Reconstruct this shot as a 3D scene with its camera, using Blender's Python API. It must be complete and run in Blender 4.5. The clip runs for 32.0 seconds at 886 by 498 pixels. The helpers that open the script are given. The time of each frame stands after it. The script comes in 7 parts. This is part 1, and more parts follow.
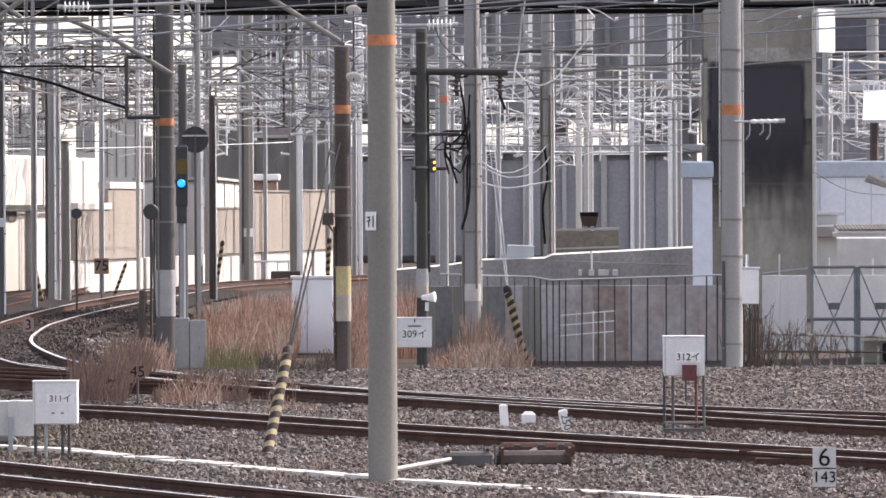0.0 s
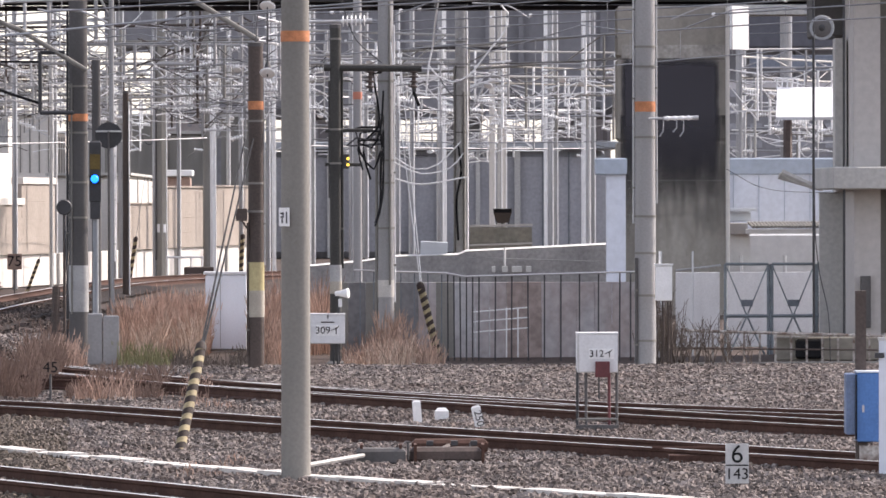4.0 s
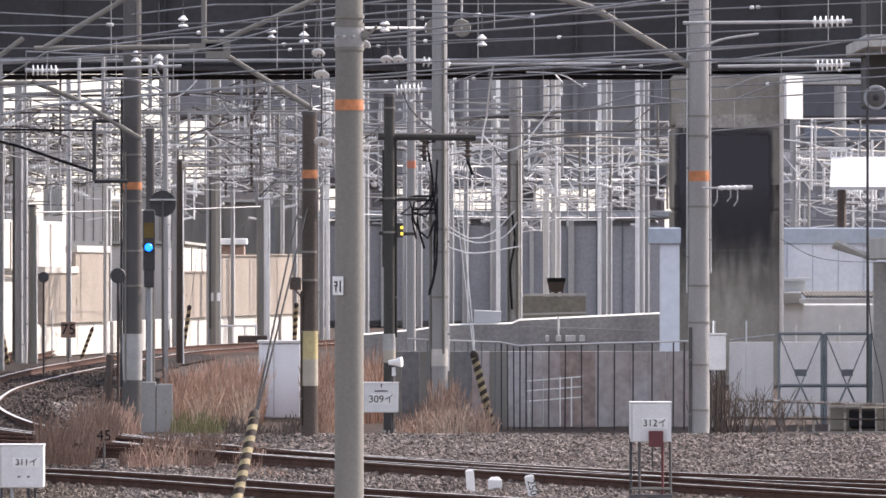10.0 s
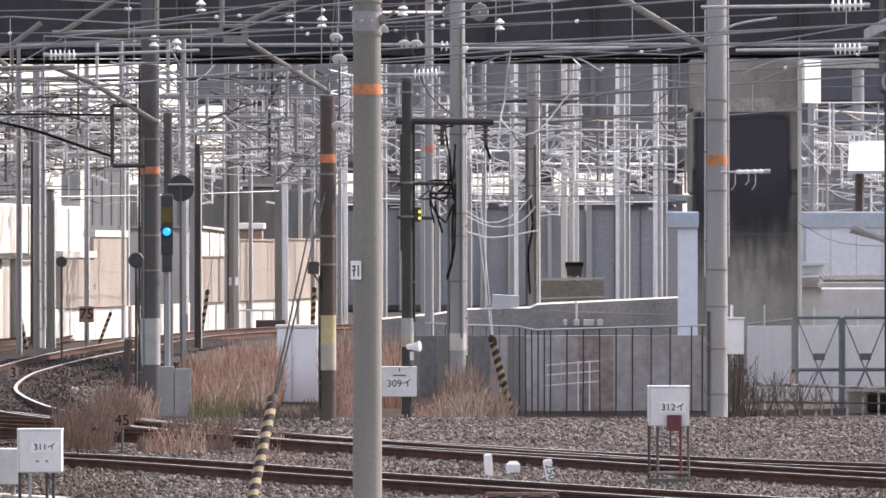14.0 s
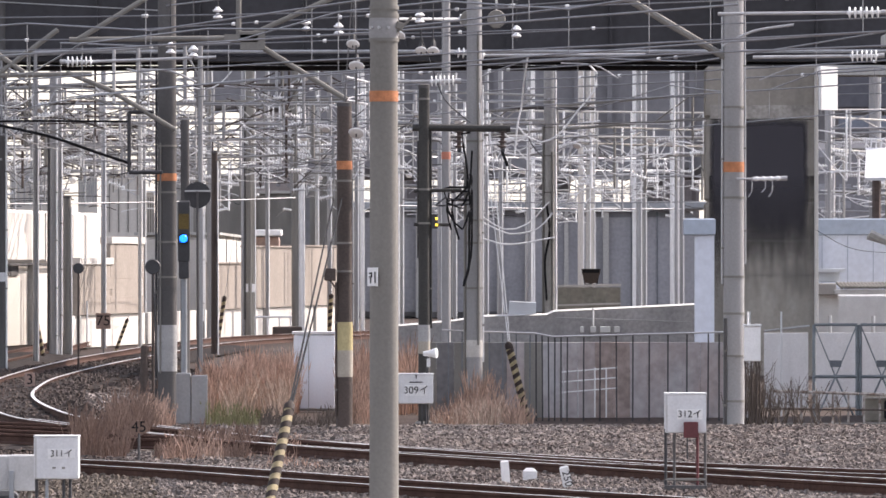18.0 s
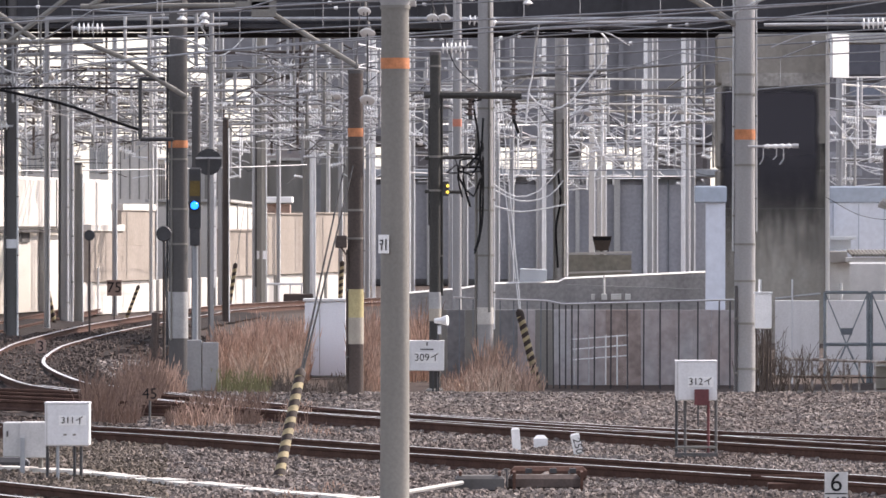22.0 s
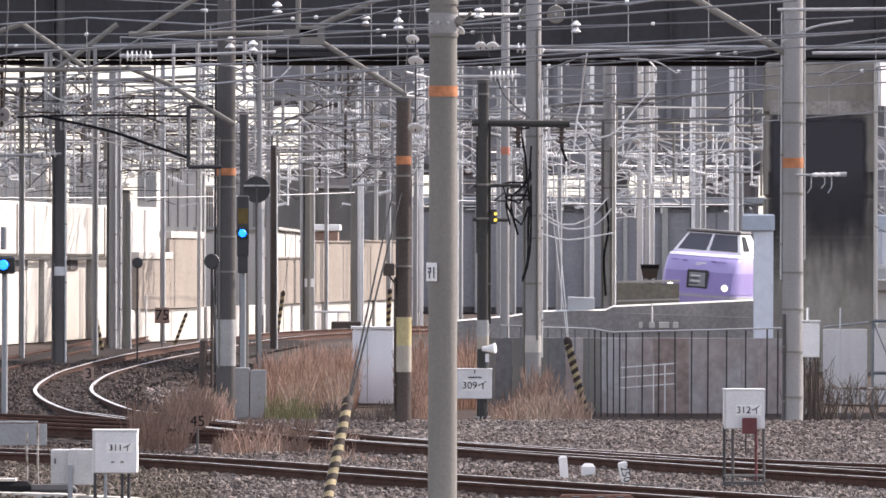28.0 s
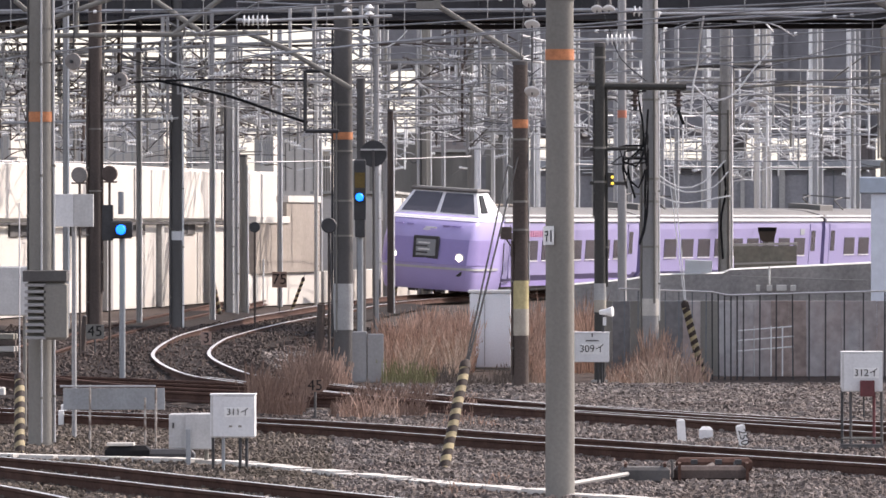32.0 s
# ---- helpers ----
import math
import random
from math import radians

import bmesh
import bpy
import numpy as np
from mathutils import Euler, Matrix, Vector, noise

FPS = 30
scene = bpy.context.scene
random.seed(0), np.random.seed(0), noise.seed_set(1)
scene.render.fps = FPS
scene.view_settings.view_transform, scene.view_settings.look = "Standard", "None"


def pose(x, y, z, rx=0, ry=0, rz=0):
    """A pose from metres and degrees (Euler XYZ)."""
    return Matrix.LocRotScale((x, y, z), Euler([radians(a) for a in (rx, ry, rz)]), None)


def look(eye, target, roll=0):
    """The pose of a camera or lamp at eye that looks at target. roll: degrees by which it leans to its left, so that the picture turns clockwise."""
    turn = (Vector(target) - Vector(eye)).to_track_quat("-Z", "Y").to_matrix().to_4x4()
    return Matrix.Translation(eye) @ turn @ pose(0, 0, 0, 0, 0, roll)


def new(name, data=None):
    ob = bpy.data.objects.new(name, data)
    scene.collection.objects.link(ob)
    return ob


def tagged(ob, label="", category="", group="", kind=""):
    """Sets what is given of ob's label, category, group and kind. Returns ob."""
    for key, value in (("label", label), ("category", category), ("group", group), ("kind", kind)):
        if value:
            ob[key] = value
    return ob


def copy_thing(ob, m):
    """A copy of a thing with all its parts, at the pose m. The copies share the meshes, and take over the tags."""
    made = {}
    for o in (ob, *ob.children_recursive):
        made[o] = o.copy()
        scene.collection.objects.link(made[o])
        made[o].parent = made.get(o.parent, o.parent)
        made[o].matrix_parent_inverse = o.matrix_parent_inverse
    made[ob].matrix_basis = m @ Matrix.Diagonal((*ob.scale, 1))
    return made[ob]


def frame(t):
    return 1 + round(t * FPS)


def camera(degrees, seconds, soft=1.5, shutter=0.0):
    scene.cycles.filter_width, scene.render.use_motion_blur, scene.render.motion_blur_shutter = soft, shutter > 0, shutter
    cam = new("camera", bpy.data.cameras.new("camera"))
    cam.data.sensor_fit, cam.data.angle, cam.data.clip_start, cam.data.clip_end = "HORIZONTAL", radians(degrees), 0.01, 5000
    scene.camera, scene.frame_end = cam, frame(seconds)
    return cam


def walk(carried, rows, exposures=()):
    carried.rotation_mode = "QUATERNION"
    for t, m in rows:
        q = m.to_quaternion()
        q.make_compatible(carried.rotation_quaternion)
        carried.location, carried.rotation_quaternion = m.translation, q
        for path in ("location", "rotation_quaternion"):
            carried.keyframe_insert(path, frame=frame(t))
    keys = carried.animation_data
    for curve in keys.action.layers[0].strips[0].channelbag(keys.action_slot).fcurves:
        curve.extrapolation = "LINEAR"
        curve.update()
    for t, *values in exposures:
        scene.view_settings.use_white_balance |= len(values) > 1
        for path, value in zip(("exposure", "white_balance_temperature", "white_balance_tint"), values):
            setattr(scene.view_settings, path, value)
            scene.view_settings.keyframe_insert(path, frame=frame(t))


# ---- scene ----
cam = camera(8.154, 32.0, soft=1.6)
PATH = [
    (0, 0.2031, -0.4072, 0.2343),
    (0.5, -0.0284, -0.3322, 0.1047),
    (1, -0.2381, -0.3117, -0.0102),
    (1.5, -0.4020, -0.3281, -0.0709),
    (2, -0.4760, -0.3682, -0.0076),
    (2.5, -0.5268, -0.4036, 0.1190),
    (4.5, -0.6190, -0.4453, 0.1228),
    (5, -0.6465, -0.3234, 0.2638),
    (5.5, -0.5862, -0.1157, 0.6433),
    (6, -0.5562, 0.0868, 0.4443),
    (6.5, -0.4968, 0.2433, 0.3300),
    (7, -0.4724, 0.2576, 0.1076),
    (7.5, -0.4006, 0.1583, 0.0037),
    (8, -0.2620, 0.0577, 0.0784),
    (8.5, -0.1388, 0.0268, 0.0315),
    (9, -0.0177, 0.0696, 0.0728),
    (9.5, -0.0167, 0.1157, 0.0678),
    (10, -0.0989, 0.1926, 0.0008),
    (10.5, -0.1508, 0.2348, 0.0067),
    (11, -0.1711, 0.1900, 0.0281),
    (11.5, -0.1509, 0.1571, 0.0040),
    (12, -0.1035, 0.0887, 0.0274),
    (12.5, -0.0558, 0.0387, 0.0097),
    (13, -0.0000, 0.0469, 0.0002),
    (13.5, 0.0317, 0.0712, 0.0187),
    (14, 0.0671, 0.0478, 0.0472),
    (14.5, 0.0798, 0.0684, 0.0093),
    (16.5, 0.0386, 0.1177, -0.0125),
    (17, 0.0385, 0.1535, 0.0926),
    (17.5, 0.2045, 0.1714, 0.0921),
    (18, 0.2215, 0.1103, 0.0252),
    (18.5, 0.1918, 0.0570, 0.0194),
    (19, 0.1757, -0.0017, 0.0161),
    (19.5, 0.1520, -0.0777, 0.0476),
    (20, 0.2012, -0.1151, 0.0285),
    (20.5, 0.2077, -0.1284, -0.0050),
    (21, 0.2453, -0.1458, -0.0156),
    (21.5, 0.3201, -0.1654, -0.0518),
    (22, 0.3232, -0.1915, -0.0379),
    (22.5, 0.4815, -0.2550, -0.0439),
    (23, 0.4852, -0.3002, -0.0490),
    (23.5, 0.4883, -0.3428, -0.0314),
    (24, 0.4787, -0.3390, -0.0115),
    (24.5, 0.4931, -0.2322, 0.0038),
    (25, 0.6123, -0.1071, 0.0203),
    (25.5, 0.6288, -0.1038, -0.0793),
    (27.5, 0.7527, 0.0093, -0.0965),
    (28, 0.7645, 0.0654, -0.1182),
    (28.5, 0.8223, 0.0539, -0.0712),
    (29, 0.9479, 0.0053, -0.0384),
    (29.5, 1.1441, -0.1131, -0.0079),
    (30, 1.1547, -0.1909, -0.0906),
    (30.5, 1.3953, -0.2239, 0.0322),
    (31, 1.4591, -0.2000, -0.0343),
    (31.5, 1.6484, -0.2285, -0.0740),
    (32, 1.8432, -0.2704, 0.0517),
]
walk(cam, [(t, pose(0, 0, 2.55, 90 + pitch, roll, yaw)) for t, yaw, pitch, roll in PATH], exposures=((0, 1.2, 6800, 18), (28, 1.19, 6800, 18), (32, 1.0, 6800, 18)))

# ---- light ----
world = bpy.data.worlds.new("sky")
scene.world = world
world.use_nodes = True
wn = world.node_tree
sky = wn.nodes.new("ShaderNodeTexSky")
sky.sky_type = "NISHITA"
sky.sun_disc = False
sky.sun_elevation = radians(42)
sky.sun_rotation = radians(60)
sky.air_density, sky.dust_density, sky.ozone_density = 1.0, 1.2, 1.5
wn.nodes["Background"].inputs["Strength"].default_value = 0.15
soft_sky = wn.nodes.new("ShaderNodeHueSaturation")
soft_sky.inputs["Saturation"].default_value = 0.5
wn.links.new(sky.outputs[0], soft_sky.inputs["Color"])
wn.links.new(soft_sky.outputs[0], wn.nodes["Background"].inputs["Color"])
sun = new("sun", bpy.data.lights.new("sun", "SUN"))
sun.data.energy, sun.data.angle, sun.data.color = 3.3, radians(0.6), (1.0, 0.94, 0.86)
SUN_AZ, SUN_EL = radians(60), radians(42)
sun.matrix_world = look((0, 0, 60), (-math.sin(SUN_AZ) * math.cos(SUN_EL), -math.cos(SUN_AZ) * math.cos(SUN_EL), 60 - math.sin(SUN_EL)))


# ---- materials ----
def material(name, color, rough=0.7, metal=0.0, vary=0.25, scale=3.0, bump=0.2, fine=40.0, tint=None, glow=0.0, random_tone=0.0, streak=1.0, speck=None, shine=None):
    """A surface with broad stains, fine grain and relief; sizes are in metres."""
    m = bpy.data.materials.new(name)
    m.use_nodes = True
    nt = m.node_tree
    bsdf = nt.nodes["Principled BSDF"]
    tc = nt.nodes.new("ShaderNodeTexCoord")
    mp = nt.nodes.new("ShaderNodeMapping")
    mp.inputs["Scale"].default_value = (1, 1, streak)
    nt.links.new(tc.outputs["Object"], mp.inputs["Vector"])
    big = nt.nodes.new("ShaderNodeTexNoise")
    big.inputs["Scale"].default_value, big.inputs["Detail"].default_value = scale, 5
    small = nt.nodes.new("ShaderNodeTexNoise")
    small.inputs["Scale"].default_value, small.inputs["Detail"].default_value = fine, 3
    nt.links.new(mp.outputs[0], big.inputs["Vector"])
    nt.links.new(tc.outputs["Object"], small.inputs["Vector"])
    ramp = nt.nodes.new("ShaderNodeValToRGB")
    other = tint or tuple(c * (1 - vary) for c in color)
    ramp.color_ramp.elements[0].position, ramp.color_ramp.elements[1].position = 0.32, 0.68
    ramp.color_ramp.elements[0].color = (*other, 1)
    ramp.color_ramp.elements[1].color = (*color, 1)
    nt.links.new(big.outputs["Fac"], ramp.inputs["Fac"])
    mix = nt.nodes.new("ShaderNodeMixRGB")
    mix.blend_type = "MULTIPLY"
    mix.inputs["Fac"].default_value = 1.0
    grain = nt.nodes.new("ShaderNodeMapRange")
    grain.inputs["From Min"].default_value, grain.inputs["From Max"].default_value = 0.3, 0.7
    grain.inputs["To Min"].default_value, grain.inputs["To Max"].default_value = 1 - (vary * 0.8 if speck is None else speck), 1.05
    nt.links.new(small.outputs["Fac"], grain.inputs["Value"])
    nt.links.new(ramp.outputs["Color"], mix.inputs["Color1"])
    nt.links.new(grain.outputs[0], mix.inputs["Color2"])
    out = mix.outputs["Color"]
    if random_tone:
        info = nt.nodes.new("ShaderNodeNewGeometry")
        tone = nt.nodes.new("ShaderNodeMapRange")
        tone.inputs["To Min"].default_value, tone.inputs["To Max"].default_value = 1 - random_tone, 1 + random_tone
        nt.links.new(info.outputs["Random Per Island"], tone.inputs["Value"])
        mix2 = nt.nodes.new("ShaderNodeMixRGB")
        mix2.blend_type = "MULTIPLY"
        mix2.inputs["Fac"].default_value = 1.0
        nt.links.new(out, mix2.inputs["Color1"])
        nt.links.new(tone.outputs[0], mix2.inputs["Color2"])
        out = mix2.outputs["Color"]
    nt.links.new(out, bsdf.inputs["Base Color"])
    bsdf.inputs["Roughness"].default_value = rough
    bsdf.inputs["Metallic"].default_value = metal
    if rough >= 0.85 or shine is not None:
        bsdf.inputs["Specular IOR Level"].default_value = 0.12 if shine is None else shine
    if bump:
        bn = nt.nodes.new("ShaderNodeBump")
        bn.inputs["Strength"].default_value, bn.inputs["Distance"].default_value = bump, 0.02
        nt.links.new(small.outputs["Fac"], bn.inputs["Height"])
        nt.links.new(bn.outputs[0], bsdf.inputs["Normal"])
    if glow:
        bsdf.inputs["Emission Color"].default_value = (*color, 1)
        bsdf.inputs["Emission Strength"].default_value = glow
    return m


M = {
    "pole": material("weathered_concrete", (0.25, 0.24, 0.22), 0.85, 0, 0.28, 1.6, 0.12, 30, streak=0.2, speck=0.1),
    "pole_mid": material("pale_weathered_concrete", (0.35, 0.345, 0.345), 0.85, 0, 0.25, 1.6, 0.12, 30, streak=0.2, speck=0.1),
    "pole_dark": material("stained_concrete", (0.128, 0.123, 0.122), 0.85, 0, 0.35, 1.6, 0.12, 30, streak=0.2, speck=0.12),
    "pole_brown": material("rusty_brown_steel", (0.10, 0.075, 0.065), 0.75, 0.1, 0.4, 1.5, 0.2, 30, streak=0.3),
    "pole_light": material("galvanised_steel", (0.36, 0.36, 0.37), 0.5, 0.4, 0.2, 2, 0.1, 30, streak=0.3),
    "orange": material("orange_band_paint", (0.55, 0.215, 0.095), 0.75, 0, 0.3, 6),
    "faded_red": material("faded_red_paint", (0.55, 0.20, 0.13), 0.7, 0, 0.2, 8),
    "yellow": material("yellow_paint", (0.16, 0.115, 0.045), 0.85, 0, 0.25, 5),
    "gate_grey": material("pale_teal_gate_steel", (0.27, 0.31, 0.34), 0.6, 0.1, 0.3, 4, 0.05),
    "slate_dark": material("dark_slate_facade", (0.13, 0.13, 0.15), 0.9, 0, 0.15, 0.1, 0.05, 2),
    "weathered": material("peeling_white_paint", (0.58, 0.56, 0.53), 0.85, 0, 0.5, 9, 0.1, 30, tint=(0.17, 0.12, 0.095)),
    "lime": material("lime_washed_concrete", (0.44, 0.41, 0.375), 0.9, 0, 0.35, 2.5, 0.1, 12),
    # Darker panel tone that stands in for shade on the boundary wall.
    "tarred": material("shade_toned_panel", (0.21, 0.205, 0.21), 0.8, 0, 0.35, 1.2, 0.1, 8, streak=0.3),
    "tarred_pole": material("tarred_wood", (0.058, 0.056, 0.052), 0.8, 0, 0.35, 1.5, 0.2, 30, streak=0.3),
    "yellow_pale": material("faded_yellow_paint", (0.50, 0.43, 0.24), 0.85, 0, 0.2, 5),
    "band_grey": material("dull_grey_white_paint", (0.41, 0.41, 0.41), 0.85, 0, 0.2, 4, 0.1),
    "hut": material("bluish_white_enamel", (0.74, 0.78, 0.84), 0.5, 0, 0.08, 2, 0.05, streak=0.3),
    "wall_grey": material("retaining_wall_concrete", (0.50, 0.49, 0.50), 0.9, 0, 0.3, 1.0, 0.1, 10, streak=0.3),
    "guard_yellow": material("dirty_yellow_sleeve", (0.40, 0.325, 0.18), 0.7, 0, 0.4, 6),
    "guard_black": material("dirty_black_sleeve", (0.03, 0.017, 0.013), 0.8, 0, 0.3, 6),
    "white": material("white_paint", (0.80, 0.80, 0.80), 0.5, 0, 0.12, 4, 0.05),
    "cream": material("pale_render", (0.60, 0.565, 0.52), 0.8, 0, 0.10, 0.4, 0.1, 15),
    "offwhite": material("dull_white_enamel", (0.66, 0.665, 0.68), 0.5, 0, 0.1, 4, 0.05, streak=0.3),
    "grey": material("grey_enamel", (0.32, 0.34, 0.36), 0.6, 0, 0.2, 3, 0.05, streak=0.3),
    "bluegrey": material("pale_blue_grey_enamel", (0.60, 0.64, 0.71), 0.5, 0, 0.15, 2, 0.05, streak=0.3),
    "grimy": material("grimy_grey_panel", (0.45, 0.44, 0.45), 0.8, 0, 0.3, 1.6, 0.1, 8, tint=(0.385, 0.315, 0.30), streak=0.4),
    "grimy_rust": material("rust_stained_panel", (0.43, 0.34, 0.31), 0.8, 0, 0.4, 1.2, 0.1, 8, streak=0.3),
    "fence": material("blue_grey_fence_steel", (0.19, 0.21, 0.235), 0.6, 0.2, 0.3, 4, 0.05),
    "fence_dark": material("dark_grey_steel", (0.085, 0.083, 0.088), 0.85, 0, 0.3, 4, 0.05),
    "black": material("black_rubber", (0.02, 0.02, 0.022), 0.9, 0, 0.3, 6, 0.05),
    "dark": material("dark_painted_steel", (0.05, 0.05, 0.055), 0.6, 0.1, 0.3, 5, 0.05),
    "maroon": material("maroon_paint", (0.13, 0.03, 0.035), 0.6, 0, 0.25, 8, 0.05),
    "blue_dull": material("faded_blue_paint", (0.15, 0.215, 0.35), 0.6, 0, 0.25, 4, 0.05),
    "blue": material("blue_machine_paint", (0.06, 0.19, 0.48), 0.45, 0, 0.2, 4, 0.05),
    "steel": material("galvanised_tube", (0.50, 0.50, 0.51), 0.45, 0.3, 0.2, 5, 0.05),
    "wire": material("weathered_wire", (0.30, 0.30, 0.31), 0.5, 0.6, 0.2, 5, 0),
    "cable_white": material("white_cable", (0.75, 0.75, 0.75), 0.5, 0, 0.1, 5, 0),
    "porcelain": material("white_porcelain", (0.80, 0.80, 0.80), 0.2, 0, 0.08, 8, 0),
    "rust": material("rusty_rail", (0.105, 0.060, 0.048), 0.9, 0.0, 0.35, 3, 0.2, 25),
    "railhead": material("polished_rail", (0.62, 0.60, 0.58), 0.45, 1.0, 0.1, 2, 0.02),
    "bright_rail": material("bright_polished_steel", (0.74, 0.72, 0.71), 0.5, 1.0, 0.06, 2, 0.02),
    "sleeper": material("old_sleeper", (0.11, 0.09, 0.08), 0.9, 0, 0.3, 6, 0.3),
    "trough": material("pale_concrete_lid", (0.60, 0.575, 0.54), 0.85, 0, 0.2, 3, 0.2),
    "trough_dull": material("dull_pale_paint", (0.42, 0.38, 0.32), 0.8, 0, 0.2, 3, 0.1),
    "concrete": material("pier_concrete", (0.37, 0.34, 0.30), 0.9, 0, 0.5, 0.9, 0.15, 12, streak=0.22, speck=0.1),
    "concrete_pale": material("pale_concrete", (0.48, 0.47, 0.45), 0.9, 0, 0.2, 0.8, 0.2, 12, streak=0.3),
    "girder": material("dark_girder_steel", (0.044, 0.042, 0.049), 0.6, 0.2, 0.3, 0.6, 0.05, 6),
    "beige": material("beige_panel", (0.33, 0.29, 0.255), 0.85, 0, 0.15, 0.5, 0.1, 8),
    "panel": material("slate_panel", (0.35, 0.35, 0.375), 0.7, 0, 0.2, 0.4, 0.05, 6),
    "pinkish": material("pinkish_grey_facade", (0.42, 0.385, 0.38), 0.9, 0, 0.2, 0.15, 0.05, 2),
    "haze": material("grey_facade", (0.24, 0.236, 0.25), 0.9, 0, 0.15, 0.1, 0.05, 2),
    "roof_white": material("sunlit_white_metal", (0.80, 0.80, 0.80), 0.4, 0.1, 0.15, 0.6, 0.05, 6),
    "roof_pale": material("pale_blue_metal_roof", (0.185, 0.205, 0.245), 0.85, 0, 0.12, 0.8, 0.05, 6),
    "annex": material("beige_grey_render", (0.50, 0.475, 0.455), 0.9, 0, 0.15, 0.5, 0.1, 8, streak=0.3, speck=0.08),
    "roof_blue": material("blue_grey_metal_roof", (0.40, 0.46, 0.54), 0.5, 0.1, 0.12, 0.8, 0.05, 6),
    "olive": material("olive_brown_panel", (0.27, 0.25, 0.21), 0.8, 0, 0.3, 0.8, 0.1, 8, streak=0.4),
    "glass": material("dark_window_glass", (0.025, 0.027, 0.03), 0.5, 0, 0.2, 2, 0, shine=0.04),
    # Base colour lifted to stand in for sky reflected in the panes.
    "windscreen": material("sky_toned_glass", (0.085, 0.085, 0.105), 0.25, 0, 0.15, 1, 0),
    "violet": material("violet_train_paint", (0.40, 0.345, 0.64), 0.32, 0, 0.06, 1, 0.01),
    "violet_deep": material("deep_violet_train_paint", (0.29, 0.235, 0.52), 0.32, 0, 0.08, 1, 0.01),
    "lavender": material("lavender_train_paint", (0.25, 0.22, 0.41), 0.5, 0, 0.06, 1, 0.01),
    "pink": material("faded_red_lettering", (0.40, 0.15, 0.26), 0.5, 0, 0.1, 4, 0),
    "train_white": material("white_train_paint", (0.80, 0.79, 0.82), 0.3, 0, 0.06, 1, 0.01),
    "train_roof": material("grey_train_roof", (0.15, 0.145, 0.14), 0.7, 0, 0.25, 1, 0.05),
    "lamp_blue": material("blue_green_signal_lens", (0.0, 0.15, 1.0), 0.3, 0, 0, 3, 0, glow=1.8),
    "lamp_yellow": material("yellow_marker_lens", (1.0, 0.7, 0.08), 0.3, 0, 0, 3, 0, glow=0.7),
    "lamp_warm": material("headlight_lens", (1.0, 0.88, 0.70), 0.3, 0, 0, 3, 0, glow=2.5),
    "straw": material("dry_reed", (0.55, 0.40, 0.315), 0.9, 0, 0.25, 0.8, 0, 20, tint=(0.37, 0.235, 0.18), random_tone=0.5),
    "straw_pale": material("bleached_reed", (0.66, 0.53, 0.43), 0.9, 0, 0.25, 0.8, 0, 20, tint=(0.47, 0.34, 0.26), random_tone=0.4),
    "straw_dark": material("dead_grass", (0.285, 0.20, 0.16), 0.9, 0, 0.3, 0.8, 0, 20, tint=(0.19, 0.13, 0.105), random_tone=0.3),
    "green": material("fresh_weed", (0.29, 0.275, 0.15), 0.9, 0, 0.3, 1, 0, 20, random_tone=0.3),
    "twig": material("bare_twig", (0.17, 0.14, 0.12), 0.9, 0, 0.3, 4, 0, 20, random_tone=0.3),
    "stone_oily": material("oil_darkened_ballast", (0.115, 0.095, 0.086), 0.95, 0, 0.3, 1.5, 0.2, 40, tint=(0.07, 0.055, 0.05), random_tone=0.4),
    "bed": material("oily_track_bed", (0.036, 0.029, 0.027), 0.95, 0, 0.4, 0.8, 0.6, 22, tint=(0.021, 0.016, 0.015)),
    "disc_grey": material("grimy_grey_disc", (0.30, 0.275, 0.26), 0.8, 0, 0.3, 4, 0.05),
    "disc_brown": material("rusty_brown_disc", (0.115, 0.085, 0.075), 0.8, 0, 0.35, 5, 0.05),
    "moss": material("mossy_grey_panel", (0.30, 0.285, 0.245), 0.85, 0, 0.35, 1.4, 0.1, 8, streak=0.4),
    "pale_cladding": material("pale_blue_cladding", (0.66, 0.70, 0.78), 0.6, 0, 0.08, 1.2, 0.03, 8, streak=0.3),
    "coach_glass": material("tinted_coach_glass", (0.06, 0.055, 0.07), 0.2, 0, 0.15, 1, 0),
    "stone": material("ballast_stone", (0.205, 0.182, 0.17), 0.95, 0, 0.3, 0.9, 0.2, 40, tint=(0.125, 0.10, 0.09), random_tone=0.55),
    "stone_earthy": material("earthy_brown_ballast", (0.165, 0.138, 0.12), 0.95, 0, 0.3, 0.9, 0.2, 40, tint=(0.095, 0.08, 0.065), random_tone=0.5),
    "ground": material("gravelly_ground", (0.088, 0.068, 0.06), 0.95, 0, 0.35, 0.25, 0.6, 18),
    "sign_grey": material("grey_sign_board", (0.52, 0.52, 0.52), 0.6, 0, 0.15, 6, 0.05),
    "sign_brown": material("brown_sign_board", (0.38, 0.26, 0.215), 0.6, 0, 0.2, 6, 0.05),
}


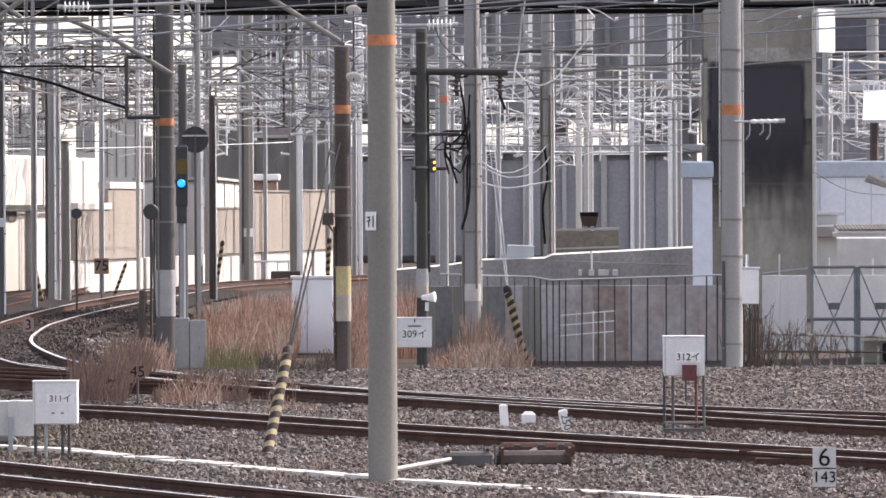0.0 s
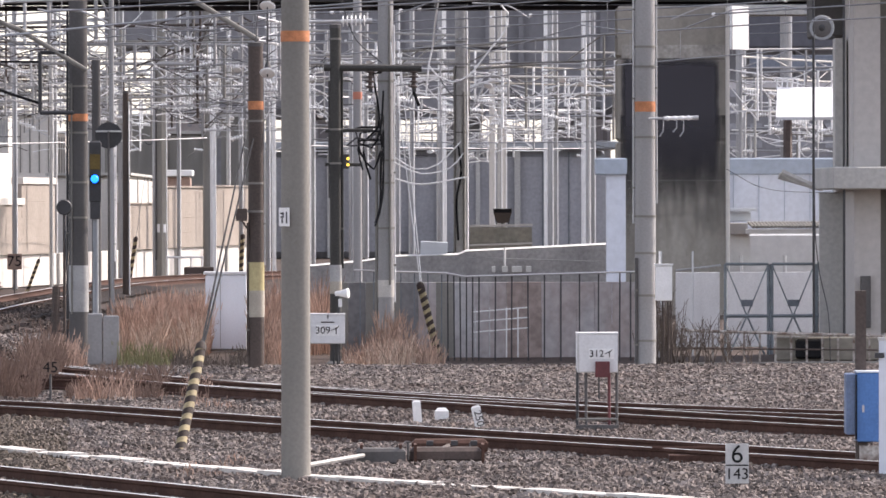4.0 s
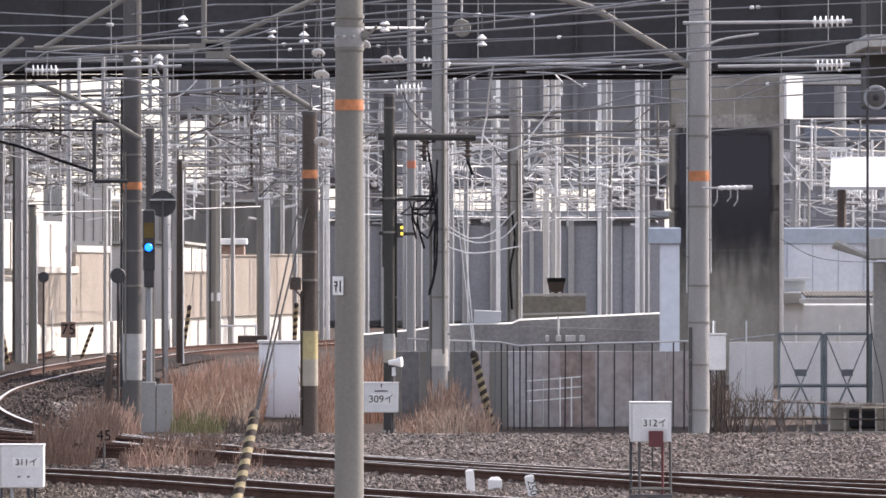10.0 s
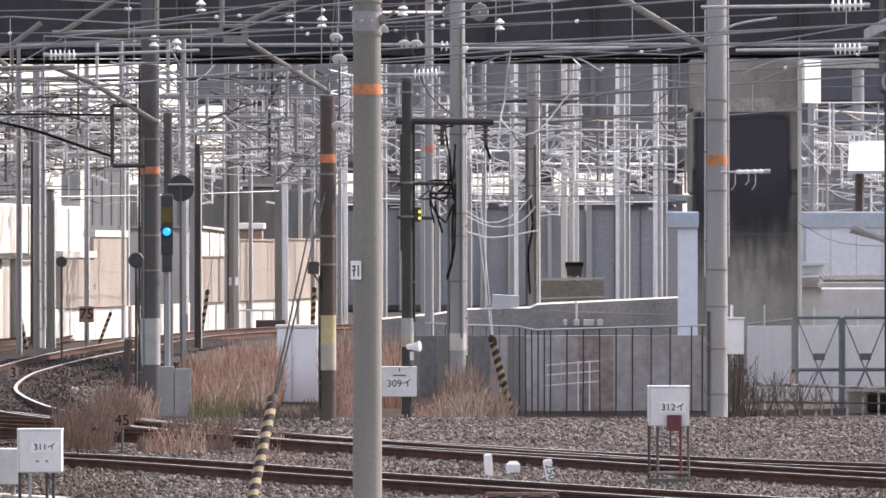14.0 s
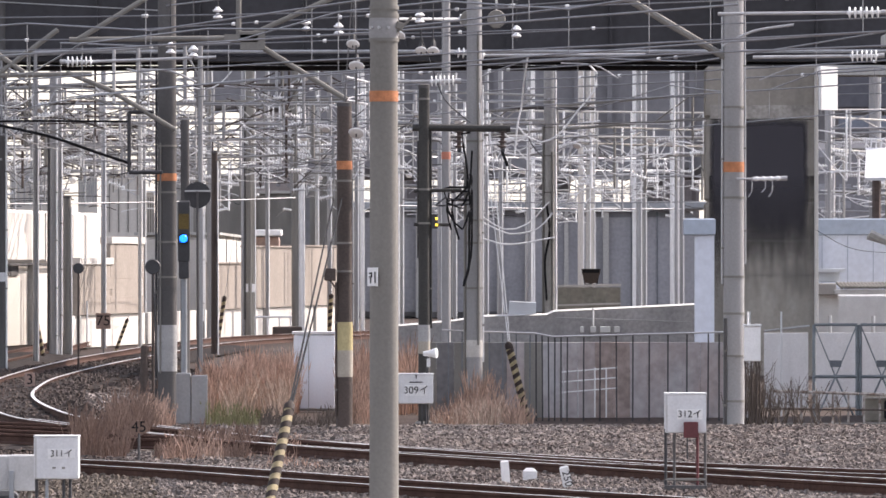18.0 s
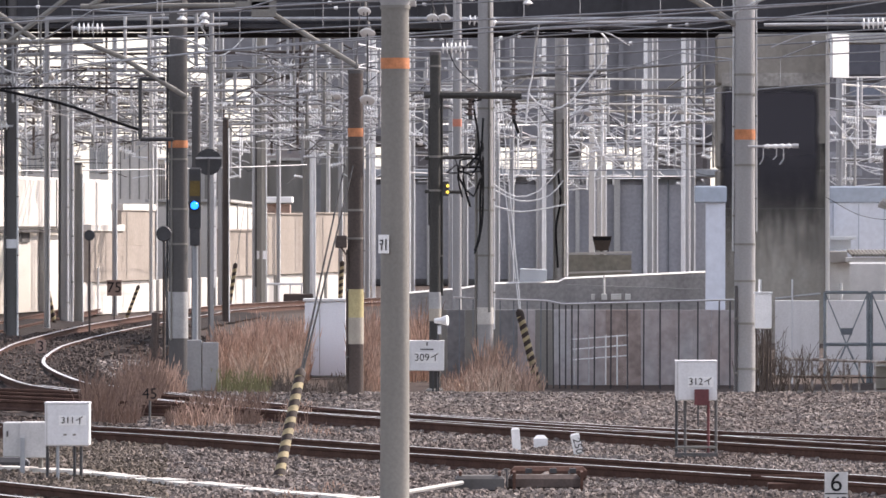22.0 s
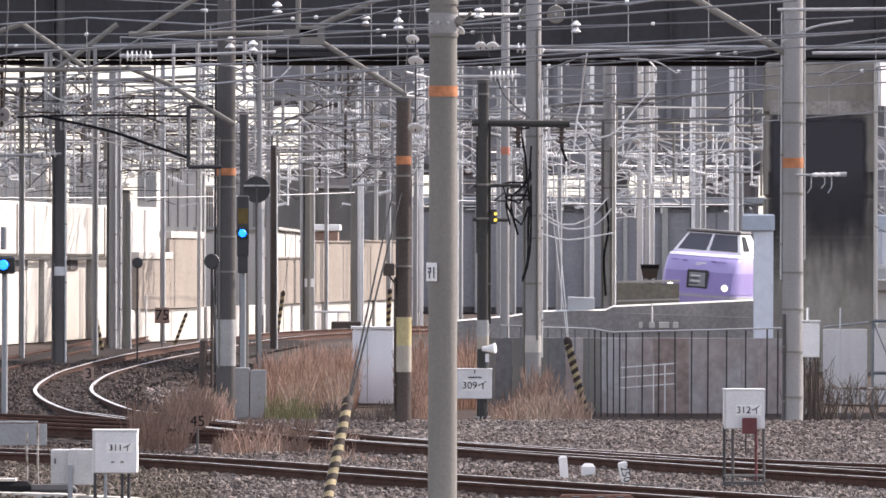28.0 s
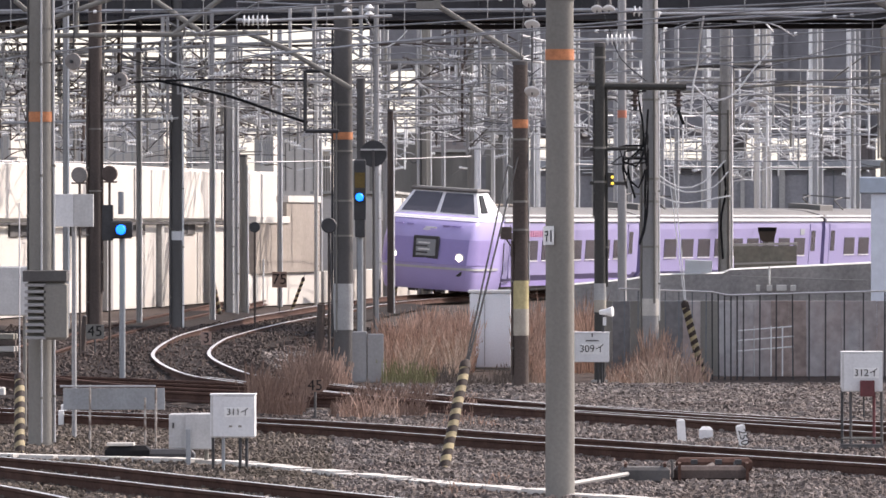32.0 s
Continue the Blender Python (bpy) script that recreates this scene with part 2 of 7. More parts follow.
def soot_material():
    """Uneven soot on concrete: dark streaks that thin out downwards, with bare patches between."""
    m = bpy.data.materials.new("soot_streaks")
    m.use_nodes = True
    nt = m.node_tree
    bsdf = nt.nodes["Principled BSDF"]
    bsdf.inputs["Base Color"].default_value = (0.045, 0.042, 0.04, 1)
    bsdf.inputs["Roughness"].default_value = 0.95
    tc = nt.nodes.new("ShaderNodeTexCoord")
    mp = nt.nodes.new("ShaderNodeMapping")
    mp.inputs["Scale"].default_value = (3.0, 3.0, 0.7)
    nz = nt.nodes.new("ShaderNodeTexNoise")
    nz.inputs["Scale"].default_value, nz.inputs["Detail"].default_value = 1.6, 6
    sep = nt.nodes.new("ShaderNodeSeparateXYZ")
    mul = nt.nodes.new("ShaderNodeMath")
    mul.operation = "MULTIPLY"
    ramp = nt.nodes.new("ShaderNodeMapRange")
    ramp.inputs["From Min"].default_value, ramp.inputs["From Max"].default_value = 0.14, 1.15
    nt.links.new(tc.outputs["Object"], mp.inputs["Vector"])
    nt.links.new(mp.outputs[0], nz.inputs["Vector"])
    nt.links.new(tc.outputs["Generated"], sep.inputs[0])
    nt.links.new(nz.outputs["Fac"], mul.inputs[0])
    nt.links.new(sep.outputs["Z"], mul.inputs[1])
    nt.links.new(mul.outputs[0], ramp.inputs["Value"])
    nt.links.new(ramp.outputs[0], bsdf.inputs["Alpha"])
    return m


M["soot"] = soot_material()


def soot_patch_material():
    """A solid black soot patch with blurred, uneven borders."""
    m = bpy.data.materials.new("soot_patch")
    m.use_nodes = True
    nt = m.node_tree
    bsdf = nt.nodes["Principled BSDF"]
    bsdf.inputs["Base Color"].default_value = (0.05, 0.047, 0.055, 1)
    bsdf.inputs["Roughness"].default_value = 0.95
    tc = nt.nodes.new("ShaderNodeTexCoord")
    nz = nt.nodes.new("ShaderNodeTexNoise")
    nz.inputs["Scale"].default_value, nz.inputs["Detail"].default_value = 2.2, 5
    nt.links.new(tc.outputs["Object"], nz.inputs["Vector"])
    sep = nt.nodes.new("ShaderNodeSeparateXYZ")
    nt.links.new(tc.outputs["Generated"], sep.inputs[0])
    alpha = None
    for axis, lo, hi, to0, to1 in (("X", 0.0, 0.06, 0, 1), ("X", 0.94, 1.0, 1, 0), ("Z", 0.93, 1.0, 1, 0), ("Z", 0.0, 0.6, 0, 1)):
        wob = nt.nodes.new("ShaderNodeMath")
        wob.operation = "MULTIPLY_ADD"
        wob.inputs[1].default_value = 0.16 if hi == 0.6 else 0.035
        nt.links.new(nz.outputs["Fac"], wob.inputs[0])
        nt.links.new(sep.outputs[axis], wob.inputs[2])
        mr = nt.nodes.new("ShaderNodeMapRange")
        off = 0.08 if hi == 0.6 else 0.017
        mr.inputs["From Min"].default_value, mr.inputs["From Max"].default_value = lo + off, hi + off
        mr.inputs["To Min"].default_value, mr.inputs["To Max"].default_value = to0, to1
        nt.links.new(wob.outputs[0], mr.inputs["Value"])
        if alpha is None:
            alpha = mr.outputs[0]
        else:
            mul = nt.nodes.new("ShaderNodeMath")
            mul.operation = "MULTIPLY"
            nt.links.new(alpha, mul.inputs[0])
            nt.links.new(mr.outputs[0], mul.inputs[1])
            alpha = mul.outputs[0]
    cap = nt.nodes.new("ShaderNodeMath")
    cap.operation = "MULTIPLY"
    cap.inputs[1].default_value = 0.97
    nt.links.new(alpha, cap.inputs[0])
    nt.links.new(cap.outputs[0], bsdf.inputs["Alpha"])
    return m


M["soot_patch"] = soot_patch_material()


# ---- mesh helpers ----
class Shape:
    """Collects vertices and faces of one mesh."""

    def __init__(self):
        self.v, self.f, self.slot = [], [], []

    def add(self, verts, faces, slot=0):
        n = len(self.v)
        self.v.extend(verts)
        self.f.extend([tuple(i + n for i in q) for q in faces])
        self.slot.extend([slot] * len(faces))
        return self

    def box(self, cx, cy, cz, sx, sy, sz, rz=0.0, chamfer=0.0, slot=0, ry=0.0):
        c = chamfer or min(sx, sy, sz) * 0.06
        pts = []
        for z, k in ((-sz / 2, c), (-sz / 2 + c, 0), (sz / 2 - c, 0), (sz / 2, c)):
            for x, y in ((-1, -1), (1, -1), (1, 1), (-1, 1)):
                pts.append((x * (sx / 2 - k), y * (sy / 2 - k), z))
        m = Matrix.Translation((cx, cy, cz)) @ Matrix.Rotation(rz, 4, "Z") @ Matrix.Rotation(ry, 4, "Y")
        pts = [tuple(m @ Vector(p)) for p in pts]
        faces = [(3, 2, 1, 0), (12, 13, 14, 15)]
        for r in range(3):
            for i in range(4):
                j = (i + 1) % 4
                faces.append((r * 4 + i, r * 4 + j, r * 4 + 4 + j, r * 4 + 4 + i))
        return self.add(pts, faces, slot)

    def tube(self, points, radius, seg=6, radius_end=None, slot=0):
        pts = [Vector(p) for p in points]
        n = len(pts)
        r1 = radius if radius_end is None else radius_end
        verts, faces = [], []
        for i, p in enumerate(pts):
            d = (pts[min(i + 1, n - 1)] - pts[max(i - 1, 0)]).normalized()
            a = d.cross(Vector((0, 0, 1)))
            if a.length < 0.02:
                a = Vector((1, 0, 0))
            a.normalize()
            b = d.cross(a)
            r = radius + (r1 - radius) * i / max(1, n - 1)
            for k in range(seg):
                w = 2 * math.pi * k / seg
                verts.append(tuple(p + (a * math.cos(w) + b * math.sin(w)) * r))
        for i in range(n - 1):
            for k in range(seg):
                j = (k + 1) % seg
                faces.append((i * seg + k, i * seg + j, i * seg + seg + j, i * seg + seg + k))
        faces.append(tuple(range(seg - 1, -1, -1)))
        faces.append(tuple((n - 1) * seg + k for k in range(seg)))
        return self.add(verts, faces, slot)

    def lathe(self, base, axis, profile, seg=12, slot=0):
        """profile: (distance along the axis, radius)."""
        o, d = Vector(base), Vector(axis).normalized()
        a = d.cross(Vector((0, 0, 1)))
        if a.length < 0.02:
            a = Vector((1, 0, 0))
        a.normalize()
        b = d.cross(a)
        verts, faces = [], []
        for h, r in profile:
            for k in range(seg):
                w = 2 * math.pi * k / seg
                verts.append(tuple(o + d * h + (a * math.cos(w) + b * math.sin(w)) * r))
        for i in range(len(profile) - 1):
            for k in range(seg):
                j = (k + 1) % seg
                faces.append((i * seg + k, i * seg + j, i * seg + seg + j, i * seg + seg + k))
        faces.append(tuple(range(seg - 1, -1, -1)))
        faces.append(tuple((len(profile) - 1) * seg + k for k in range(seg)))
        return self.add(verts, faces, slot)

    def mesh(self, name, *mats, smooth=False):
        me = bpy.data.meshes.new(name)
        me.from_pydata(self.v, [], self.f)
        for m in mats:
            me.materials.append(M[m])
        if any(self.slot):
            me.polygons.foreach_set("material_index", self.slot)
        bm = bmesh.new()
        bm.from_mesh(me)
        bmesh.ops.recalc_face_normals(bm, faces=bm.faces)
        bm.to_mesh(me)
        bm.free()
        if smooth:
            me.polygons.foreach_set("use_smooth", [True] * len(me.polygons))
            me.set_sharp_from_angle(angle=radians(40))
        return me


def thing(name, x, y, z, label, category, group="", rz=0.0):
    ob = tagged(new(name), label, category, group)
    ob.matrix_basis = pose(x, y, z, 0, 0, rz)
    return ob


def part(name, shape, mat, parent, label="", smooth=True):
    mats = mat if isinstance(mat, tuple) else (mat,)
    ob = new(name, shape.mesh(name, *mats, smooth=smooth))
    ob.parent = parent
    if label:
        ob["label"] = label
    return ob


def single(name, shape, mat, label, category, group="", kind="", smooth=True):
    mats = mat if isinstance(mat, tuple) else (mat,)
    return tagged(new(name, shape.mesh(name, *mats, smooth=smooth)), label, category, group, kind)


def words(text, size, mat, parent, x, y, z, name="lettering"):
    """Upright text that faces the -y side."""
    cu = bpy.data.curves.new(name, "FONT")
    cu.body, cu.size, cu.align_x, cu.align_y, cu.extrude = text, size, "CENTER", "CENTER", 0.002
    ob = new(name, cu)
    dg = bpy.context.evaluated_depsgraph_get()
    me = bpy.data.meshes.new_from_object(ob.evaluated_get(dg))
    bpy.data.objects.remove(ob)
    me.materials.clear()
    me.materials.append(M[mat])
    ob = new(name, me)
    ob.parent = parent
    ob.matrix_basis = pose(x, y, z, 90, 0, 0)
    return ob


def spline(points, step=1.0):
    """A smooth line through the points (Catmull-Rom), in steps of about that length."""
    p = [Vector(q) for q in points]
    p = [p[0] * 2 - p[1]] + p + [p[-1] * 2 - p[-2]]
    out = []
    for i in range(1, len(p) - 2):
        a, b, c, d = p[i - 1:i + 3]
        n = max(1, int((c - b).length / step))
        for k in range(n):
            t = k / n
            out.append(0.5 * ((2 * b) + (c - a) * t + (2 * a - 5 * b + 4 * c - d) * t * t + (3 * b - a - 3 * c + d) * t ** 3))
    out.append(p[-2])
    return out


def sag(a, b, drop, n=10):
    a, b = Vector(a), Vector(b)
    return [a.lerp(b, i / n) - Vector((0, 0, drop * 4 * (i / n) * (1 - i / n))) for i in range(n + 1)]


# ---- ground ----
GROUND = -0.2
ground = Shape()
NX, NY = 60, 90
for j in range(NY + 1):
    for i in range(NX + 1):
        x, y = -24 + 40 * i / NX, 40 + 130 * j / NY
        ground.v.append((x, y, GROUND + 0.05 * noise.noise((x * 0.35, y * 0.2, 0)) - 0.03))
for j in range(NY):
    for i in range(NX):
        a = j * (NX + 1) + i
        ground.f.append((a, a + 1, a + NX + 2, a + NX + 1))
        ground.slot.append(0)
for x0, x1, y0, y1 in ((-1500, -24, -200, 3500), (16, 1500, -200, 3500), (-24, 16, -200, 40), (-24, 16, 170, 3500)):
    ground.add([(x0, y0, GROUND - 0.03), (x1, y0, GROUND - 0.03), (x1, y1, GROUND - 0.03), (x0, y1, GROUND - 0.03)], [(0, 1, 2, 3)])
single("ground", ground, "ground", "brown gravelly railway yard ground reaching to the horizon", "ground", kind="structure", smooth=False)

# ---- tracks ----
RAIL = [(-0.065, -0.15), (0.065, -0.15), (0.065, -0.135), (0.012, -0.11), (0.012, -0.045), (0.034, -0.03), (0.034, 0.0), (-0.034, 0.0), (-0.034, -0.03), (-0.012, -0.045), (-0.012, -0.11), (-0.065, -0.135)]
STRAIGHT = 0.36
TRAIN_LINE = [(6.8 + STRAIGHT * (y - 247), y, 0) for y in (680, 500, 400, 320, 275, 258, 247)] + [(3.0, 236.5, 0), (-0.9, 225.6, 0), (-4.1, 215, 0), (-6.7, 204.4, 0), (-7.95, 195, 0), (-8.55, 183, 0), (-9.0, 169, 0), (-9.35, 157.6, 0), (-9.5, 149, 0), (-9.55, 141, 0), (-9.45, 131.7, 0), (-8.75, 117.5, 0), (-7.3, 104.5, 0), (-6.1, 98.5, 0), (-3.8, 91.2, 0), (-1.2, 84.9, 0), (2.3, 78.5, 0), (5.4, 74.7, 0), (12, 67, 0), (30, 46, 0)]


def rail_run(line, offset, step, cant=0.0):
    pts = spline(line, step)
    s, n = Shape(), len(pts)
    for i, p in enumerate(pts):
        d = (pts[min(i + 1, n - 1)] - pts[max(i - 1, 0)]).normalized()
        side = Vector((d.y, -d.x, 0))
        for a, h in RAIL:
            up = cant * max(0.0, min(1.0, (p.y - 118) / 40)) if offset > 0 else 0.0
            s.v.append(tuple(p + side * (offset + a) + Vector((0, 0, h + up))))
    k = len(RAIL)
    for i in range(n - 1):
        for q in range(k):
            r = (q + 1) % k
            s.f.append((i * k + q, i * k + r, i * k + k + r, i * k + k + q))
            s.slot.append(2 if cant and pts[i].y > 105 and q == 6 else 1 if q == 6 else 0)
    return s


def track_bed(line, near, far, half=1.55):
    """Dark oily bed under the rails, with frayed borders."""
    pts = [p for p in spline(line, 1.0) if near < p.y < far]
    s, n = Shape(), len(pts)
    for i, p in enumerate(pts):
        d = (pts[min(i + 1, n - 1)] - pts[max(i - 1, 0)]).normalized()
        side = Vector((d.y, -d.x, 0))
        for k in range(5):
            w = half * (k / 2 - 1) * (1 + .22 * noise.noise((i * .7, k * 3.1, 8)) * (k in (0, 4)))
            rise = .095 * max(0.0, min(1.0, (p.y - 100) / 14))
            s.v.append(tuple(p + side * w + Vector((0, 0, -0.178 + (.014 + rise) * (k in (1, 2, 3))))))
    for i in range(n - 1):
        for k in range(4):
            s.f.append((i * 5 + k, i * 5 + k + 1, i * 5 + k + 6, i * 5 + k + 5))
            s.slot.append(0)
    return s


SLEEPER = Shape().box(0, 0, -0.215, 0.22, 2.0, 0.12).mesh("sleeper", "sleeper")


def track(line, label, near, far, step=1.5, worn=True, cant=0.0):
    ob = tagged(new("railway_track"), label, "track", "railway tracks", "structure")
    for off in (-0.534, 0.534):
        part("rail", rail_run(line, off, step, cant), ("rust", "railhead" if worn else "rust", "bright_rail"), ob, smooth=False)
    if far > 100:
        part("track_bed", track_bed(line, max(84, near), far + 20), "bed", ob, "dark oily track bed", smooth=False)
    pts = spline(line, 0.72)
    for a, b in zip(pts, pts[1:]):
        if near < a.y < far and -16 < a.x < 9:
            sl = new("sleeper", SLEEPER)
            sl.parent = ob
            sl.matrix_basis = pose(a.x, a.y, 0, 0, 0, math.degrees(math.atan2(b.y - a.y, b.x - a.x)))
    return ob


track(TRAIN_LINE, "curving railway track with polished rails on dark sleepers", 60, 175, cant=0.1)
track([(-13.5, 88.5, 0), (-8.9, 83.4, 0), (-7.0, 81.4, 0), (-5.35, 79.6, 0), (-3.6, 77.0, 0), (-1.08, 72.05, 0), (1.6, 67.35, 0), (3.56, 63.95, 0), (7.4, 57.3, 0), (12.5, 48.5, 0)], "rusty siding track across grey ballast", 52, 92)
track([(-13, 74, 0), (-7.39, 66.5, 0), (-5.49, 62.7, 0), (-4.11, 59.7, 0), (-2.8, 56.9, 0), (-0.2, 51.4, 0), (5.5, 39, 0)], "shiny railway track beside a concrete cable trough", 44, 74)
track([(-14.2, 71, 0), (-8.4, 63, 0), (-6.4, 58.6, 0), (-4.6, 52.5, 0), (-2.2, 45, 0), (1, 38, 0)], "shiny railway track in the near yard", 44, 70)
track([(-6.6, 101, 0), (-4.3, 93.0, 0), (-1.8, 85.9, 0), (1.6, 78.4, 0), (4.6, 72.2, 0), (11, 62, 0), (26, 42, 0)], "diverging turnout track with rusty rails", 60, 98)
track([(-30, 128, 0), (-17, 112, 0), (-11.5, 103.5, 0), (-7.4, 97.8, -.006), (-5.4, 95.0, -.006), (-3.8, 91.2, -.006)], "rusty track joining the curve", 90, 128, worn=False)
DULL_LINE = [(-12.6, 214, 0), (-12.5, 190, 0), (-12.45, 160, 0), (-12.3, 141, 0), (-12.0, 122, 0), (-11.0, 106, 0), (-8.9, 97.0, 0), (-6.2, 92.0, 0), (-3.1, 88.6, -.006), (-1.2, 84.9, -.006)]
track(DULL_LINE, "dull track running beside the curve", 84, 160, worn=False)
track([(-17.6, 158, 0), (-16.8, 140, 0), (-15.2, 116, 0), (-13.4, 98, 0), (-11.5, 88, 0)], "dull far yard track", 88, 158, worn=False)

# cable trough: lids on low side walls
TROUGH = [(-13.5, 75, 0), (-9.2, 71.1, 0), (-5.09, 68.4, 0), (-3.49, 65.6, 0), (-1.66, 61.95, 0), (-0.65, 60.0, 0), (1.53, 56.7, 0), (6, 50.4, 0)]
trough = tagged(new("cable_trough"), "pale concrete cable trough with separate lids beside the track", "cable trough", kind="structure")
LID = Shape().box(0, 0, -0.03, 0.485, 0.25, 0.05).mesh("lid", "trough")
SIDE = Shape().box(0, -0.11, -0.12, 0.46, 0.05, 0.13).box(0, 0.11, -0.12, 0.46, 0.05, 0.13).mesh("trough_wall", "pole")
tp = spline(TROUGH, 0.5)
for i, (a, b) in enumerate(zip(tp, tp[1:])):
    ang = math.degrees(math.atan2(b.y - a.y, b.x - a.x))
    for nm, me in (("lid", LID), ("trough_wall", SIDE)):
        o = new(nm, me)
        o.parent = trough
        o.matrix_basis = pose(a.x, a.y, -0.08 + random.uniform(-0.012, 0.012) * (nm == "lid"), 0, 0, ang + random.uniform(-1.5, 1.5))


# loose ballast
DARK = "dark oil-stained ballast in the curve"
def stones(count, inside, z0, size, seed, mat="stone", label="grey-brown crushed stone ballast between the tracks"):
    rng = random.Random(seed)
    s = Shape()
    cube = [(-1, -1, -1), (1, -1, -1), (1, 1, -1), (-1, 1, -1), (-.7, -.7, .8), (.7, -.6, 1), (.6, .7, .8), (-.6, .7, 1)]
    quads = [(3, 2, 1, 0), (4, 5, 6, 7), (0, 1, 5, 4), (1, 2, 6, 5), (2, 3, 7, 6), (3, 0, 4, 7)]
    for _ in range(count):
        x, y = inside(rng)
        r = size * rng.uniform(0.5, 1.25)
        w, tilt = rng.uniform(0, 6.28), rng.uniform(-0.6, 0.6)
        cw, sw, ct, st = math.cos(w), math.sin(w), math.cos(tilt), math.sin(tilt)
        z = z0(x, y) + r * rng.uniform(-0.3, 0.5)
        vs = []
        for a, b, c in cube:
            a, b, c = a * r * rng.uniform(.7, 1.2), b * r * rng.uniform(.7, 1.2), c * r * rng.uniform(.55, .9)
            a, c = a * ct + c * st, c * ct - a * st
            vs.append((x + a * cw - b * sw, y + a * sw + b * cw, z + c))
        s.add(vs, quads)
    me = bpy.data.meshes.new("ballast_stones")
    me.from_pydata(s.v, [], s.f)
    me.materials.append(M[mat])
    return tagged(new("ballast_stones", me), label, "ballast", kind="stuff")


def along(line, y0, y1, half):
    """Places scattered over the bed of a track."""
    pts = [p for p in spline(line, 0.5) if y0 < p.y < y1]

    def pick(rng):
        i = rng.randrange(len(pts) - 1)
        d = (pts[i + 1] - pts[i]).normalized()
        w = rng.uniform(-half, half)
        return pts[i].x + d.y * w, pts[i].y - d.x * w
    return pick


def wedge(y0, y1, u0=-0.105, u1=0.09):
    def pick(rng):
        y = y0 + (y1 - y0) * rng.random()
        return rng.uniform(u0, u1) * y, y
    return pick


def shoulder(x, y):
    """Ballast packed up to the foot of the near rails."""
    return -0.125 + 0.025 * noise.noise((x * 0.9, y * 0.5, 5)) - 0.07 * max(0.0, min(1.0, (y - 80) / 5))


bed = Shape()
for j in range(61):
    for i in range(61):
        x, y = -12 + 24 * i / 60, 46 + 39 * j / 60
        bed.v.append((x, y, shoulder(x, y) - .012))
for j in range(60):
    for i in range(60):
        a = j * 61 + i
        bed.f.append((a, a + 1, a + 62, a + 61))
        bed.slot.append(0)
single("ballast_shoulder", bed, "stone", "grey-brown ballast packed between the near tracks", "ballast", kind="structure", smooth=False)
for i, (line, y0, y1) in enumerate(((TRAIN_LINE, 92, 168), (DULL_LINE, 96, 150))):
    stones(5200, along(line, y0, y1, 1.5), lambda x, y: -.17 + .095 * max(0.0, min(1.0, (y - 100) / 14)), .038, 71 + i, "stone_oily", DARK)

# the ballast bank in front of the fence
def bank_height(x, y):
    rise = max(0.0, min(1.0, (y - 84 + 1.1 * x) / 9)) * max(0.0, min(1.0, (106.5 - y) / 2.0))
    side = max(0.0, min(1.0, (x + 2.9) / 1.6))
    far = max(0.0, min(1.0, (y - 90) / 9))
    drop = .1 * max(0.0, min(1.0, (y - 102.6) / 1.2))
    return GROUND + 0.06 * (1 - far) * side + 0.015 * rise * side - drop + 0.02 * noise.noise((x * 0.8, y * 0.4, 3))


bank = Shape()
for j in range(41):
    for i in range(41):
        x, y = -3 + 14 * i / 40, 76 + 31 * j / 40
        bank.v.append((x, y, bank_height(x, y) - 0.02))
for j in range(40):
    for i in range(40):
        a = j * 41 + i
        bank.f.append((a, a + 1, a + 42, a + 41))
        bank.slot.append(0)
single("ballast_bank", bank, "stone", "low bank of grey-brown crushed stone", "ballast", kind="structure", smooth=False)


def ballast_top(x, y):
    """The upper of the two ballast sheets at that place."""
    z = shoulder(x, y) if y < 85 else GROUND
    return max(z, bank_height(x, y)) if x > -3 and y > 76 else z


stones(23000, wedge(82, 103.4, -0.02, 0.1), ballast_top, 0.036, 3)
stones(40000, wedge(52, 84, -0.05), ballast_top, 0.025, 1)
stones(13000, wedge(52, 84, -0.105, -0.05), ballast_top, 0.025, 8, "stone_earthy", "earthy brown ballast in the near yard")
stones(17000, wedge(84, 103.4, -0.055, 0.085), ballast_top, 0.036, 2)
stones(6000, wedge(84, 118, -0.115, -0.055), lambda x, y: GROUND, 0.036, 6, "stone_oily", DARK)
stones(2600, wedge(108, 128, -0.062, -0.045), lambda x, y: GROUND, 0.05, 5)
stones(4200, wedge(112, 160, -0.115, -0.03), lambda x, y: GROUND, 0.05, 7, "stone_oily", DARK)





# ---- large structure: viaduct, walls, buildings ----
# elevated railway girder with its pier
viaduct = tagged(new("viaduct"), "dark steel girder bridge high over the yard on a concrete pier", "viaduct", kind="structure")
for y in (151, 158):
    part("girder_web", Shape().box(0, y, 8.95, 90, 0.06, 2.84), "girder", viaduct, smooth=False)
    part("girder_flange", Shape().box(0, y, 7.45, 90, 0.5, 0.12), "girder", viaduct, smooth=False)
part("deck", Shape().box(0, 154.5, 10.52, 90, 9, 0.25), "girder", viaduct, smooth=False)
for i in range(20):
    part("cross_frame", Shape().box(-42 + i * 4.4, 154.5, 9.0, 0.12, 6.8, 0.25), "girder", viaduct, smooth=False)
for i in range(36):
    part("stiffener", Shape().box(-44 + i * 2.5, 150.9, 8.95, 0.05, 0.14, 2.7), "girder", viaduct, smooth=False)
part("bottom_flange_pipe", Shape().tube([(-45, 150.4, 7.62), (45, 150.4, 7.62)], 0.05), "steel", viaduct)

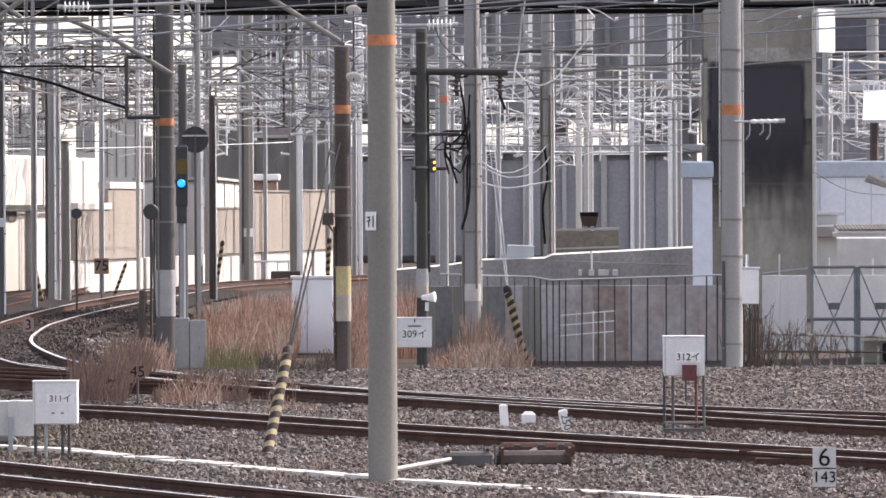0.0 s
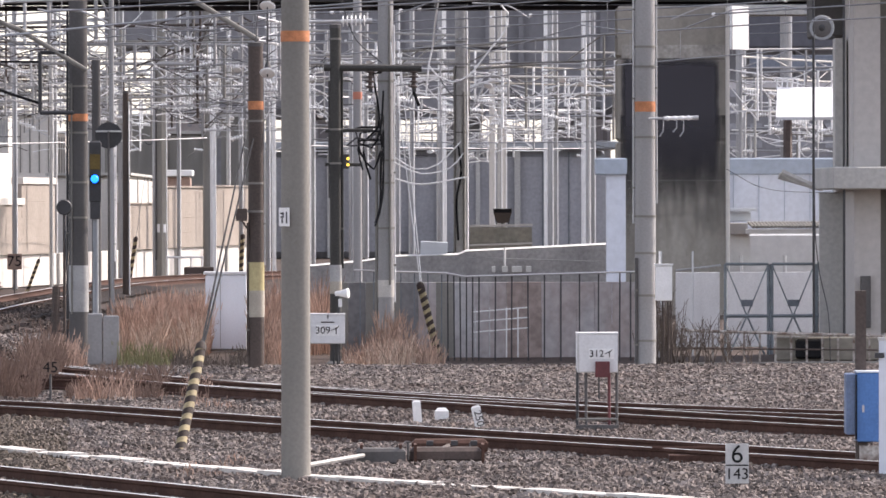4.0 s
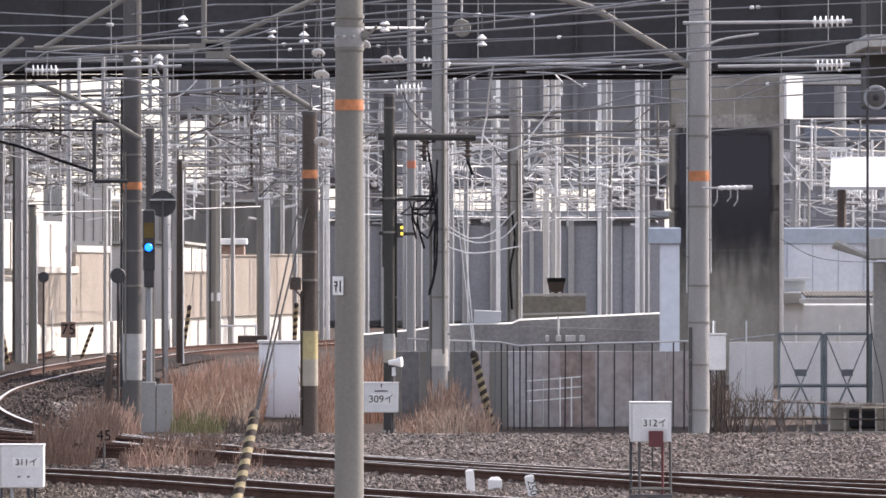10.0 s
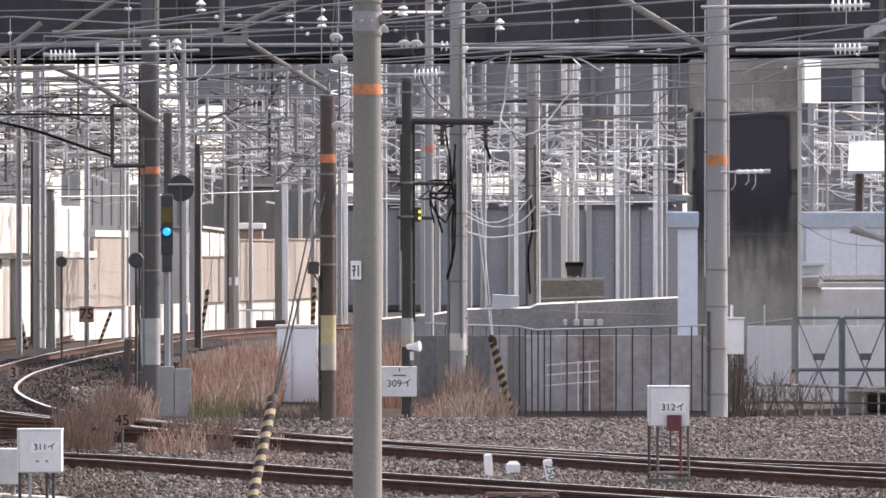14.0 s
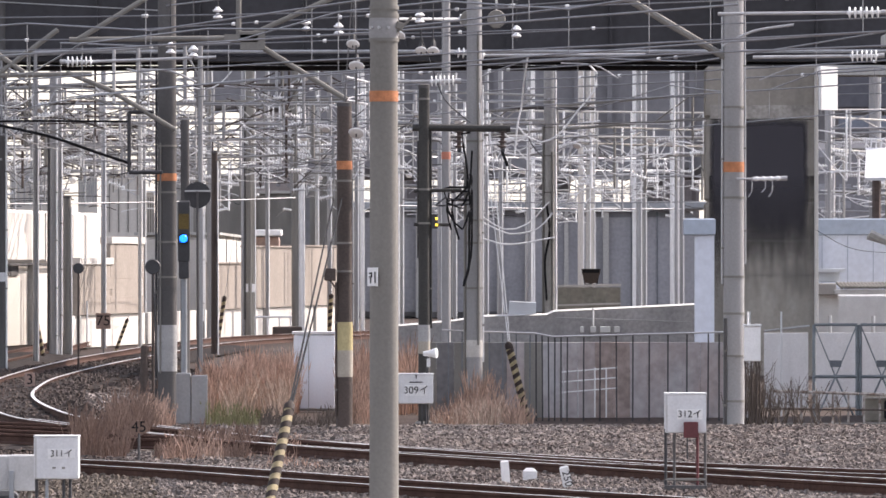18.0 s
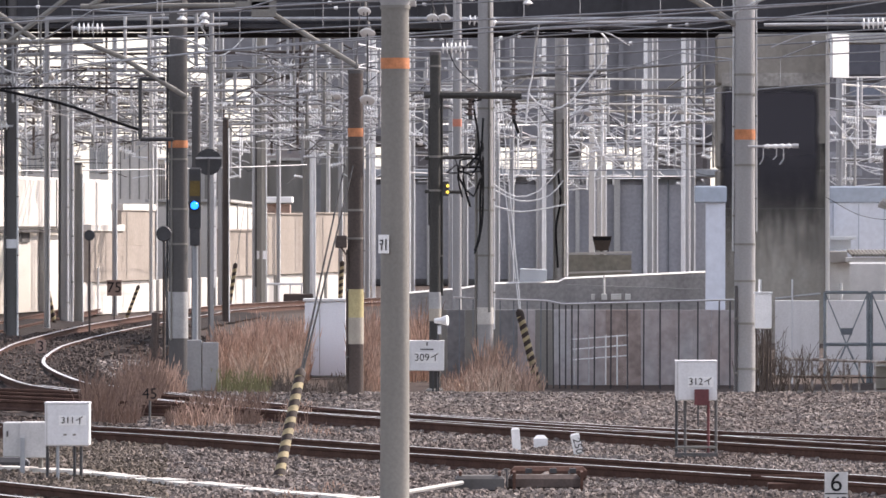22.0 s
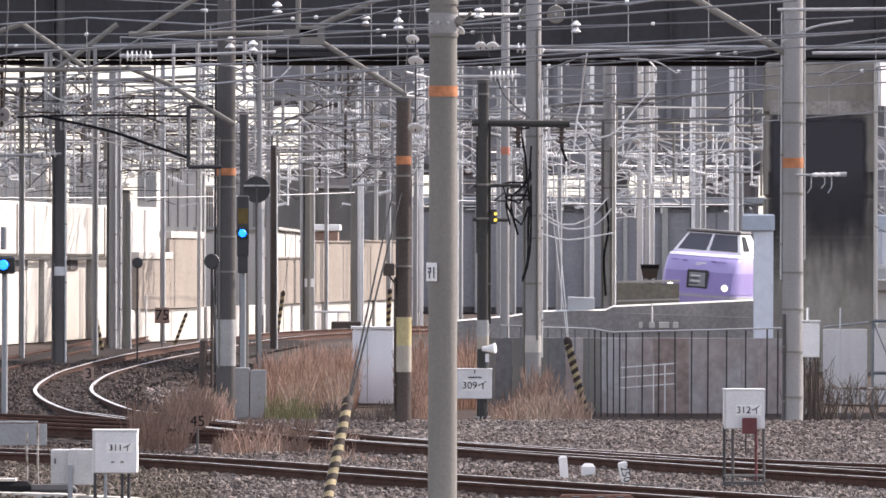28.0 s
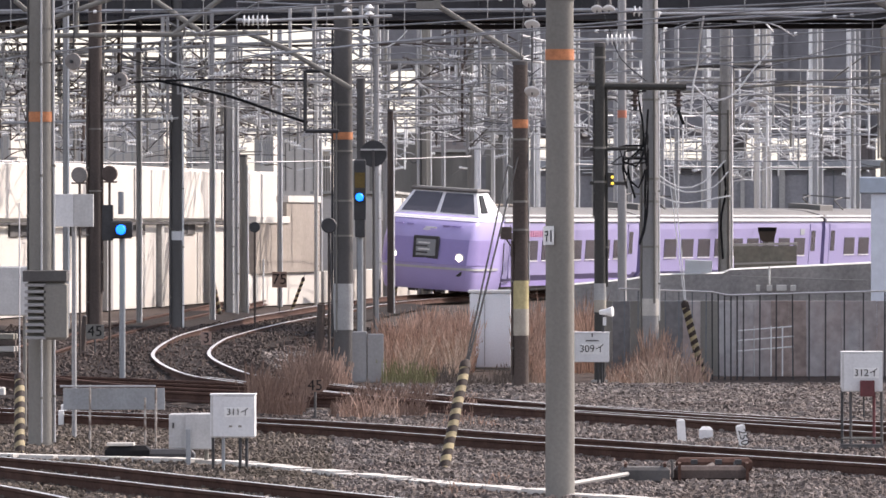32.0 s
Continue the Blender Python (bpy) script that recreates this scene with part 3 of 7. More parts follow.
PX0, PX1 = 5.768, 8.455
pier = tagged(new("pier"), "stained concrete bridge pier with a black soot patch", "pier", kind="structure")
PW = PX1 - PX0
zt, zb, za = 7.241, 3.968, 6.014
part("pier_base", Shape().box((PX0 + PX1) / 2, 150.6, (zb + GROUND) / 2 - 0.2, PW, 1.6, zb - GROUND + 0.4, chamfer=0.05), "concrete", pier, smooth=False)
part("pier_head", Shape().box((PX0 + PX1) / 2, 150.6, (zt + za) / 2, PW, 1.6, zt - za, chamfer=0.05), "concrete", pier, smooth=False)
part("pier_face", Shape().box((PX0 + PX1) / 2, 150.6, (za + zb) / 2, PW, 1.596, za - zb + 0.02), "concrete", pier, smooth=False)
part("soot_patch", Shape().box(7.036, 149.78, (6.014 + 2.523) / 2, 2.4, .012, 3.491), "soot_patch", pier, "black soot patch with blurred edges", smooth=False)
part("soot_streaks", Shape().box((PX0 + PX1) / 2, 149.788, 2.4, PW * .95, .012, 4.4), "soot", pier, "thin soot streaks running down", smooth=False)
part("lime_band", Shape().box((PX0 + PX1) / 2, 149.785, 6.136, PW * .93, .01, 0.327), "lime", pier, "pale lime-washed band", smooth=False)
for v in (3.027, 2.209):
    part("formwork_joint", Shape().box((PX0 + PX1) / 2, 149.79, v, PW * 0.97, 0.02, 0.012), "pole", pier, smooth=False)
# Cream tube stands in for the sunlit side edge of the pier.
part("pier_lit_edge", Shape().tube([(PX1 - 0.04, 149.72, 7.2), (PX1 - 0.04, 149.72, 0)], 0.05), "cream", pier)
part("bearing_block", Shape().box(8.53, 146.8, 6.62, 0.80, 0.06, 1.02, rz=radians(57)).box(8.60, 149.2, 7.05, .3, 2.4, .12), "white", pier, "white sunlit bearing panel", smooth=False)
part("crosshead", Shape().box(9.491, 151, 7.159, 2.045, 1.2, 0.245), "concrete_pale", pier, smooth=False)

# pale blue-grey pillar with a capital
pillar = tagged(new("gate_pillar"), "pale blue-grey steel pillar with a boxed cap", "pillar")
part("shaft", Shape().box(5.345, 140, (3.161 + GROUND) / 2, 0.433, 0.4, 3.161 - GROUND), "pale_cladding", pillar, smooth=False)
part("cap", Shape().box(5.231, 140, 3.314, 0.713, 0.6, 0.382, chamfer=0.03), "roof_blue", pillar, smooth=False)

# retaining wall of the approach, rising to the east
wall = tagged(new("retaining_wall"), "grey concrete retaining wall with a white coping for its sun glint", "wall", kind="structure")
pts = [(-1.949, 160, 0.863), (-0.349, 160, 1.008), (0.407, 160, 1.125), (2.051, 160, 1.168), (2.24, 160, 1.255), (5.935, 160, 1.43), (6.56, 160, 1.459)]
s = Shape()
for (x0, y0, z0), (x1, y1, z1) in zip(pts, pts[1:]):
    s.add([(x0, y0, GROUND - .2), (x1, y1, GROUND - .2), (x1, y1, z1), (x0, y0, z0), (x0, y0 + .4, GROUND - .2), (x1, y1 + .4, GROUND - .2), (x1, y1 + .4, z1), (x0, y0 + .4, z0)], [(0, 1, 2, 3), (7, 6, 5, 4), (3, 2, 6, 7), (0, 3, 7, 4), (1, 5, 6, 2)])
part("wall_face", s, "wall_grey", wall, smooth=False)
# White strip tilted to the sun, standing in for the glint along the top.
cop = Shape()
for (x0, y0, z0), (x1, y1, z1) in zip(pts, pts[1:]):
    cop.add([(x0, y0 - .06, z0 - .01), (x1, y1 - .06, z1 - .01), (x1, y1 + .06, z1 + .035), (x0, y0 + .06, z0 + .035), (x0, y0 + .06, z0 - .01), (x1, y1 + .06, z1 - .01)], [(0, 1, 2, 3), (3, 2, 5, 4), (0, 4, 5, 1)])
part("coping", cop, "white", wall, "sloping coping, sun glint put in as white", smooth=False)
part("cable_rail", Shape().tube([(2.263, 159.6, 1.099), (5.746, 159.6, 0.983)], 0.015), "steel", wall)
for x, w in ((2.95, 0.09), (3.24, 0.14), (3.55, 0.26), (3.85, 0.14)):
    single("junction_box", Shape().box(x, 159.6, 0.79, w, 0.2, 0.16, chamfer=.012), "white", "small white junction box on the wall", "box", "junction boxes", smooth=False)
single("marker_post", Shape().tube([(3.235, 159.5, 0.87), (3.235, 159.5, 1.35)], 0.026), "white", "short white post fixed to the retaining wall", "post", smooth=False)
parapet = thing("trough_parapet", 3.181, 162, 0, "olive-brown trackside parapet with a pale top rail", "parapet")
for k in range(5):
    part("panel", Shape().box(-.65 + .325 * k, 0, (1.858 + GROUND) / 2, .327, .12, 1.858 - GROUND, chamfer=.008), ("moss", "olive", "moss", "moss", "olive")[k], parapet, smooth=False)
part("top_rail", Shape().box(0, -.02, 1.902, 1.66, .2, .06, ry=-.02), "annex", parapet, smooth=False)
part("middle_rail", Shape().box(0, -.09, 1.416, 1.64, .06, .05, ry=-.03), "annex", parapet, smooth=False)
part("end_wall", Shape().box(2.0, .1, 1.2, 2.4, .2, .3, ry=-.03), "moss", parapet, smooth=False)
single("cable_slab", Shape().box(1.425, 160.2, 1.314, 0.698, 0.3, 0.378, ry=0.05), "hut", "pale slab leaning on the retaining wall", "slab", smooth=False)

# long slate-coloured shed behind the curve
shed = tagged(new("depot_shed"), "long slate-grey depot shed with pale columns and white roof", "shed")
D0 = 300.0
x0, x1 = -6.436, 11.073
part("shed_wall", Shape().box((x0 + x1) / 2, D0 + 3, (4.95 + GROUND) / 2, x1 - x0, 5, 4.95 - GROUND), "panel", shed, smooth=False)
part("shed_roof", Shape().box((x0 + x1) / 2, D0 + 3, 5.223, x1 - x0 + 1, 6.4, 0.382, chamfer=.05), "grey", shed, smooth=False)
for i, x in enumerate((-5.427, -3.927, -2.291, -0.655, 1.582, 2.973, 4.8, 6.709, 8.291, 10.118)):
    part("column", Shape().box(x, D0 + 0.3, (4.95 + GROUND) / 2, 0.2 + 0.08 * (i % 3), 0.3, 4.95 - GROUND), "concrete_pale", shed, smooth=False)
for i in range(14):
    part("wall_rib", Shape().box(x0 + (x1 - x0) * (i + 0.5) / 14, D0 + 0.47, (4.95 + GROUND) / 2, 0.06, 0.1, 4.868 - GROUND), "fence", shed, smooth=False)
for i, (a, b, h) in enumerate(((560, 640, 14), (640, 780, 30), (800, 900, 26), (905, 1010, 34), (1010, 1110, 24), (1120, 1188, 16))):
    ax, bx = (a - 784) * 330 / 11000, (b - 784) * 330 / 11000
    roof = single("sheet_roof", Shape().box((ax + bx) / 2, 331 + i, 5.1, bx - ax, 5, h * 0.012, chamfer=.05).box((ax + bx) / 2, 331 + i, 2.3, bx - ax - 1, 4, 5.2), "roof_white", "low white metal-roofed workshop in full sun", "workshop", "workshops", smooth=False)

# elevated expressway far behind the yard
block = tagged(new("elevated_expressway"), "grey elevated expressway wall on columns far behind the yard", "expressway", kind="structure")
part("deck_wall", Shape().box(14.64, 446, (8.43 + 22) / 2, 53.6, 12, 22 - 8.43), "haze", block, smooth=False)
for i in range(11):
    part("pilaster", Shape().box(-11.76 + i * 4.6 + 1.3 * math.sin(i * 2.1), 439.7, (8.43 + 22) / 2, 0.35, 0.5, 22 - 8.43), "haze", block, smooth=False)
part("deck_wall", Shape().box(-15.76, 446, (13.35 + 22) / 2, 7.2, 12, 22 - 13.35), "haze", block, smooth=False)
for i in range(9):
    part("column", Shape().box(-11.36 + i * 6.1, 446, (8.43 + GROUND) / 2, 0.9, 3, 8.43 - GROUND), "haze", block, smooth=False)

for i, (a, b, v0, v1, mt) in enumerate(((1077, 1196, 296, 372, "panel"), (897, 944, 296, 372, "haze"), (396, 500, 160, 345, "pinkish"), (660, 712, 296, 372, "haze"), (250, 300, 215, 345, "concrete_pale"), (1030, 1046, 322, 372, "haze"), (770, 800, 312, 372, "panel"))):
    ax, bx = (a - 784) * 462 / 11000, (b - 784) * 462 / 11000
    z1, z0 = 2.55 - (v0 - 450) * 462 / 11000, 2.55 - (v1 - 450) * 462 / 11000
    far = tagged(new("distant_building"), "plain hazy grey building far behind the yard", "building", "distant buildings")
    part("facade", Shape().box((ax + bx) / 2, 466 + i, (z1 + GROUND) / 2, bx - ax, 6, z1 - GROUND), mt, far, smooth=False)
    part("parapet", Shape().box((ax + bx) / 2, 462.6 + i, z1 - .2, bx - ax + .1, .3, .3), "concrete_pale", far, smooth=False)
    nn = max(2, int((bx - ax) / .8))
    for k in range(nn):
        part("window_strip", Shape().box(ax + (bx - ax) * (k + .5) / nn, 462.96 + i, (z0 + z1) / 2, .3, .08, (z1 - z0) * .7), "haze" if mt == "panel" else "panel", far, smooth=False)

part("deck_wall", Shape().box(29.172, 437, (13.173 + 22) / 2, 7.927, 3, 22 - 13.173), "slate_dark", block, smooth=False)
part("sign_gantry", Shape().box(28.771, 432, 12.127, 5.864, .5, 1.016), "roof_pale", block, smooth=False)

# grey block closing the view behind the house
flat = tagged(new("apartment_block"), "plain grey apartment block behind the white house", "building")
part("block_wall", Shape().box(31.156, 425, (10.568 + GROUND) / 2, 16.036, 8, 10.568 - GROUND), "haze", flat, smooth=False)
for k in range(4):
    for i in range(9):
        part("window", Shape().box(23.902 + i * 1.7, 420.97, 9.805 - k * 1.15, .8, .08, .5), "panel", flat, smooth=False)

# stained wall close behind the fence
back = tagged(new("boundary_wall"), "stained grey-brown panel wall behind the fence", "wall", kind="structure")
# The first panels' darker tones put shade into the wall's colour.
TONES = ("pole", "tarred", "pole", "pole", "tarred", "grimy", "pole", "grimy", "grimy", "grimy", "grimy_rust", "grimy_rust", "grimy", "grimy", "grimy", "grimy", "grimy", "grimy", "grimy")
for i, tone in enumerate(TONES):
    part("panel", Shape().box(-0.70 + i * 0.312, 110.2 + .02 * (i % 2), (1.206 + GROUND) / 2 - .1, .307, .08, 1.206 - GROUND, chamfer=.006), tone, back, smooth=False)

# white and beige buildings on the sunny side
hall = thing("goods_hall", -13.0, 215, 0, "white goods hall on columns in bright light", "hall", rz=83.7)
HB, HT = 2.5, 4.22
part("upper_wall", Shape().box(-30.7, 3, (HB + HT) / 2, 66.6, 6, HT - HB), "cream", hall, smooth=False)
part("end_bracket", Shape().add([(2.2, y, z) for y, z in ((.02, HB), (.3, HB))] + [(-1.6, .02, HB), (-1.6, .3, HB), (.6, .02, HB - .55), (.6, .3, HB - .55)], [(0, 1, 5, 4), (0, 4, 2), (1, 3, 5), (2, 4, 5, 3), (0, 2, 3, 1)]), "cream", hall, smooth=False)
part("eaves_beam", Shape().box(-30.7, .02, HB - .05, 66.6, 0.1, 0.08), "pole_dark", hall, smooth=False)
part("back_wall", Shape().box(-32, .36, (HB + GROUND) / 2, 64, 0.3, HB - GROUND), "cream", hall, smooth=False)
for i in range(7):
    part("column", Shape().box(-2 - i * 8.6, 0.13, (HB + GROUND) / 2, 0.5 + .4 * (i % 2), 0.18, HB - GROUND), "concrete_pale" if i % 3 else "pole_mid", hall, smooth=False)
for i in range(4):
    part("fascia_joint", Shape().box(-9 - i * 15.2, -.02, (HB + HT) / 2, 0.12, 0.04, HT - HB - .1), "concrete_pale", hall, smooth=False)
for i in range(7):
    for k in range(2):
        part("transom_window", Shape().box(-5.1 - k * 1.45 - i * 8.6, .2, 2.25, 1.35, 0.1, 0.34), "pole_dark", hall, smooth=False)
for i, (a, b, v0) in enumerate(((-400, -330, 290), (-262, -180, 262), (-170, -60, 268), (-20, 52, 275), (100, 134, 300))):
    ax, bx = (a - 784) * 310 / 11000, (b - 784) * 310 / 11000
    zz = 2.55 - (v0 - 450) * 310 / 11000
    pent = tagged(new("tower_block"), "plain pale grey block with ribs behind the goods hall", "building", "tower blocks")
    part("block_wall", Shape().box((ax + bx) / 2, 310, (zz + GROUND) / 2, bx - ax, 4, zz - GROUND), "cream", pent, smooth=False)
    for k in range(7):
        part("rib", Shape().box(ax + (bx - ax) * (k + .5) / 7, 307.95, (zz + 5.2) / 2, .1, .1, zz - 5.4), "concrete_pale", pent, smooth=False)
    part("window", Shape().box((ax + bx) / 2, 307.97, zz - .7, (bx - ax) * .5, .05, .5), "panel", pent, smooth=False)

screen = thing("noise_screen", -12.3, 195, 0, "beige panelled noise screen on a white plinth", "screen wall", rz=81.7)
for i, (a, b, top) in enumerate(((-0.18, 5.08, 2.45), (4.81, 10.26, 3.12), (22.94, 29.99, 2.45), (29.77, 38.73, 3.05), (38.49, 50.59, 3.1))):
    n = 4
    for k in range(n):
        h = (top - .85) / n
        part("panel", Shape().box((a + b) / 2, 0.004 * (k % 2), .85 + h * (k + .5), b - a, 0.3, h, chamfer=.003), "beige", screen, smooth=False)
    part("cap", Shape().box((a + b) / 2, 0, top + (.1 if i < 2 else .03), b - a, 0.4, .22 if i < 2 else .06), "cream" if i < 2 else "beige", screen, smooth=False)
part("plinth", Shape().box((-2.55 + 52.63) / 2, 0.1, (.84 + GROUND) / 2, 52.63 - -2.55, 0.3, .84 - GROUND), "cream", screen, smooth=False)
for i in range(5):
    part("plinth_post", Shape().box(0.16 + i * 11, -.1, (.84 + GROUND) / 2, 0.3, 0.1, .84 - GROUND), "concrete_pale", screen, smooth=False)
for n, (a, b, v0, v1, mt, nm) in enumerate(((146, 212, 300, 404, "cream", "shed"), (215, 232, 330, 470, "cream", "shed"), (300, 390, 300, 402, "pole", "shed"), (505, 560, 300, 424, "pole", "shed"), (405, 475, 330, 392, "pole", "shed"))):
    ax, bx = (a - 784) * 290 / 11000, (b - 784) * 290 / 11000
    z1, z0 = 2.55 - (v0 - 450) * 290 / 11000, 2.55 - (v1 - 450) * 290 / 11000
    sh = tagged(new("lineside_shed"), "plain pale lineside shed behind the noise screen", "shed", "lineside sheds")
    part("shed_body", Shape().box((ax + bx) / 2, 290 + n * .7, (z1 + GROUND) / 2, bx - ax, 3, z1 - GROUND), mt, sh, smooth=False)
    part("shed_roof", Shape().box((ax + bx) / 2, 290 + n * .7, z1 + 0.06, bx - ax + 0.1, 3.3, 0.12), "concrete_pale", sh, smooth=False)
    for k in range(4):
        part("cladding_rib", Shape().box(ax + (bx - ax) * (k + .5) / 4, 288.47 + n * .7, (z1 + z0) / 2, 0.05, 0.06, (z1 - z0) * 0.9), "pole", sh, smooth=False)

side_hall = thing("lineside_shed", -9.322, 232, 0, "white sunlit lineside shed behind the noise screen", "shed", "lineside sheds", rz=90.2)
part("shed_body", Shape().box(15, 1.5, (3.52 + GROUND) / 2, 30, 3, 3.52 - GROUND), "cream", side_hall, smooth=False)
part("shed_roof", Shape().box(15, 1.5, 3.52 + .05, 30.2, 3.2, .1), "concrete_pale", side_hall, smooth=False)
for k in range(2):
    part("cladding_rib", Shape().box(9 + 12 * k, -.02, (3.52 + GROUND) / 2, .12, .05, 3.52 - GROUND - .1), "concrete_pale", side_hall, smooth=False)
kiosk = thing("lineside_shed", -8.432, 262, 0, "small brown lineside hut under a white slab roof", "shed", "lineside sheds")
part("shed_body", Shape().box(0, 0, (3.574 + GROUND) / 2, 1.05, 2, 3.574 - GROUND), "sign_brown", kiosk, smooth=False)
part("shed_roof", Shape().box(0, -.2, 3.741, 1.25, 2.8, .26, chamfer=.03), "white", kiosk, smooth=False)

# houses beyond the gate
house = tagged(new("lineside_house"), "white metal-clad house with a blue-grey roof behind the gate", "house")
part("upper_roof", Shape().box(11.391, 178, 3.505, 3.302, 6, 0.477, chamfer=.04), "roof_blue", house, smooth=False)
part("gable_wall", Shape().box(11.2, 175.2, 2.45, 3.6, .2, 1.75), "pale_cladding", house, "pale blue-white metal cladding", smooth=False)
for k in range(4):
    part("cladding_seam", Shape().box(10.0 + .72 * k, 175.09, 2.45, .02, .03, 1.6), "roof_blue", house, smooth=False)
part("side_return", Shape().box(9.62, 174.6, 2.5, .42, .5, 1.6), "roof_blue", house, smooth=False)
part("house_wall", Shape().box(11.065, 171, (1.7 + GROUND) / 2, 3.029, 4, 1.7 - GROUND), "white", house, smooth=False)
part("awning", Shape().box(10.74, 165, 1.725, 2.1, 2.2, 0.12), "white", house, smooth=False)
for i in range(22):
    part("roof_tile", Shape().tube([(9.88 + i * 0.094, 163.8, 1.84), (9.88 + i * 0.094, 166, 1.96)], 0.04), "pole", house)
part("small_awning", Shape().box(9.66, 165, 2.295, 0.72, .8, 0.1).box(9.62, 165.3, 2.12, .56, .3, .26), "hut", house, smooth=False)
part("step_roof", Shape().box(9.5, 164.9, 1.80, .5, 1.6, .3), "annex", house, smooth=False)
part("side_wall", Shape().box(9.57, 165.2, (1.68 + GROUND) / 2, 0.57, .6, 1.68 - GROUND), "white", house, smooth=False)
for x in (9.543, 10.684):
    part("downpipe", Shape().tube([(x, 163.5, 1.098), (x, 163.5, 0.624)], 0.05), "white", house)
part("door_canopy", Shape().box(10.88, 160, 3.015, 1.164, .5, .16, ry=0.28), "concrete_pale", house, smooth=False)

# white tank truck body seen over the roof
board = thing("roof_sign_board", 0, 0, 0, "white sloping sheet-metal board with a pipe frame on a high stand", "board")
bx0, bx1, bz0, bz1 = 11.584, 13.648, 4.969, 5.841
part("sheet", Shape().add([(bx0, 181, bz0), (bx1, 181, bz0), (bx1 - .05, 182.7, bz1 + .03), (bx0 + .15, 182.7, bz1 + .03), (bx0, 181.1, bz0 - .08), (bx1, 181.1, bz0 - .08), (bx1 - .05, 182.9, bz1 - .05), (bx0 + .15, 182.9, bz1 - .05)], [(0, 1, 2, 3), (7, 6, 5, 4), (3, 2, 6, 7), (0, 3, 7, 4), (1, 5, 6, 2), (0, 4, 5, 1)]), "offwhite", board, smooth=False)
for k in range(5):
    part("frame_post", Shape().tube([(bx0 + .14 + .15 * k, 182.8, bz1 - .02), (bx0 + .16 + .15 * k, 182.8, bz1 + .3)], .024), "white", board)
part("frame_rail", Shape().tube([(bx0 + .12, 182.8, bz1 + .3), (bx0 + .82, 182.8, bz1 + .28)], .027), "white", board)
part("stand", Shape().tube([(bx0 + .42, 182.2, bz0), (bx0 + .42, 182.2, GROUND)], .13), "disc_brown", board)

# station annex with slab and loudspeaker
annex = tagged(new("signal_building"), "beige-grey concrete building corner with a projecting slab", "building", kind="structure")
part("corner_wall", Shape().box(8.50, 110.5, 4.2, 0.46, 5, 8.8), "annex", annex, smooth=False)
part("joint_strip", Shape().box(8.79, 110.6, 4.2, .12, 4.9, 8.8), "pole", annex, smooth=False)
part("side_wall", Shape().box(9.45, 110.55, 4.2, 1.2, 5, 8.8), "annex", annex, smooth=False)
# Recess shade is put into this wall's dark tone.
part("recess_wall", Shape().box(8.05, 111.2, 6.95, 0.62, 2, 3.0), "pole_dark", annex, "recess above the slab, its shade put in as dark colour", smooth=False)
part("pilaster", Shape().box(8.14, 109.6, 4.25, .2, .6, 2.3), "concrete_pale", annex, smooth=False)
part("slab", Shape().box(8.72, 109.6, 2.93, 1.75, 5.2, 0.389), "concrete_pale", annex, smooth=False)
part("lower_recess", Shape().box(8.10, 110.35, (2.69 + GROUND) / 2, 0.54, .2, 2.69 - GROUND), "concrete_pale", annex, "shaded recess under the slab", smooth=False)
part("cable_box", Shape().box(8.46, 107.9, .78, .17, .16, .9), "pole_dark", annex, smooth=False)
part("upper_slab", Shape().box(8.521, 109.6, 6.499, 2.101, 5.2, 0.214), "concrete_pale", annex, smooth=False)
part("brace_arm", Shape().tube([(6.965, 107.3, 3.036), (7.548, 107.3, 2.764)], 0.06), "concrete_pale", annex)
for x in (7.509, 8.035):
    part("downpipe", Shape().tube([(x, 107.2, 8), (x, 107.2, 0)], 0.022), "dark", annex)
horn = thing("loudspeaker", 7.593, 106.6, 5.499, "grey round horn loudspeaker on the building corner", "loudspeaker")
part("horn", Shape().lathe((0, -0.28, 0), (0, 1, 0), [(0, 0.205), (0.02, 0.215), (0.03, 0.19), (0.2, 0.09), (0.42, 0.07)], 24), "grey", horn)
part("driver", Shape().lathe((0, -0.315, 0), (0, 1, 0), [(0, 0.02), (0.02, 0.06), (0.4, 0.06)], 12), "dark", horn)
# Flat dark disc stands in for the shade inside the horn.
part("mouth", Shape().lathe((0, -0.292, 0), (0, 1, 0), [(0, 0.15), (0.012, 0.165)], 20), "pole_dark", horn)
part("bracket", Shape().tube([(0, 0.1, 0), (0.1, 0.3, -0.1), (0.25, 0.6, -0.15)], 0.03), "dark", horn)


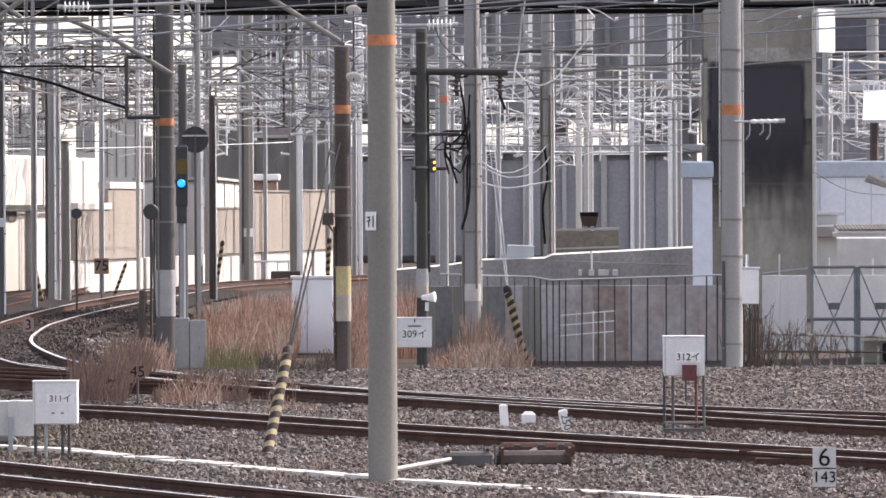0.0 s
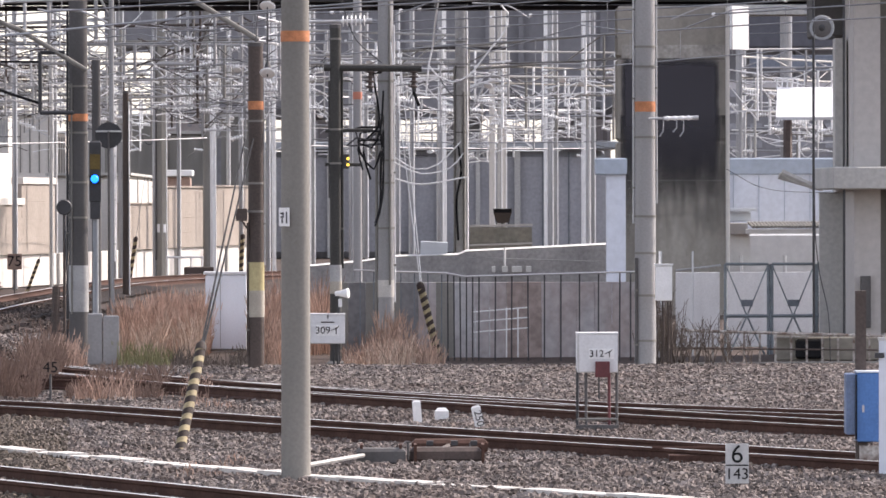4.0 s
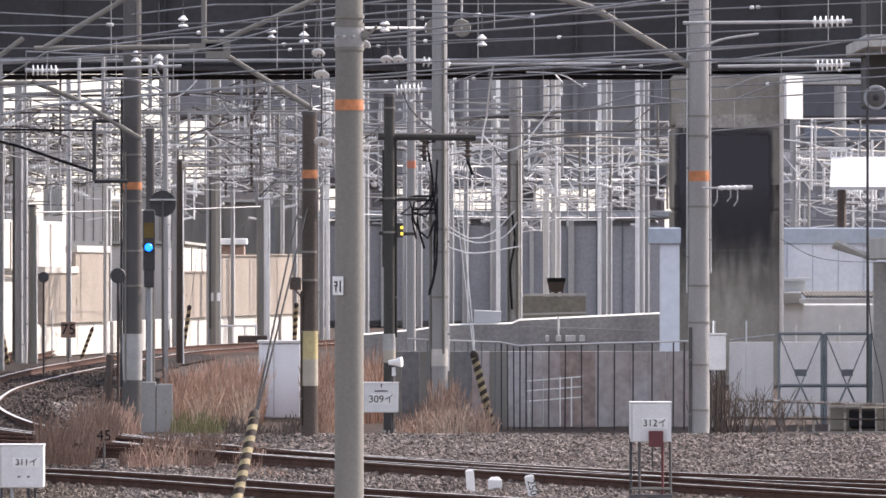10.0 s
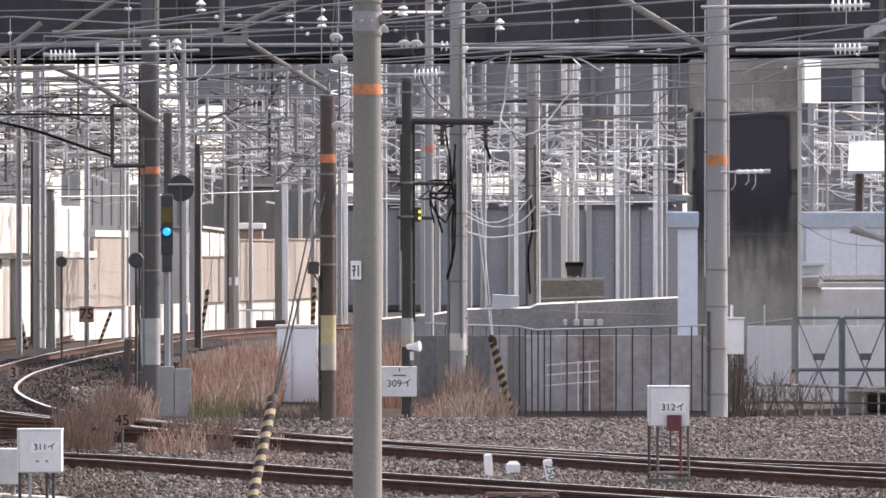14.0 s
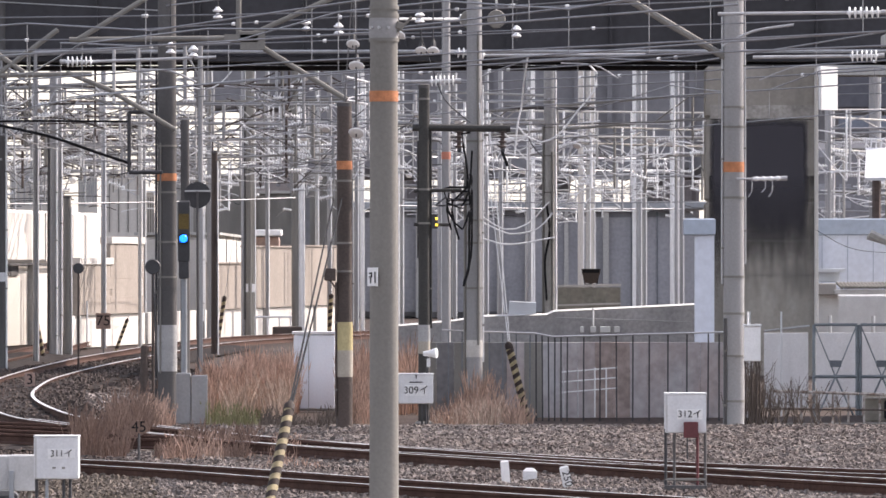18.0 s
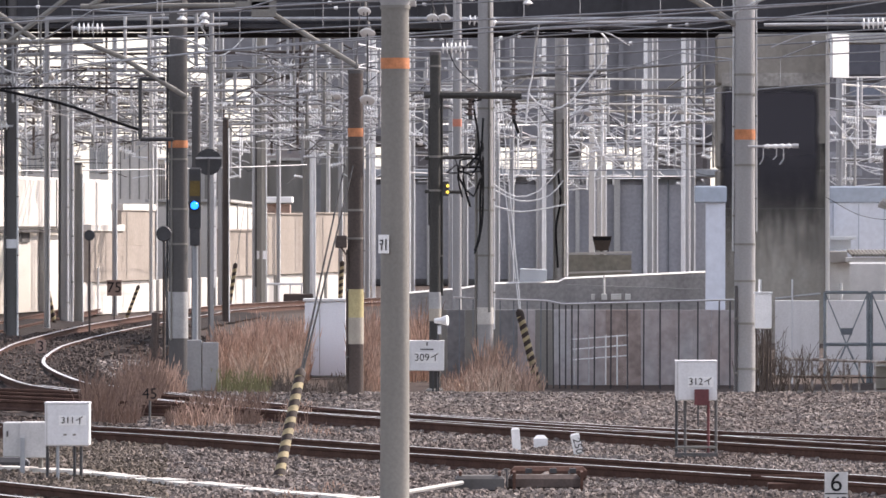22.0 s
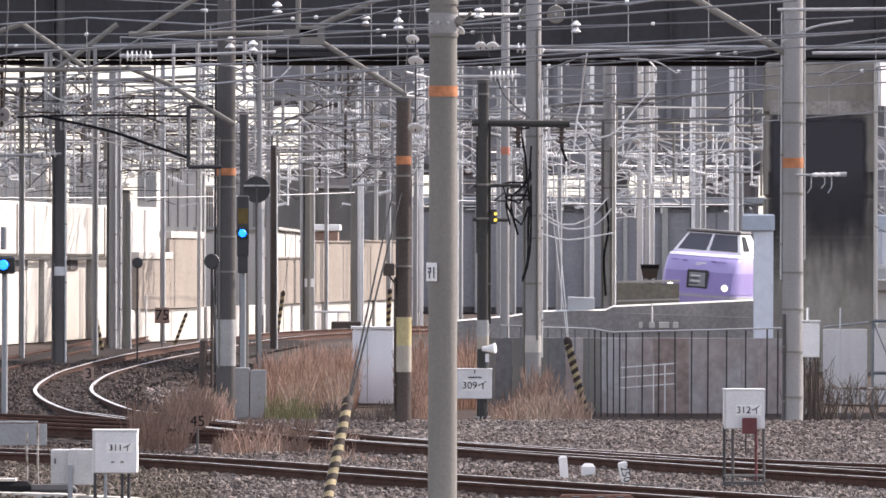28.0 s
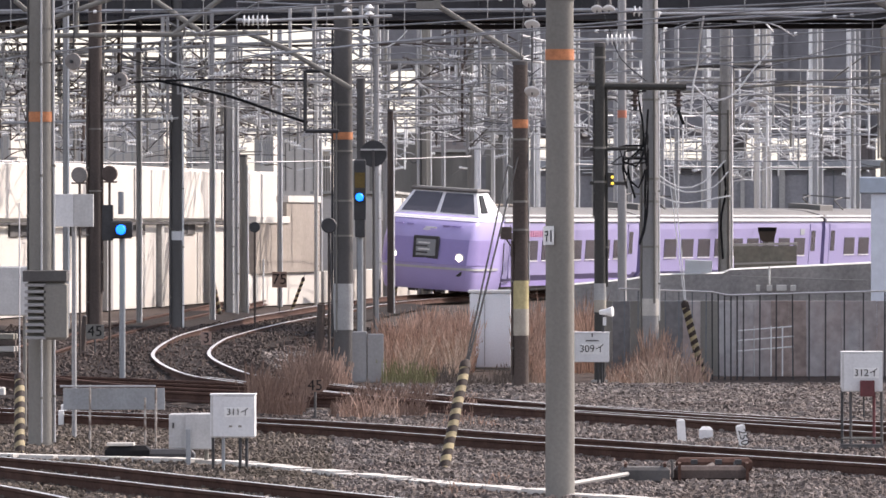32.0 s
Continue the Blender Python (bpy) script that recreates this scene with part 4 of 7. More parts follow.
# ---- masts ----
def mast(x, y, zt, d, mat, label, group="catenary masts", bands=(), base=GROUND, taper=0.88, rings=(), pipes=()):
    ob = thing("catenary_mast", x, y, 0, label, "mast", group)
    part("shaft", Shape().lathe((0, 0, base - .05), (0, 0, 1), [(0, d / 2), (zt - base, d / 2 * taper)], 24), mat, ob)
    for z0, z1, bm in bands:
        r = d / 2 * (1 - (1 - taper) * ((z0 + z1) / 2 - base) / (zt - base)) + 0.006
        part("painted_band", Shape().lathe((0, 0, z0), (0, 0, 1), [(0, r), (z1 - z0, r)], 24), bm, ob)
    part("foundation", Shape().box(0, 0, base - .05, d * 1.6, d * 1.6, .14, chamfer=.03), "pole", ob, smooth=False)
    part("cap", Shape().lathe((0, 0, zt - .06), (0, 0, 1), [(0, d / 2 * taper + .006), (.06, d / 2 * taper + .006), (.075, d * .3)], 16), "pole_dark", ob)
    # White tube along the sun side paints in the lit edge.
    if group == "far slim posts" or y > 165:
        part("lit_edge", Shape().tube([(d / 2 + .01, -.05, base), (d / 2 * taper + .01, -.05, zt - .3)], .022, 6), "white", ob, "white strip for the sunlit edge")
    for side, z0, z1, pr, pm in pipes:
        deep = -math.sqrt(max(0.0, 1 - side * side)) if abs(side) < 1 else 0.0

        def ring(z):
            q = d / 2 * (1 - (1 - taper) * (z - base) / (zt - base)) + pr
            return side * q, deep * q

        conduit = part("conduit", Shape().tube([(*ring(z0), z0), (*ring((z0 + z1) / 2), (z0 + z1) / 2), (*ring(z1), z1)], pr, 8), pm, ob)
        for k in range(max(2, int((z1 - z0) / 1.3))):
            zz = z0 + (z1 - z0) * (k + .4) / max(2, int((z1 - z0) / 1.3))
            part("pipe_clip", Shape().box(*ring(zz), zz, pr * 2.8, pr * 2.4, .03), "pole", conduit, smooth=False)
    for z in rings:
        r = d / 2 * (1 - (1 - taper) * (z - base) / (zt - base)) + 0.012
        part("clamp_ring", Shape().lathe((0, 0, z), (0, 0, 1), [(0, r), (0.035, r)], 20), "pole", ob)
    return ob


near_mast = mast(-0.802, 60, 9.5, 0.284, "pole", "near grey concrete catenary mast with an orange band and number plate", bands=((4.088, 4.192, "orange"),), rings=(4.666, 4.895, 4.977))
plate = part("number_plate", Shape().box(-0.107, -0.124, 2.397, 0.12, 0.01, 0.18, rz=-0.62), "white", near_mast, "white plate with dark marks")
for dx, dz, w, h in ((-.025, .035, .03, .014), (-.025, .0, .03, .014), (-.008, .02, .012, .05), (-.02, -.035, .012, .05), (.032, -.005, .012, .11)):
    part("plate_mark", Shape().box(-0.107 - .004 + dx * .81, -0.133 - dx * .58, 2.397 + dz, w, 0.005, h, rz=-0.62), "dark", plate)

collar = part("head_clamp", Shape().lathe((0, 0, 4.70), (0, 0, 1), [(0, .138), (.03, .143), (.17, .143), (.2, .138)], 24), "pole_mid", near_mast, "pale clamp collar")
part("clamp_lug", Shape().box(.155, -.04, 4.82, .07, .1, .07, ry=.3).tube([(.13, -.06, 4.76), (.27, -.1, 4.9)], .014), "pole", collar, smooth=False)
for a in (-.9, -.3, .3):
    part("clamp_bolt", Shape().lathe((math.sin(a) * .14, -math.cos(a) * .14, 4.8), (math.sin(a), -math.cos(a), 0), [(0, .014), (.03, .014)], 8), "steel", collar)
mast(4.42, 103, 11, 0.356, "pole_mid", "grey concrete catenary mast with an orange band beside the fence", bands=((4.02, 4.189, "orange"),), rings=[2.55 - (v - 450) * 103 / 11000 for v in (180, 215, 340, 480, 545, 620, 700)], pipes=((-1.0, 2.17, 6.6, .02, "steel"), (1.0, 2.5, 6.6, .018, "steel"), (-.75, -.2, 1.6, .025, "pole_dark")))
mast(-5.213, 108, 10, 0.344, "pole_dark", "dark stained concrete mast with orange band and white lower section", bands=((3.944, 4.072, "orange"), (0.635, 1.441, "band_grey")), rings=[2.55 - (v - 450) * 108 / 11000 for v in (248, 330, 418, 480)], pipes=((-1.02, -.1, 5.9, .02, "dark"), (-.6, .6, 4.6, .015, "pole")))
mast(-2.012, 102, 5.146, 0.269, "pole_brown", "dark brown mast with orange band and yellow lower section", bands=((4.052, 4.191, "orange"), (1.085, 1.549, "yellow_pale"), (0.649, 1.085, "trough_dull")), rings=[2.55 - (v - 450) * 102 / 11000 for v in (310, 420, 470)], taper=0.9, pipes=((1.0, 1.5, 4.9, .012, "steel"), (-.9, .0, 2.2, .02, "pole_brown")))
mast(-0.732, 106, 5.557, 0.202, "tarred_pole", "slim tarred dark pole with a white lower section", bands=((0.97, 1.18, "trough_dull"), (1.18, 1.461, "band_grey")), taper=0.92, rings=[2.55 - (v - 450) * 106 / 11000 for v in (165, 325, 385)], pipes=((1.0, 1.4, 4.8, .02, "tarred_pole"), (-1.0, 2.6, 4.6, .014, "pole_dark")))
mast(0.127, 107.6, 10.5, 0.284, "pole_mid", "grey concrete mast carrying cables and guy wires", bands=((0.887, 1.181, "trough"),), rings=[2.55 - (v - 450) * 107.6 / 11000 for v in (240, 380, 420, 500)], pipes=((-1.0, .3, 4.2, .024, "pole"), (1.0, .8, 5.6, .014, "white"), (.45, 1.1, 6.5, .02, "pole")))
mast(-0.454, 135, 11, 0.2, "pole_mid", "pale grey slim mast with a faded red band", bands=((4.759, 4.919, "faded_red"),))
mast(2.23, 168, 12, 0.336, "concrete_pale", "pale concrete mast behind the retaining wall", rings=[2.55 - (v - 450) * 168 / 11000 for v in (170, 215, 265, 330)], pipes=((-.9, 0.5, 6.2, .03, "pole"), (1.0, .2, 7.5, .02, "white"), (.4, 1, 5.5, .03, "pole")))
mast(-7.185, 74, 9.5, 0.303, "pole", "grey concrete mast with a faded orange band in the near yard", bands=((3.721, 3.842, "orange"),), rings=(4.434, 4.837), pipes=((.15, -.1, 5.2, .013, "steel"), (.98, -.1, 5.4, .016, "steel"), (-.95, 1.9, 5.4, .012, "pole_dark")))
mast(-11.829, 134, 10, 0.317, "pole_brown", "dark brown yard mast", rings=(3.159, 4.499), pipes=((-.9, .2, 6, .03, "pole_brown"), (.95, 1.0, 5.8, .02, "pole_brown")))
mast(-11.339, 151, 12, 0.275, "pole_dark", "dark grey yard mast with a small white plate", bands=((2.056, 2.275, "offwhite"),), pipes=((.95, -.1, 7, .025, "white"), (-.95, 0, 5, .03, "pole_dark")))
mast(-11.664, 176, 12, 0.352, "pole_mid", "grey concrete yard mast", pipes=((.3, -.1, 8, .025, "white"), (.95, .5, 7, .03, "white"), (-.95, 0, 6, .03, "pole_dark")))
mast(-11.457, 178, 4.411, 0.26, "pole", "dark slim signal post", "signal posts")
mast(-14.741, 150, 12, 0.218, "pole", "grey yard mast behind a cabinet")
mast(-7.315, 180, 5.741, 0.196, "pole_brown", "slim dark brown post", "slim posts")
mast(-9.14, 213, 14, 0.29, "pole", "grey far yard mast", pipes=((.6, .5, 8, .03, "white"),))
mast(-7.575, 217, 14, 0.355, "pole", "grey far yard mast with a plate", bands=((1.465, 1.756, "offwhite"),), pipes=((-.9, .5, 8, .03, "pole_dark"),))
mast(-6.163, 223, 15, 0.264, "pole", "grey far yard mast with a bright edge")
# White post stands in for the sunlit half of the mast above.
mast(-5.94, 223, 15, 0.182, "white", "white post standing in for the sunlit half of the mast", "slim posts")
mast(-5.807, 128, 5.459, 0.198, "pole_dark", "dark post behind the signal", "slim posts")
def slim_post(x, y, d, mt):
    mast(x, y, 11.5, d, "pole_mid" if mt == "pole" else mt, "slim far catenary post", "far slim posts", taper=0.95)


slim_post(8.156, 168, 0.214, "pole")
slim_post(11.655, 200, 0.291, "pole_light")
slim_post(13.765, 210, 0.382, "pole")
slim_post(2.448, 247, 0.202, "pole_light")
slim_post(4.623, 253, 0.23, "cream")
slim_post(4.941, 254, 0.185, "concrete_pale")
slim_post(1.277, 238, 0.151, "pole_light")
slim_post(7.241, 262, 0.214, "pole_light")
slim_post(9.039, 268, 0.171, "pole_light")
slim_post(9.327, 270, 0.147, "pole")
slim_post(-2.593, 230, 0.146, "white")
slim_post(-2.436, 231, 0.126, "pole")
slim_post(-1.047, 235, 0.15, "pole_light")
slim_post(-0.472, 236, 0.129, "pole")
slim_post(-4.063, 228, 0.145, "pole")
slim_post(-3.872, 229, 0.125, "white")
slim_post(-10.79, 205, 0.13, "white")
slim_post(-10.712, 206, 0.112, "pole")
slim_post(-11.475, 196, 0.143, "pole_light")
slim_post(-11.46, 165, 0.135, "pole_light")
slim_post(-12.841, 158, 0.129, "pole")
slim_post(-13.964, 150, 0.136, "pole")
slim_post(-8.871, 214, 0.175, "pole")
slim_post(-5.279, 238, 0.151, "pole")
slim_post(-5.804, 240, 0.131, "concrete_pale")
slim_post(-7.112, 221, 0.121, "pole")
slim_post(-7.812, 217, 0.158, "pole_light")
# White and cream posts put the sunlit edges of their neighbours into paint.
slim_post(2.614, 250, 0.182, "white")
slim_post(5.207, 258, 0.188, "cream")
slim_post(7.158, 266, 0.169, "white")
slim_post(8.943, 271, 0.197, "white")
slim_post(7.597, 267, 0.194, "pole")
slim_post(0.742, 240, 0.131, "pole_light")


# ---- fence, gate ----
fence = tagged(new("fence"), "blue-grey steel bar fence along the ballast bank", "fence", kind="structure")
FY = 108.0
tops = [(-0.432, 1.352), (0.275, 1.323), (1.188, 1.293), (1.483, 1.234), (4.457, 1.313)]
part("top_rail", Shape().tube([(x, FY, z) for x, z in tops], 0.017), "bright_rail", fence)
STEPS = (0.236,) * 7 + (0.108,) * 6 + (0.285,) * 5 + (0.324, 0.33, 0.37, 0.19)
x = -0.56
for k, step in enumerate(STEPS):
    x += step
    (xa, za), (xb, zb) = [(p, q) for p, q in zip(tops, tops[1:]) if p[0] <= x <= q[0]][0] if x > tops[0][0] else (tops[0], tops[1])
    top = za + (zb - za) * (x - xa) / (xb - xa)
    thick = 0.02 if x < 1.1 else 0.025
    part("bar", Shape().box(x, FY + .01, (top - 0.24) / 2, thick, 0.026, top + 0.24, ry=random.uniform(-.006, .006)), "fence" if x < 1.1 else "fence_dark", fence, smooth=False)
# scaffold of pale rails behind the fence
rack = thing("pipe_rack", 2.144, 109.2, 0, "small pale pipe rack behind the fence", "rack")
for k, v in enumerate((0.625, 0.451, 0.268)):
    part("rail", Shape().tube([(1.648 - 2.144, 0, v - 0.03), (2.641 - 2.144, 0, v + 0.05)], 0.013), "white", rack)
for dx in (-.45, -.2, .1, .3, .48):
    part("post", Shape().tube([(dx, 0, 0.675), (dx, 0, GROUND)], 0.013), "white" if dx > 0 else "steel", rack)

gate = tagged(new("yard_gate"), "blue-grey steel double gate with diagonal braces", "gate")
GY = 112.0
for a, b in ((6.252, 7.025), (7.087, 7.86), (7.901, 8.675)):
    zt, zb = 1.399, -0.382
    for nm, p0, p1, r in (("stile", (a, zb), (a, zt), .03), ("stile", (b, zb), (b, zt), .03), ("rail", (a, zt), (b, zt), .03), ("rail", (a, zb), (b, zb), .03), ("rail", (a, 0.463), (b, 0.463), .035), ("brace", (a, zt), ((a + b) / 2, 0.463), .014), ("brace", (b, zt), ((a + b) / 2, 0.463), .014), ("brace", (a, zb), ((a + b) / 2, 0.463), .02), ("brace", (b, zb), ((a + b) / 2, 0.463), .02)):
        part(nm, Shape().tube([(p0[0], GY, p0[1]), (p1[0], GY, p1[1])], r), "gate_grey", gate)
    part("latch_plate", Shape().box((a + b) / 2, GY - .05, 0.697, 0.2, 0.05, 0.12), "fence", gate, smooth=False)
part("top_pipe", Shape().tube([(5.356, GY, 1.287), (6.17, GY, 1.379)], 0.02), "steel", gate)
panel_wall = tagged(new("hoarding"), "pale grey hoarding panels behind the gate", "hoarding", kind="structure")
for i, (a, b) in enumerate(((5.568, 6.391), (6.544, 7.359), (7.402, 8.239), (8.281, 9.183))):
    part("sheet", Shape().box((a + b) / 2, 116.5 + .1 * i, (1.2 + GROUND) / 2, b - a, 0.08, 1.2 - GROUND), "offwhite", panel_wall, smooth=False)
for x in (5.56, 5):
    single("marker_pipe", Shape().tube([(x, 110, 1.65), (x, 110, GROUND)], 0.016), "offwhite", "thin pale pipe standing by the fence", "pipe", "marker pipes")

low = tagged(new("low_railing"), "low weathered white railing in front of the gate", "railing")
LY = 105.0
for a, b in ((1318, 1362), (1364, 1420), (1421, 1478), (1480, 1522), (1526, 1590), (1592, 1690)):
    part("top_rail", Shape().tube([((a - 784) * 105 / 11000, LY, 0.316 + (1440 - a) * .0003), ((b - 784) * 105 / 11000, LY, 0.316 + (1440 - b) * .0003)], 0.03), "weathered", low)
part("middle_rail", Shape().tube([(5.097, LY, 0.049), (8.648, LY, 0.011)], 0.016), "pole_brown", low)
part("bottom_rail", Shape().tube([(5.021, LY, -0.218), (8.648, LY, -0.199)], 0.03), "pole", low)
for i in range(14):
    xx = 5.116 + i * 0.265
    part("post", Shape().box(xx, LY + .02, (0.297 + GROUND) / 2, 0.034, 0.034, 0.297 - GROUND), "weathered", low, smooth=False)
culvert = tagged(new("culvert_head"), "low concrete culvert head with dark mouths", "culvert", kind="structure")
part("head_wall", Shape().box(7.767, 106.6, (0.199 + GROUND) / 2, 1.927, .3, 0.199 - GROUND), "olive", culvert, smooth=False)
part("mouth", Shape().box(7.38, 106.42, 0.0, .48, .1, .34, chamfer=.04), "black", culvert, smooth=False)
part("lintel", Shape().box(7.285, 106.36, 0.237, 1.0, .12, .05), "trough_dull", culvert, smooth=False)

hr = thing("track_handrail", -6.692, 214, 0, "low white pipe handrail beyond the running line", "railing")
part("rail", Shape().tube([(-7.315 - -6.692, 0, 0.624), (-6.031 - -6.692, 0, 0.624)], .045), "white", hr)
for x in (-7.276, -6.867, -6.459, -6.07):
    part("post", Shape().tube([(x - -6.692, 0, 0.624), (x - -6.692, 0, GROUND)], .035), "white", hr)
single("cable_trunk", Shape().box(-6.158, 213, (0.304 + GROUND) / 2, 1.007, .5, 0.304 - GROUND, chamfer=.03), "pole_brown", "low dark brown cable trunk beyond the running line", "trunk", smooth=False)
lg = thing("lineside_ladder", -12.437, 196, 0, "small white frame with a box beside the goods hall", "frame")
part("box", Shape().box(0, 0, .9, .5, .3, .45), "offwhite", lg, smooth=False)
for dx in (-.4, .2, .45):
    part("post", Shape().tube([(dx, 0, 1.3), (dx, 0, GROUND)], .035), "white", lg)
part("rail", Shape().tube([(-.4, 0, 1.25), (.45, 0, 1.25)], .03), "white", lg)

# ---- equipment boxes ----
def box_on_legs(name, x, y, zb, zt, w, label, text, legs, mat="offwhite", size=0.16, text_at=.45, text_x=.02):
    ob = thing(name, x, y, 0, label, "cabinet", "numbered equipment boxes")
    body = part("body", Shape().box(0, 0, (zb + zt) / 2, w, w * .7, zt - zb, chamfer=.012), mat, ob, smooth=False)
    part("lid", Shape().box(0, 0, zt + .004, w + .012, w * .7 + .012, .016), "offwhite", ob, smooth=False)
    part("front_lip", Shape().box(-w * .46, -w * .352, (zb + zt) / 2, .02, .008, (zt - zb) * .96), "sign_grey", body, smooth=False)
    for dx, mt in legs:
        part("leg", Shape().tube([(dx, -w * .25, zb + .05), (dx, -w * .25, GROUND - .02)], 0.018), mt, ob)
    part("number_patch", Shape().box(text_x, -w * .35 - .004, zb + (zt - zb) * text_at, w * .62, 0.006, size * 1.05), "white", body, "white number patch", smooth=False)
    words(text, size, "black", body, text_x, -w * .35 - .012, zb + (zt - zb) * text_at)
    return ob


b = box_on_legs("equipment_box", 2.546, 72.6, 0.543, 0.999, 0.479, "white equipment box on thin legs beside the track", "312\u30a4", ((-.23, "dark"), (-.13, "pole_dark"), (.14, "maroon"), (.23, "pole_dark")), size=0.115, text_at=.48, text_x=.05)
part("relay_case", Shape().box(0.06, -.2, 0.583, 0.168, .08, 0.185), "maroon", b, "small maroon case", smooth=False)
part("cross_bar", Shape().tube([(-.24, -.12, .0), (.24, -.12, .0)], 0.02), "pole", b)
part("foot_beam", Shape().box(0, -.12, -.1, .5, .1, .07), "pole_dark", b, smooth=False)
part("thin_leg", Shape().tube([(.02, -.18, 0.531), (.02, -.18, 0.24)], 0.01), "dark", b)
b = box_on_legs("equipment_box", -0.87, 104, 0.167, 0.659, 0.605, "white equipment board on a dark post in dry grass", "309\u30a4", ((.18, "dark"), (.12, "dark")), size=0.17)
part("small_text_bar", Shape().box(.02, -.222, 0.527, .22, .004, .02), "dark", b, smooth=False)
part("keyhole", Shape().box(.02, -.222, 0.621, .02, .01, .06), "dark", b, smooth=False)
b = box_on_legs("equipment_box", -4.389, 66.5, 0.222, 0.676, 0.472, "white equipment box on dark legs in the near yard", "311\u30a4", ((-.21, "dark"), (.08, "dark"), (.15, "dark"), (-.1, "grey")), size=0.098, text_at=.6, text_x=.06)
for dx in (-.02, .08):
    part("vent", Shape().box(dx, -.168, 0.343, .035, .008, .02), "pole", b, smooth=False)
cab = thing("grey_cabinet", -4.952, 68, 0, "low grey relay cabinet beside a numbered box", "cabinet")
part("body", Shape().box(.10, 0, 0.235, 0.30, .3, 0.39, chamfer=.01), "sign_grey", cab, smooth=False)
part("side_body", Shape().box(-.145, .05, 0.235, 0.185, .3, 0.38, chamfer=.01), "sign_grey", cab, smooth=False)
part("post", Shape().box(-.02, -.16, 0.02, .05, .05, .48), "grey", cab, smooth=False)
part("hinge", Shape().box(-.19, -.108, .3, .02, .01, .06), "pole_dark", cab, smooth=False)
part("leg", Shape().tube([(.17, 0, 0.077), (.17, 0, GROUND)], .025), "pole", cab)

cab = thing("relay_hut", -2.798, 114, 0, "tall pale blue-grey relay cabinet among dry reeds", "cabinet")
part("body", Shape().box(0, 0, (1.203 + -0.165) / 2, 0.746, .6, 1.203 - -0.165, chamfer=.02), "hut", cab, smooth=False)
part("lid", Shape().box(0, 0, 1.234, 0.808, .66, .05), "offwhite", cab, smooth=False)
part("door_seam", Shape().box(-.1, -.303, 0.477, .012, .01, 1.2), "grey", cab, smooth=False)
part("plinth", Shape().box(0, 0, (-0.165 + GROUND) / 2, 0.725, .55, -0.165 - GROUND), "pole", cab, smooth=False)
cab = thing("grey_cabinet", -4.649, 105, 0, "plain grey trackside cabinet under the signal", "cabinet")
part("body", Shape().box(-.14, 0, (0.66 + GROUND) / 2, .24, .3, 0.66 - GROUND), "pole_mid", cab, smooth=False)
part("side_body", Shape().box(.13, 0, (0.622 + GROUND) / 2, .26, .3, 0.622 - GROUND), "pole_mid", cab, smooth=False)
cab = thing("mast_cabinet", 4.692, 102.3, 0, "white cabinet hung beside the mast with conduits", "cabinet")
part("body", Shape().box(0, 0, (1.474 + 0.899) / 2, 0.269, .2, 0.575, chamfer=.012), "white", cab, smooth=False)
part("lid", Shape().box(0, 0, 1.493, 0.306, .24, .03), "offwhite", cab, smooth=False)
for dx in (-.12, -.02, .06, .11):
    part("conduit", Shape().tube([(dx, 0, 0.918), (dx + .02, 0, .5), (dx, 0, GROUND)], .016), "pole_brown", cab)
part("aerial", Shape().tube([(-.07, 0, 1.474), (-.07, 0, 1.715)], .012), "white", cab)

# blue machine at the platform edge
mach = thing("blue_cabinet", 4.771, 62, 0, "bright blue painted cabinet on a brown post", "cabinet")
part("body", Shape().box(0.103, 0, 0.486, 0.222, .3, 0.69, chamfer=.01), "blue", mach, smooth=False)
part("side_case", Shape().box(-0.066, .03, 0.516, 0.095, .3, 0.61, chamfer=.01), "blue_dull", mach, "faded grey-blue side case", smooth=False)
part("door_gap", Shape().box(-0.016, -.12, 0.486, .014, .1, 0.65), "black", mach, smooth=False)
part("lid", Shape().box(0.103, 0, 0.839, 0.242, .33, .016), "bluegrey", mach, smooth=False)
part("lock", Shape().box(0.052, -.155, 0.471, .02, .02, .07), "sign_grey", mach, smooth=False)
part("post", Shape().box(0.054, .19, 0.694, 0.107, .06, 1.9), "pole_brown", mach, smooth=False)
part("post_foot", Shape().box(0.054, .0, -0.065, 0.107, .1, 0.391), "pole_brown", mach, smooth=False)
part("tag_plate", Shape().box(0.114, -.08, 0.021, .19, .02, .16), "weathered", mach, "small pale worn plate", smooth=False)
pw = thing("platform_screen", 5.233, 60, 0, "pale lilac-grey panel at the platform end", "panel")
part("sheet", Shape().box(0, 0, .5, .8, .06, 1.4), "pale_cladding", pw, smooth=False)
part("top_trim", Shape().box(0, -.01, 1.21, .82, .08, .03), "sign_grey", pw, smooth=False)
part("bracket", Shape().box(-.4, -.05, 1.05, .09, .06, .05), "dark", pw, smooth=False)

# slatted louvre box and board on the near yard mast
lou = thing("louvre_box", -7.074, 73.5, 0, "grey slatted box with a dark hood strapped to the mast", "box")
part("strap", Shape().box(0, .35, 1.687, .34, .7, .05), "steel", lou, smooth=False)
part("hood", Shape().box(0, 0, 1.886, 0.518, .4, 0.133), "pole_dark", lou, smooth=False)
part("back", Shape().box(0, .1, 1.488, 0.438, .2, 0.664), "pole", lou, smooth=False)
for k in range(9):
    part("slat", Shape().box(-.115, -.06, 1.78 - k * .078, 0.25, .22, .036, ry=.01 * (-1) ** k), "pole_mid", lou, smooth=False)
part("side_case", Shape().box(.125, -.05, 1.47, .27, .24, .68, chamfer=.03), "pole", lou, smooth=False)
brd = thing("grey_board", -6.978, 76, 0, "pale grey twin board on a slim post", "board")
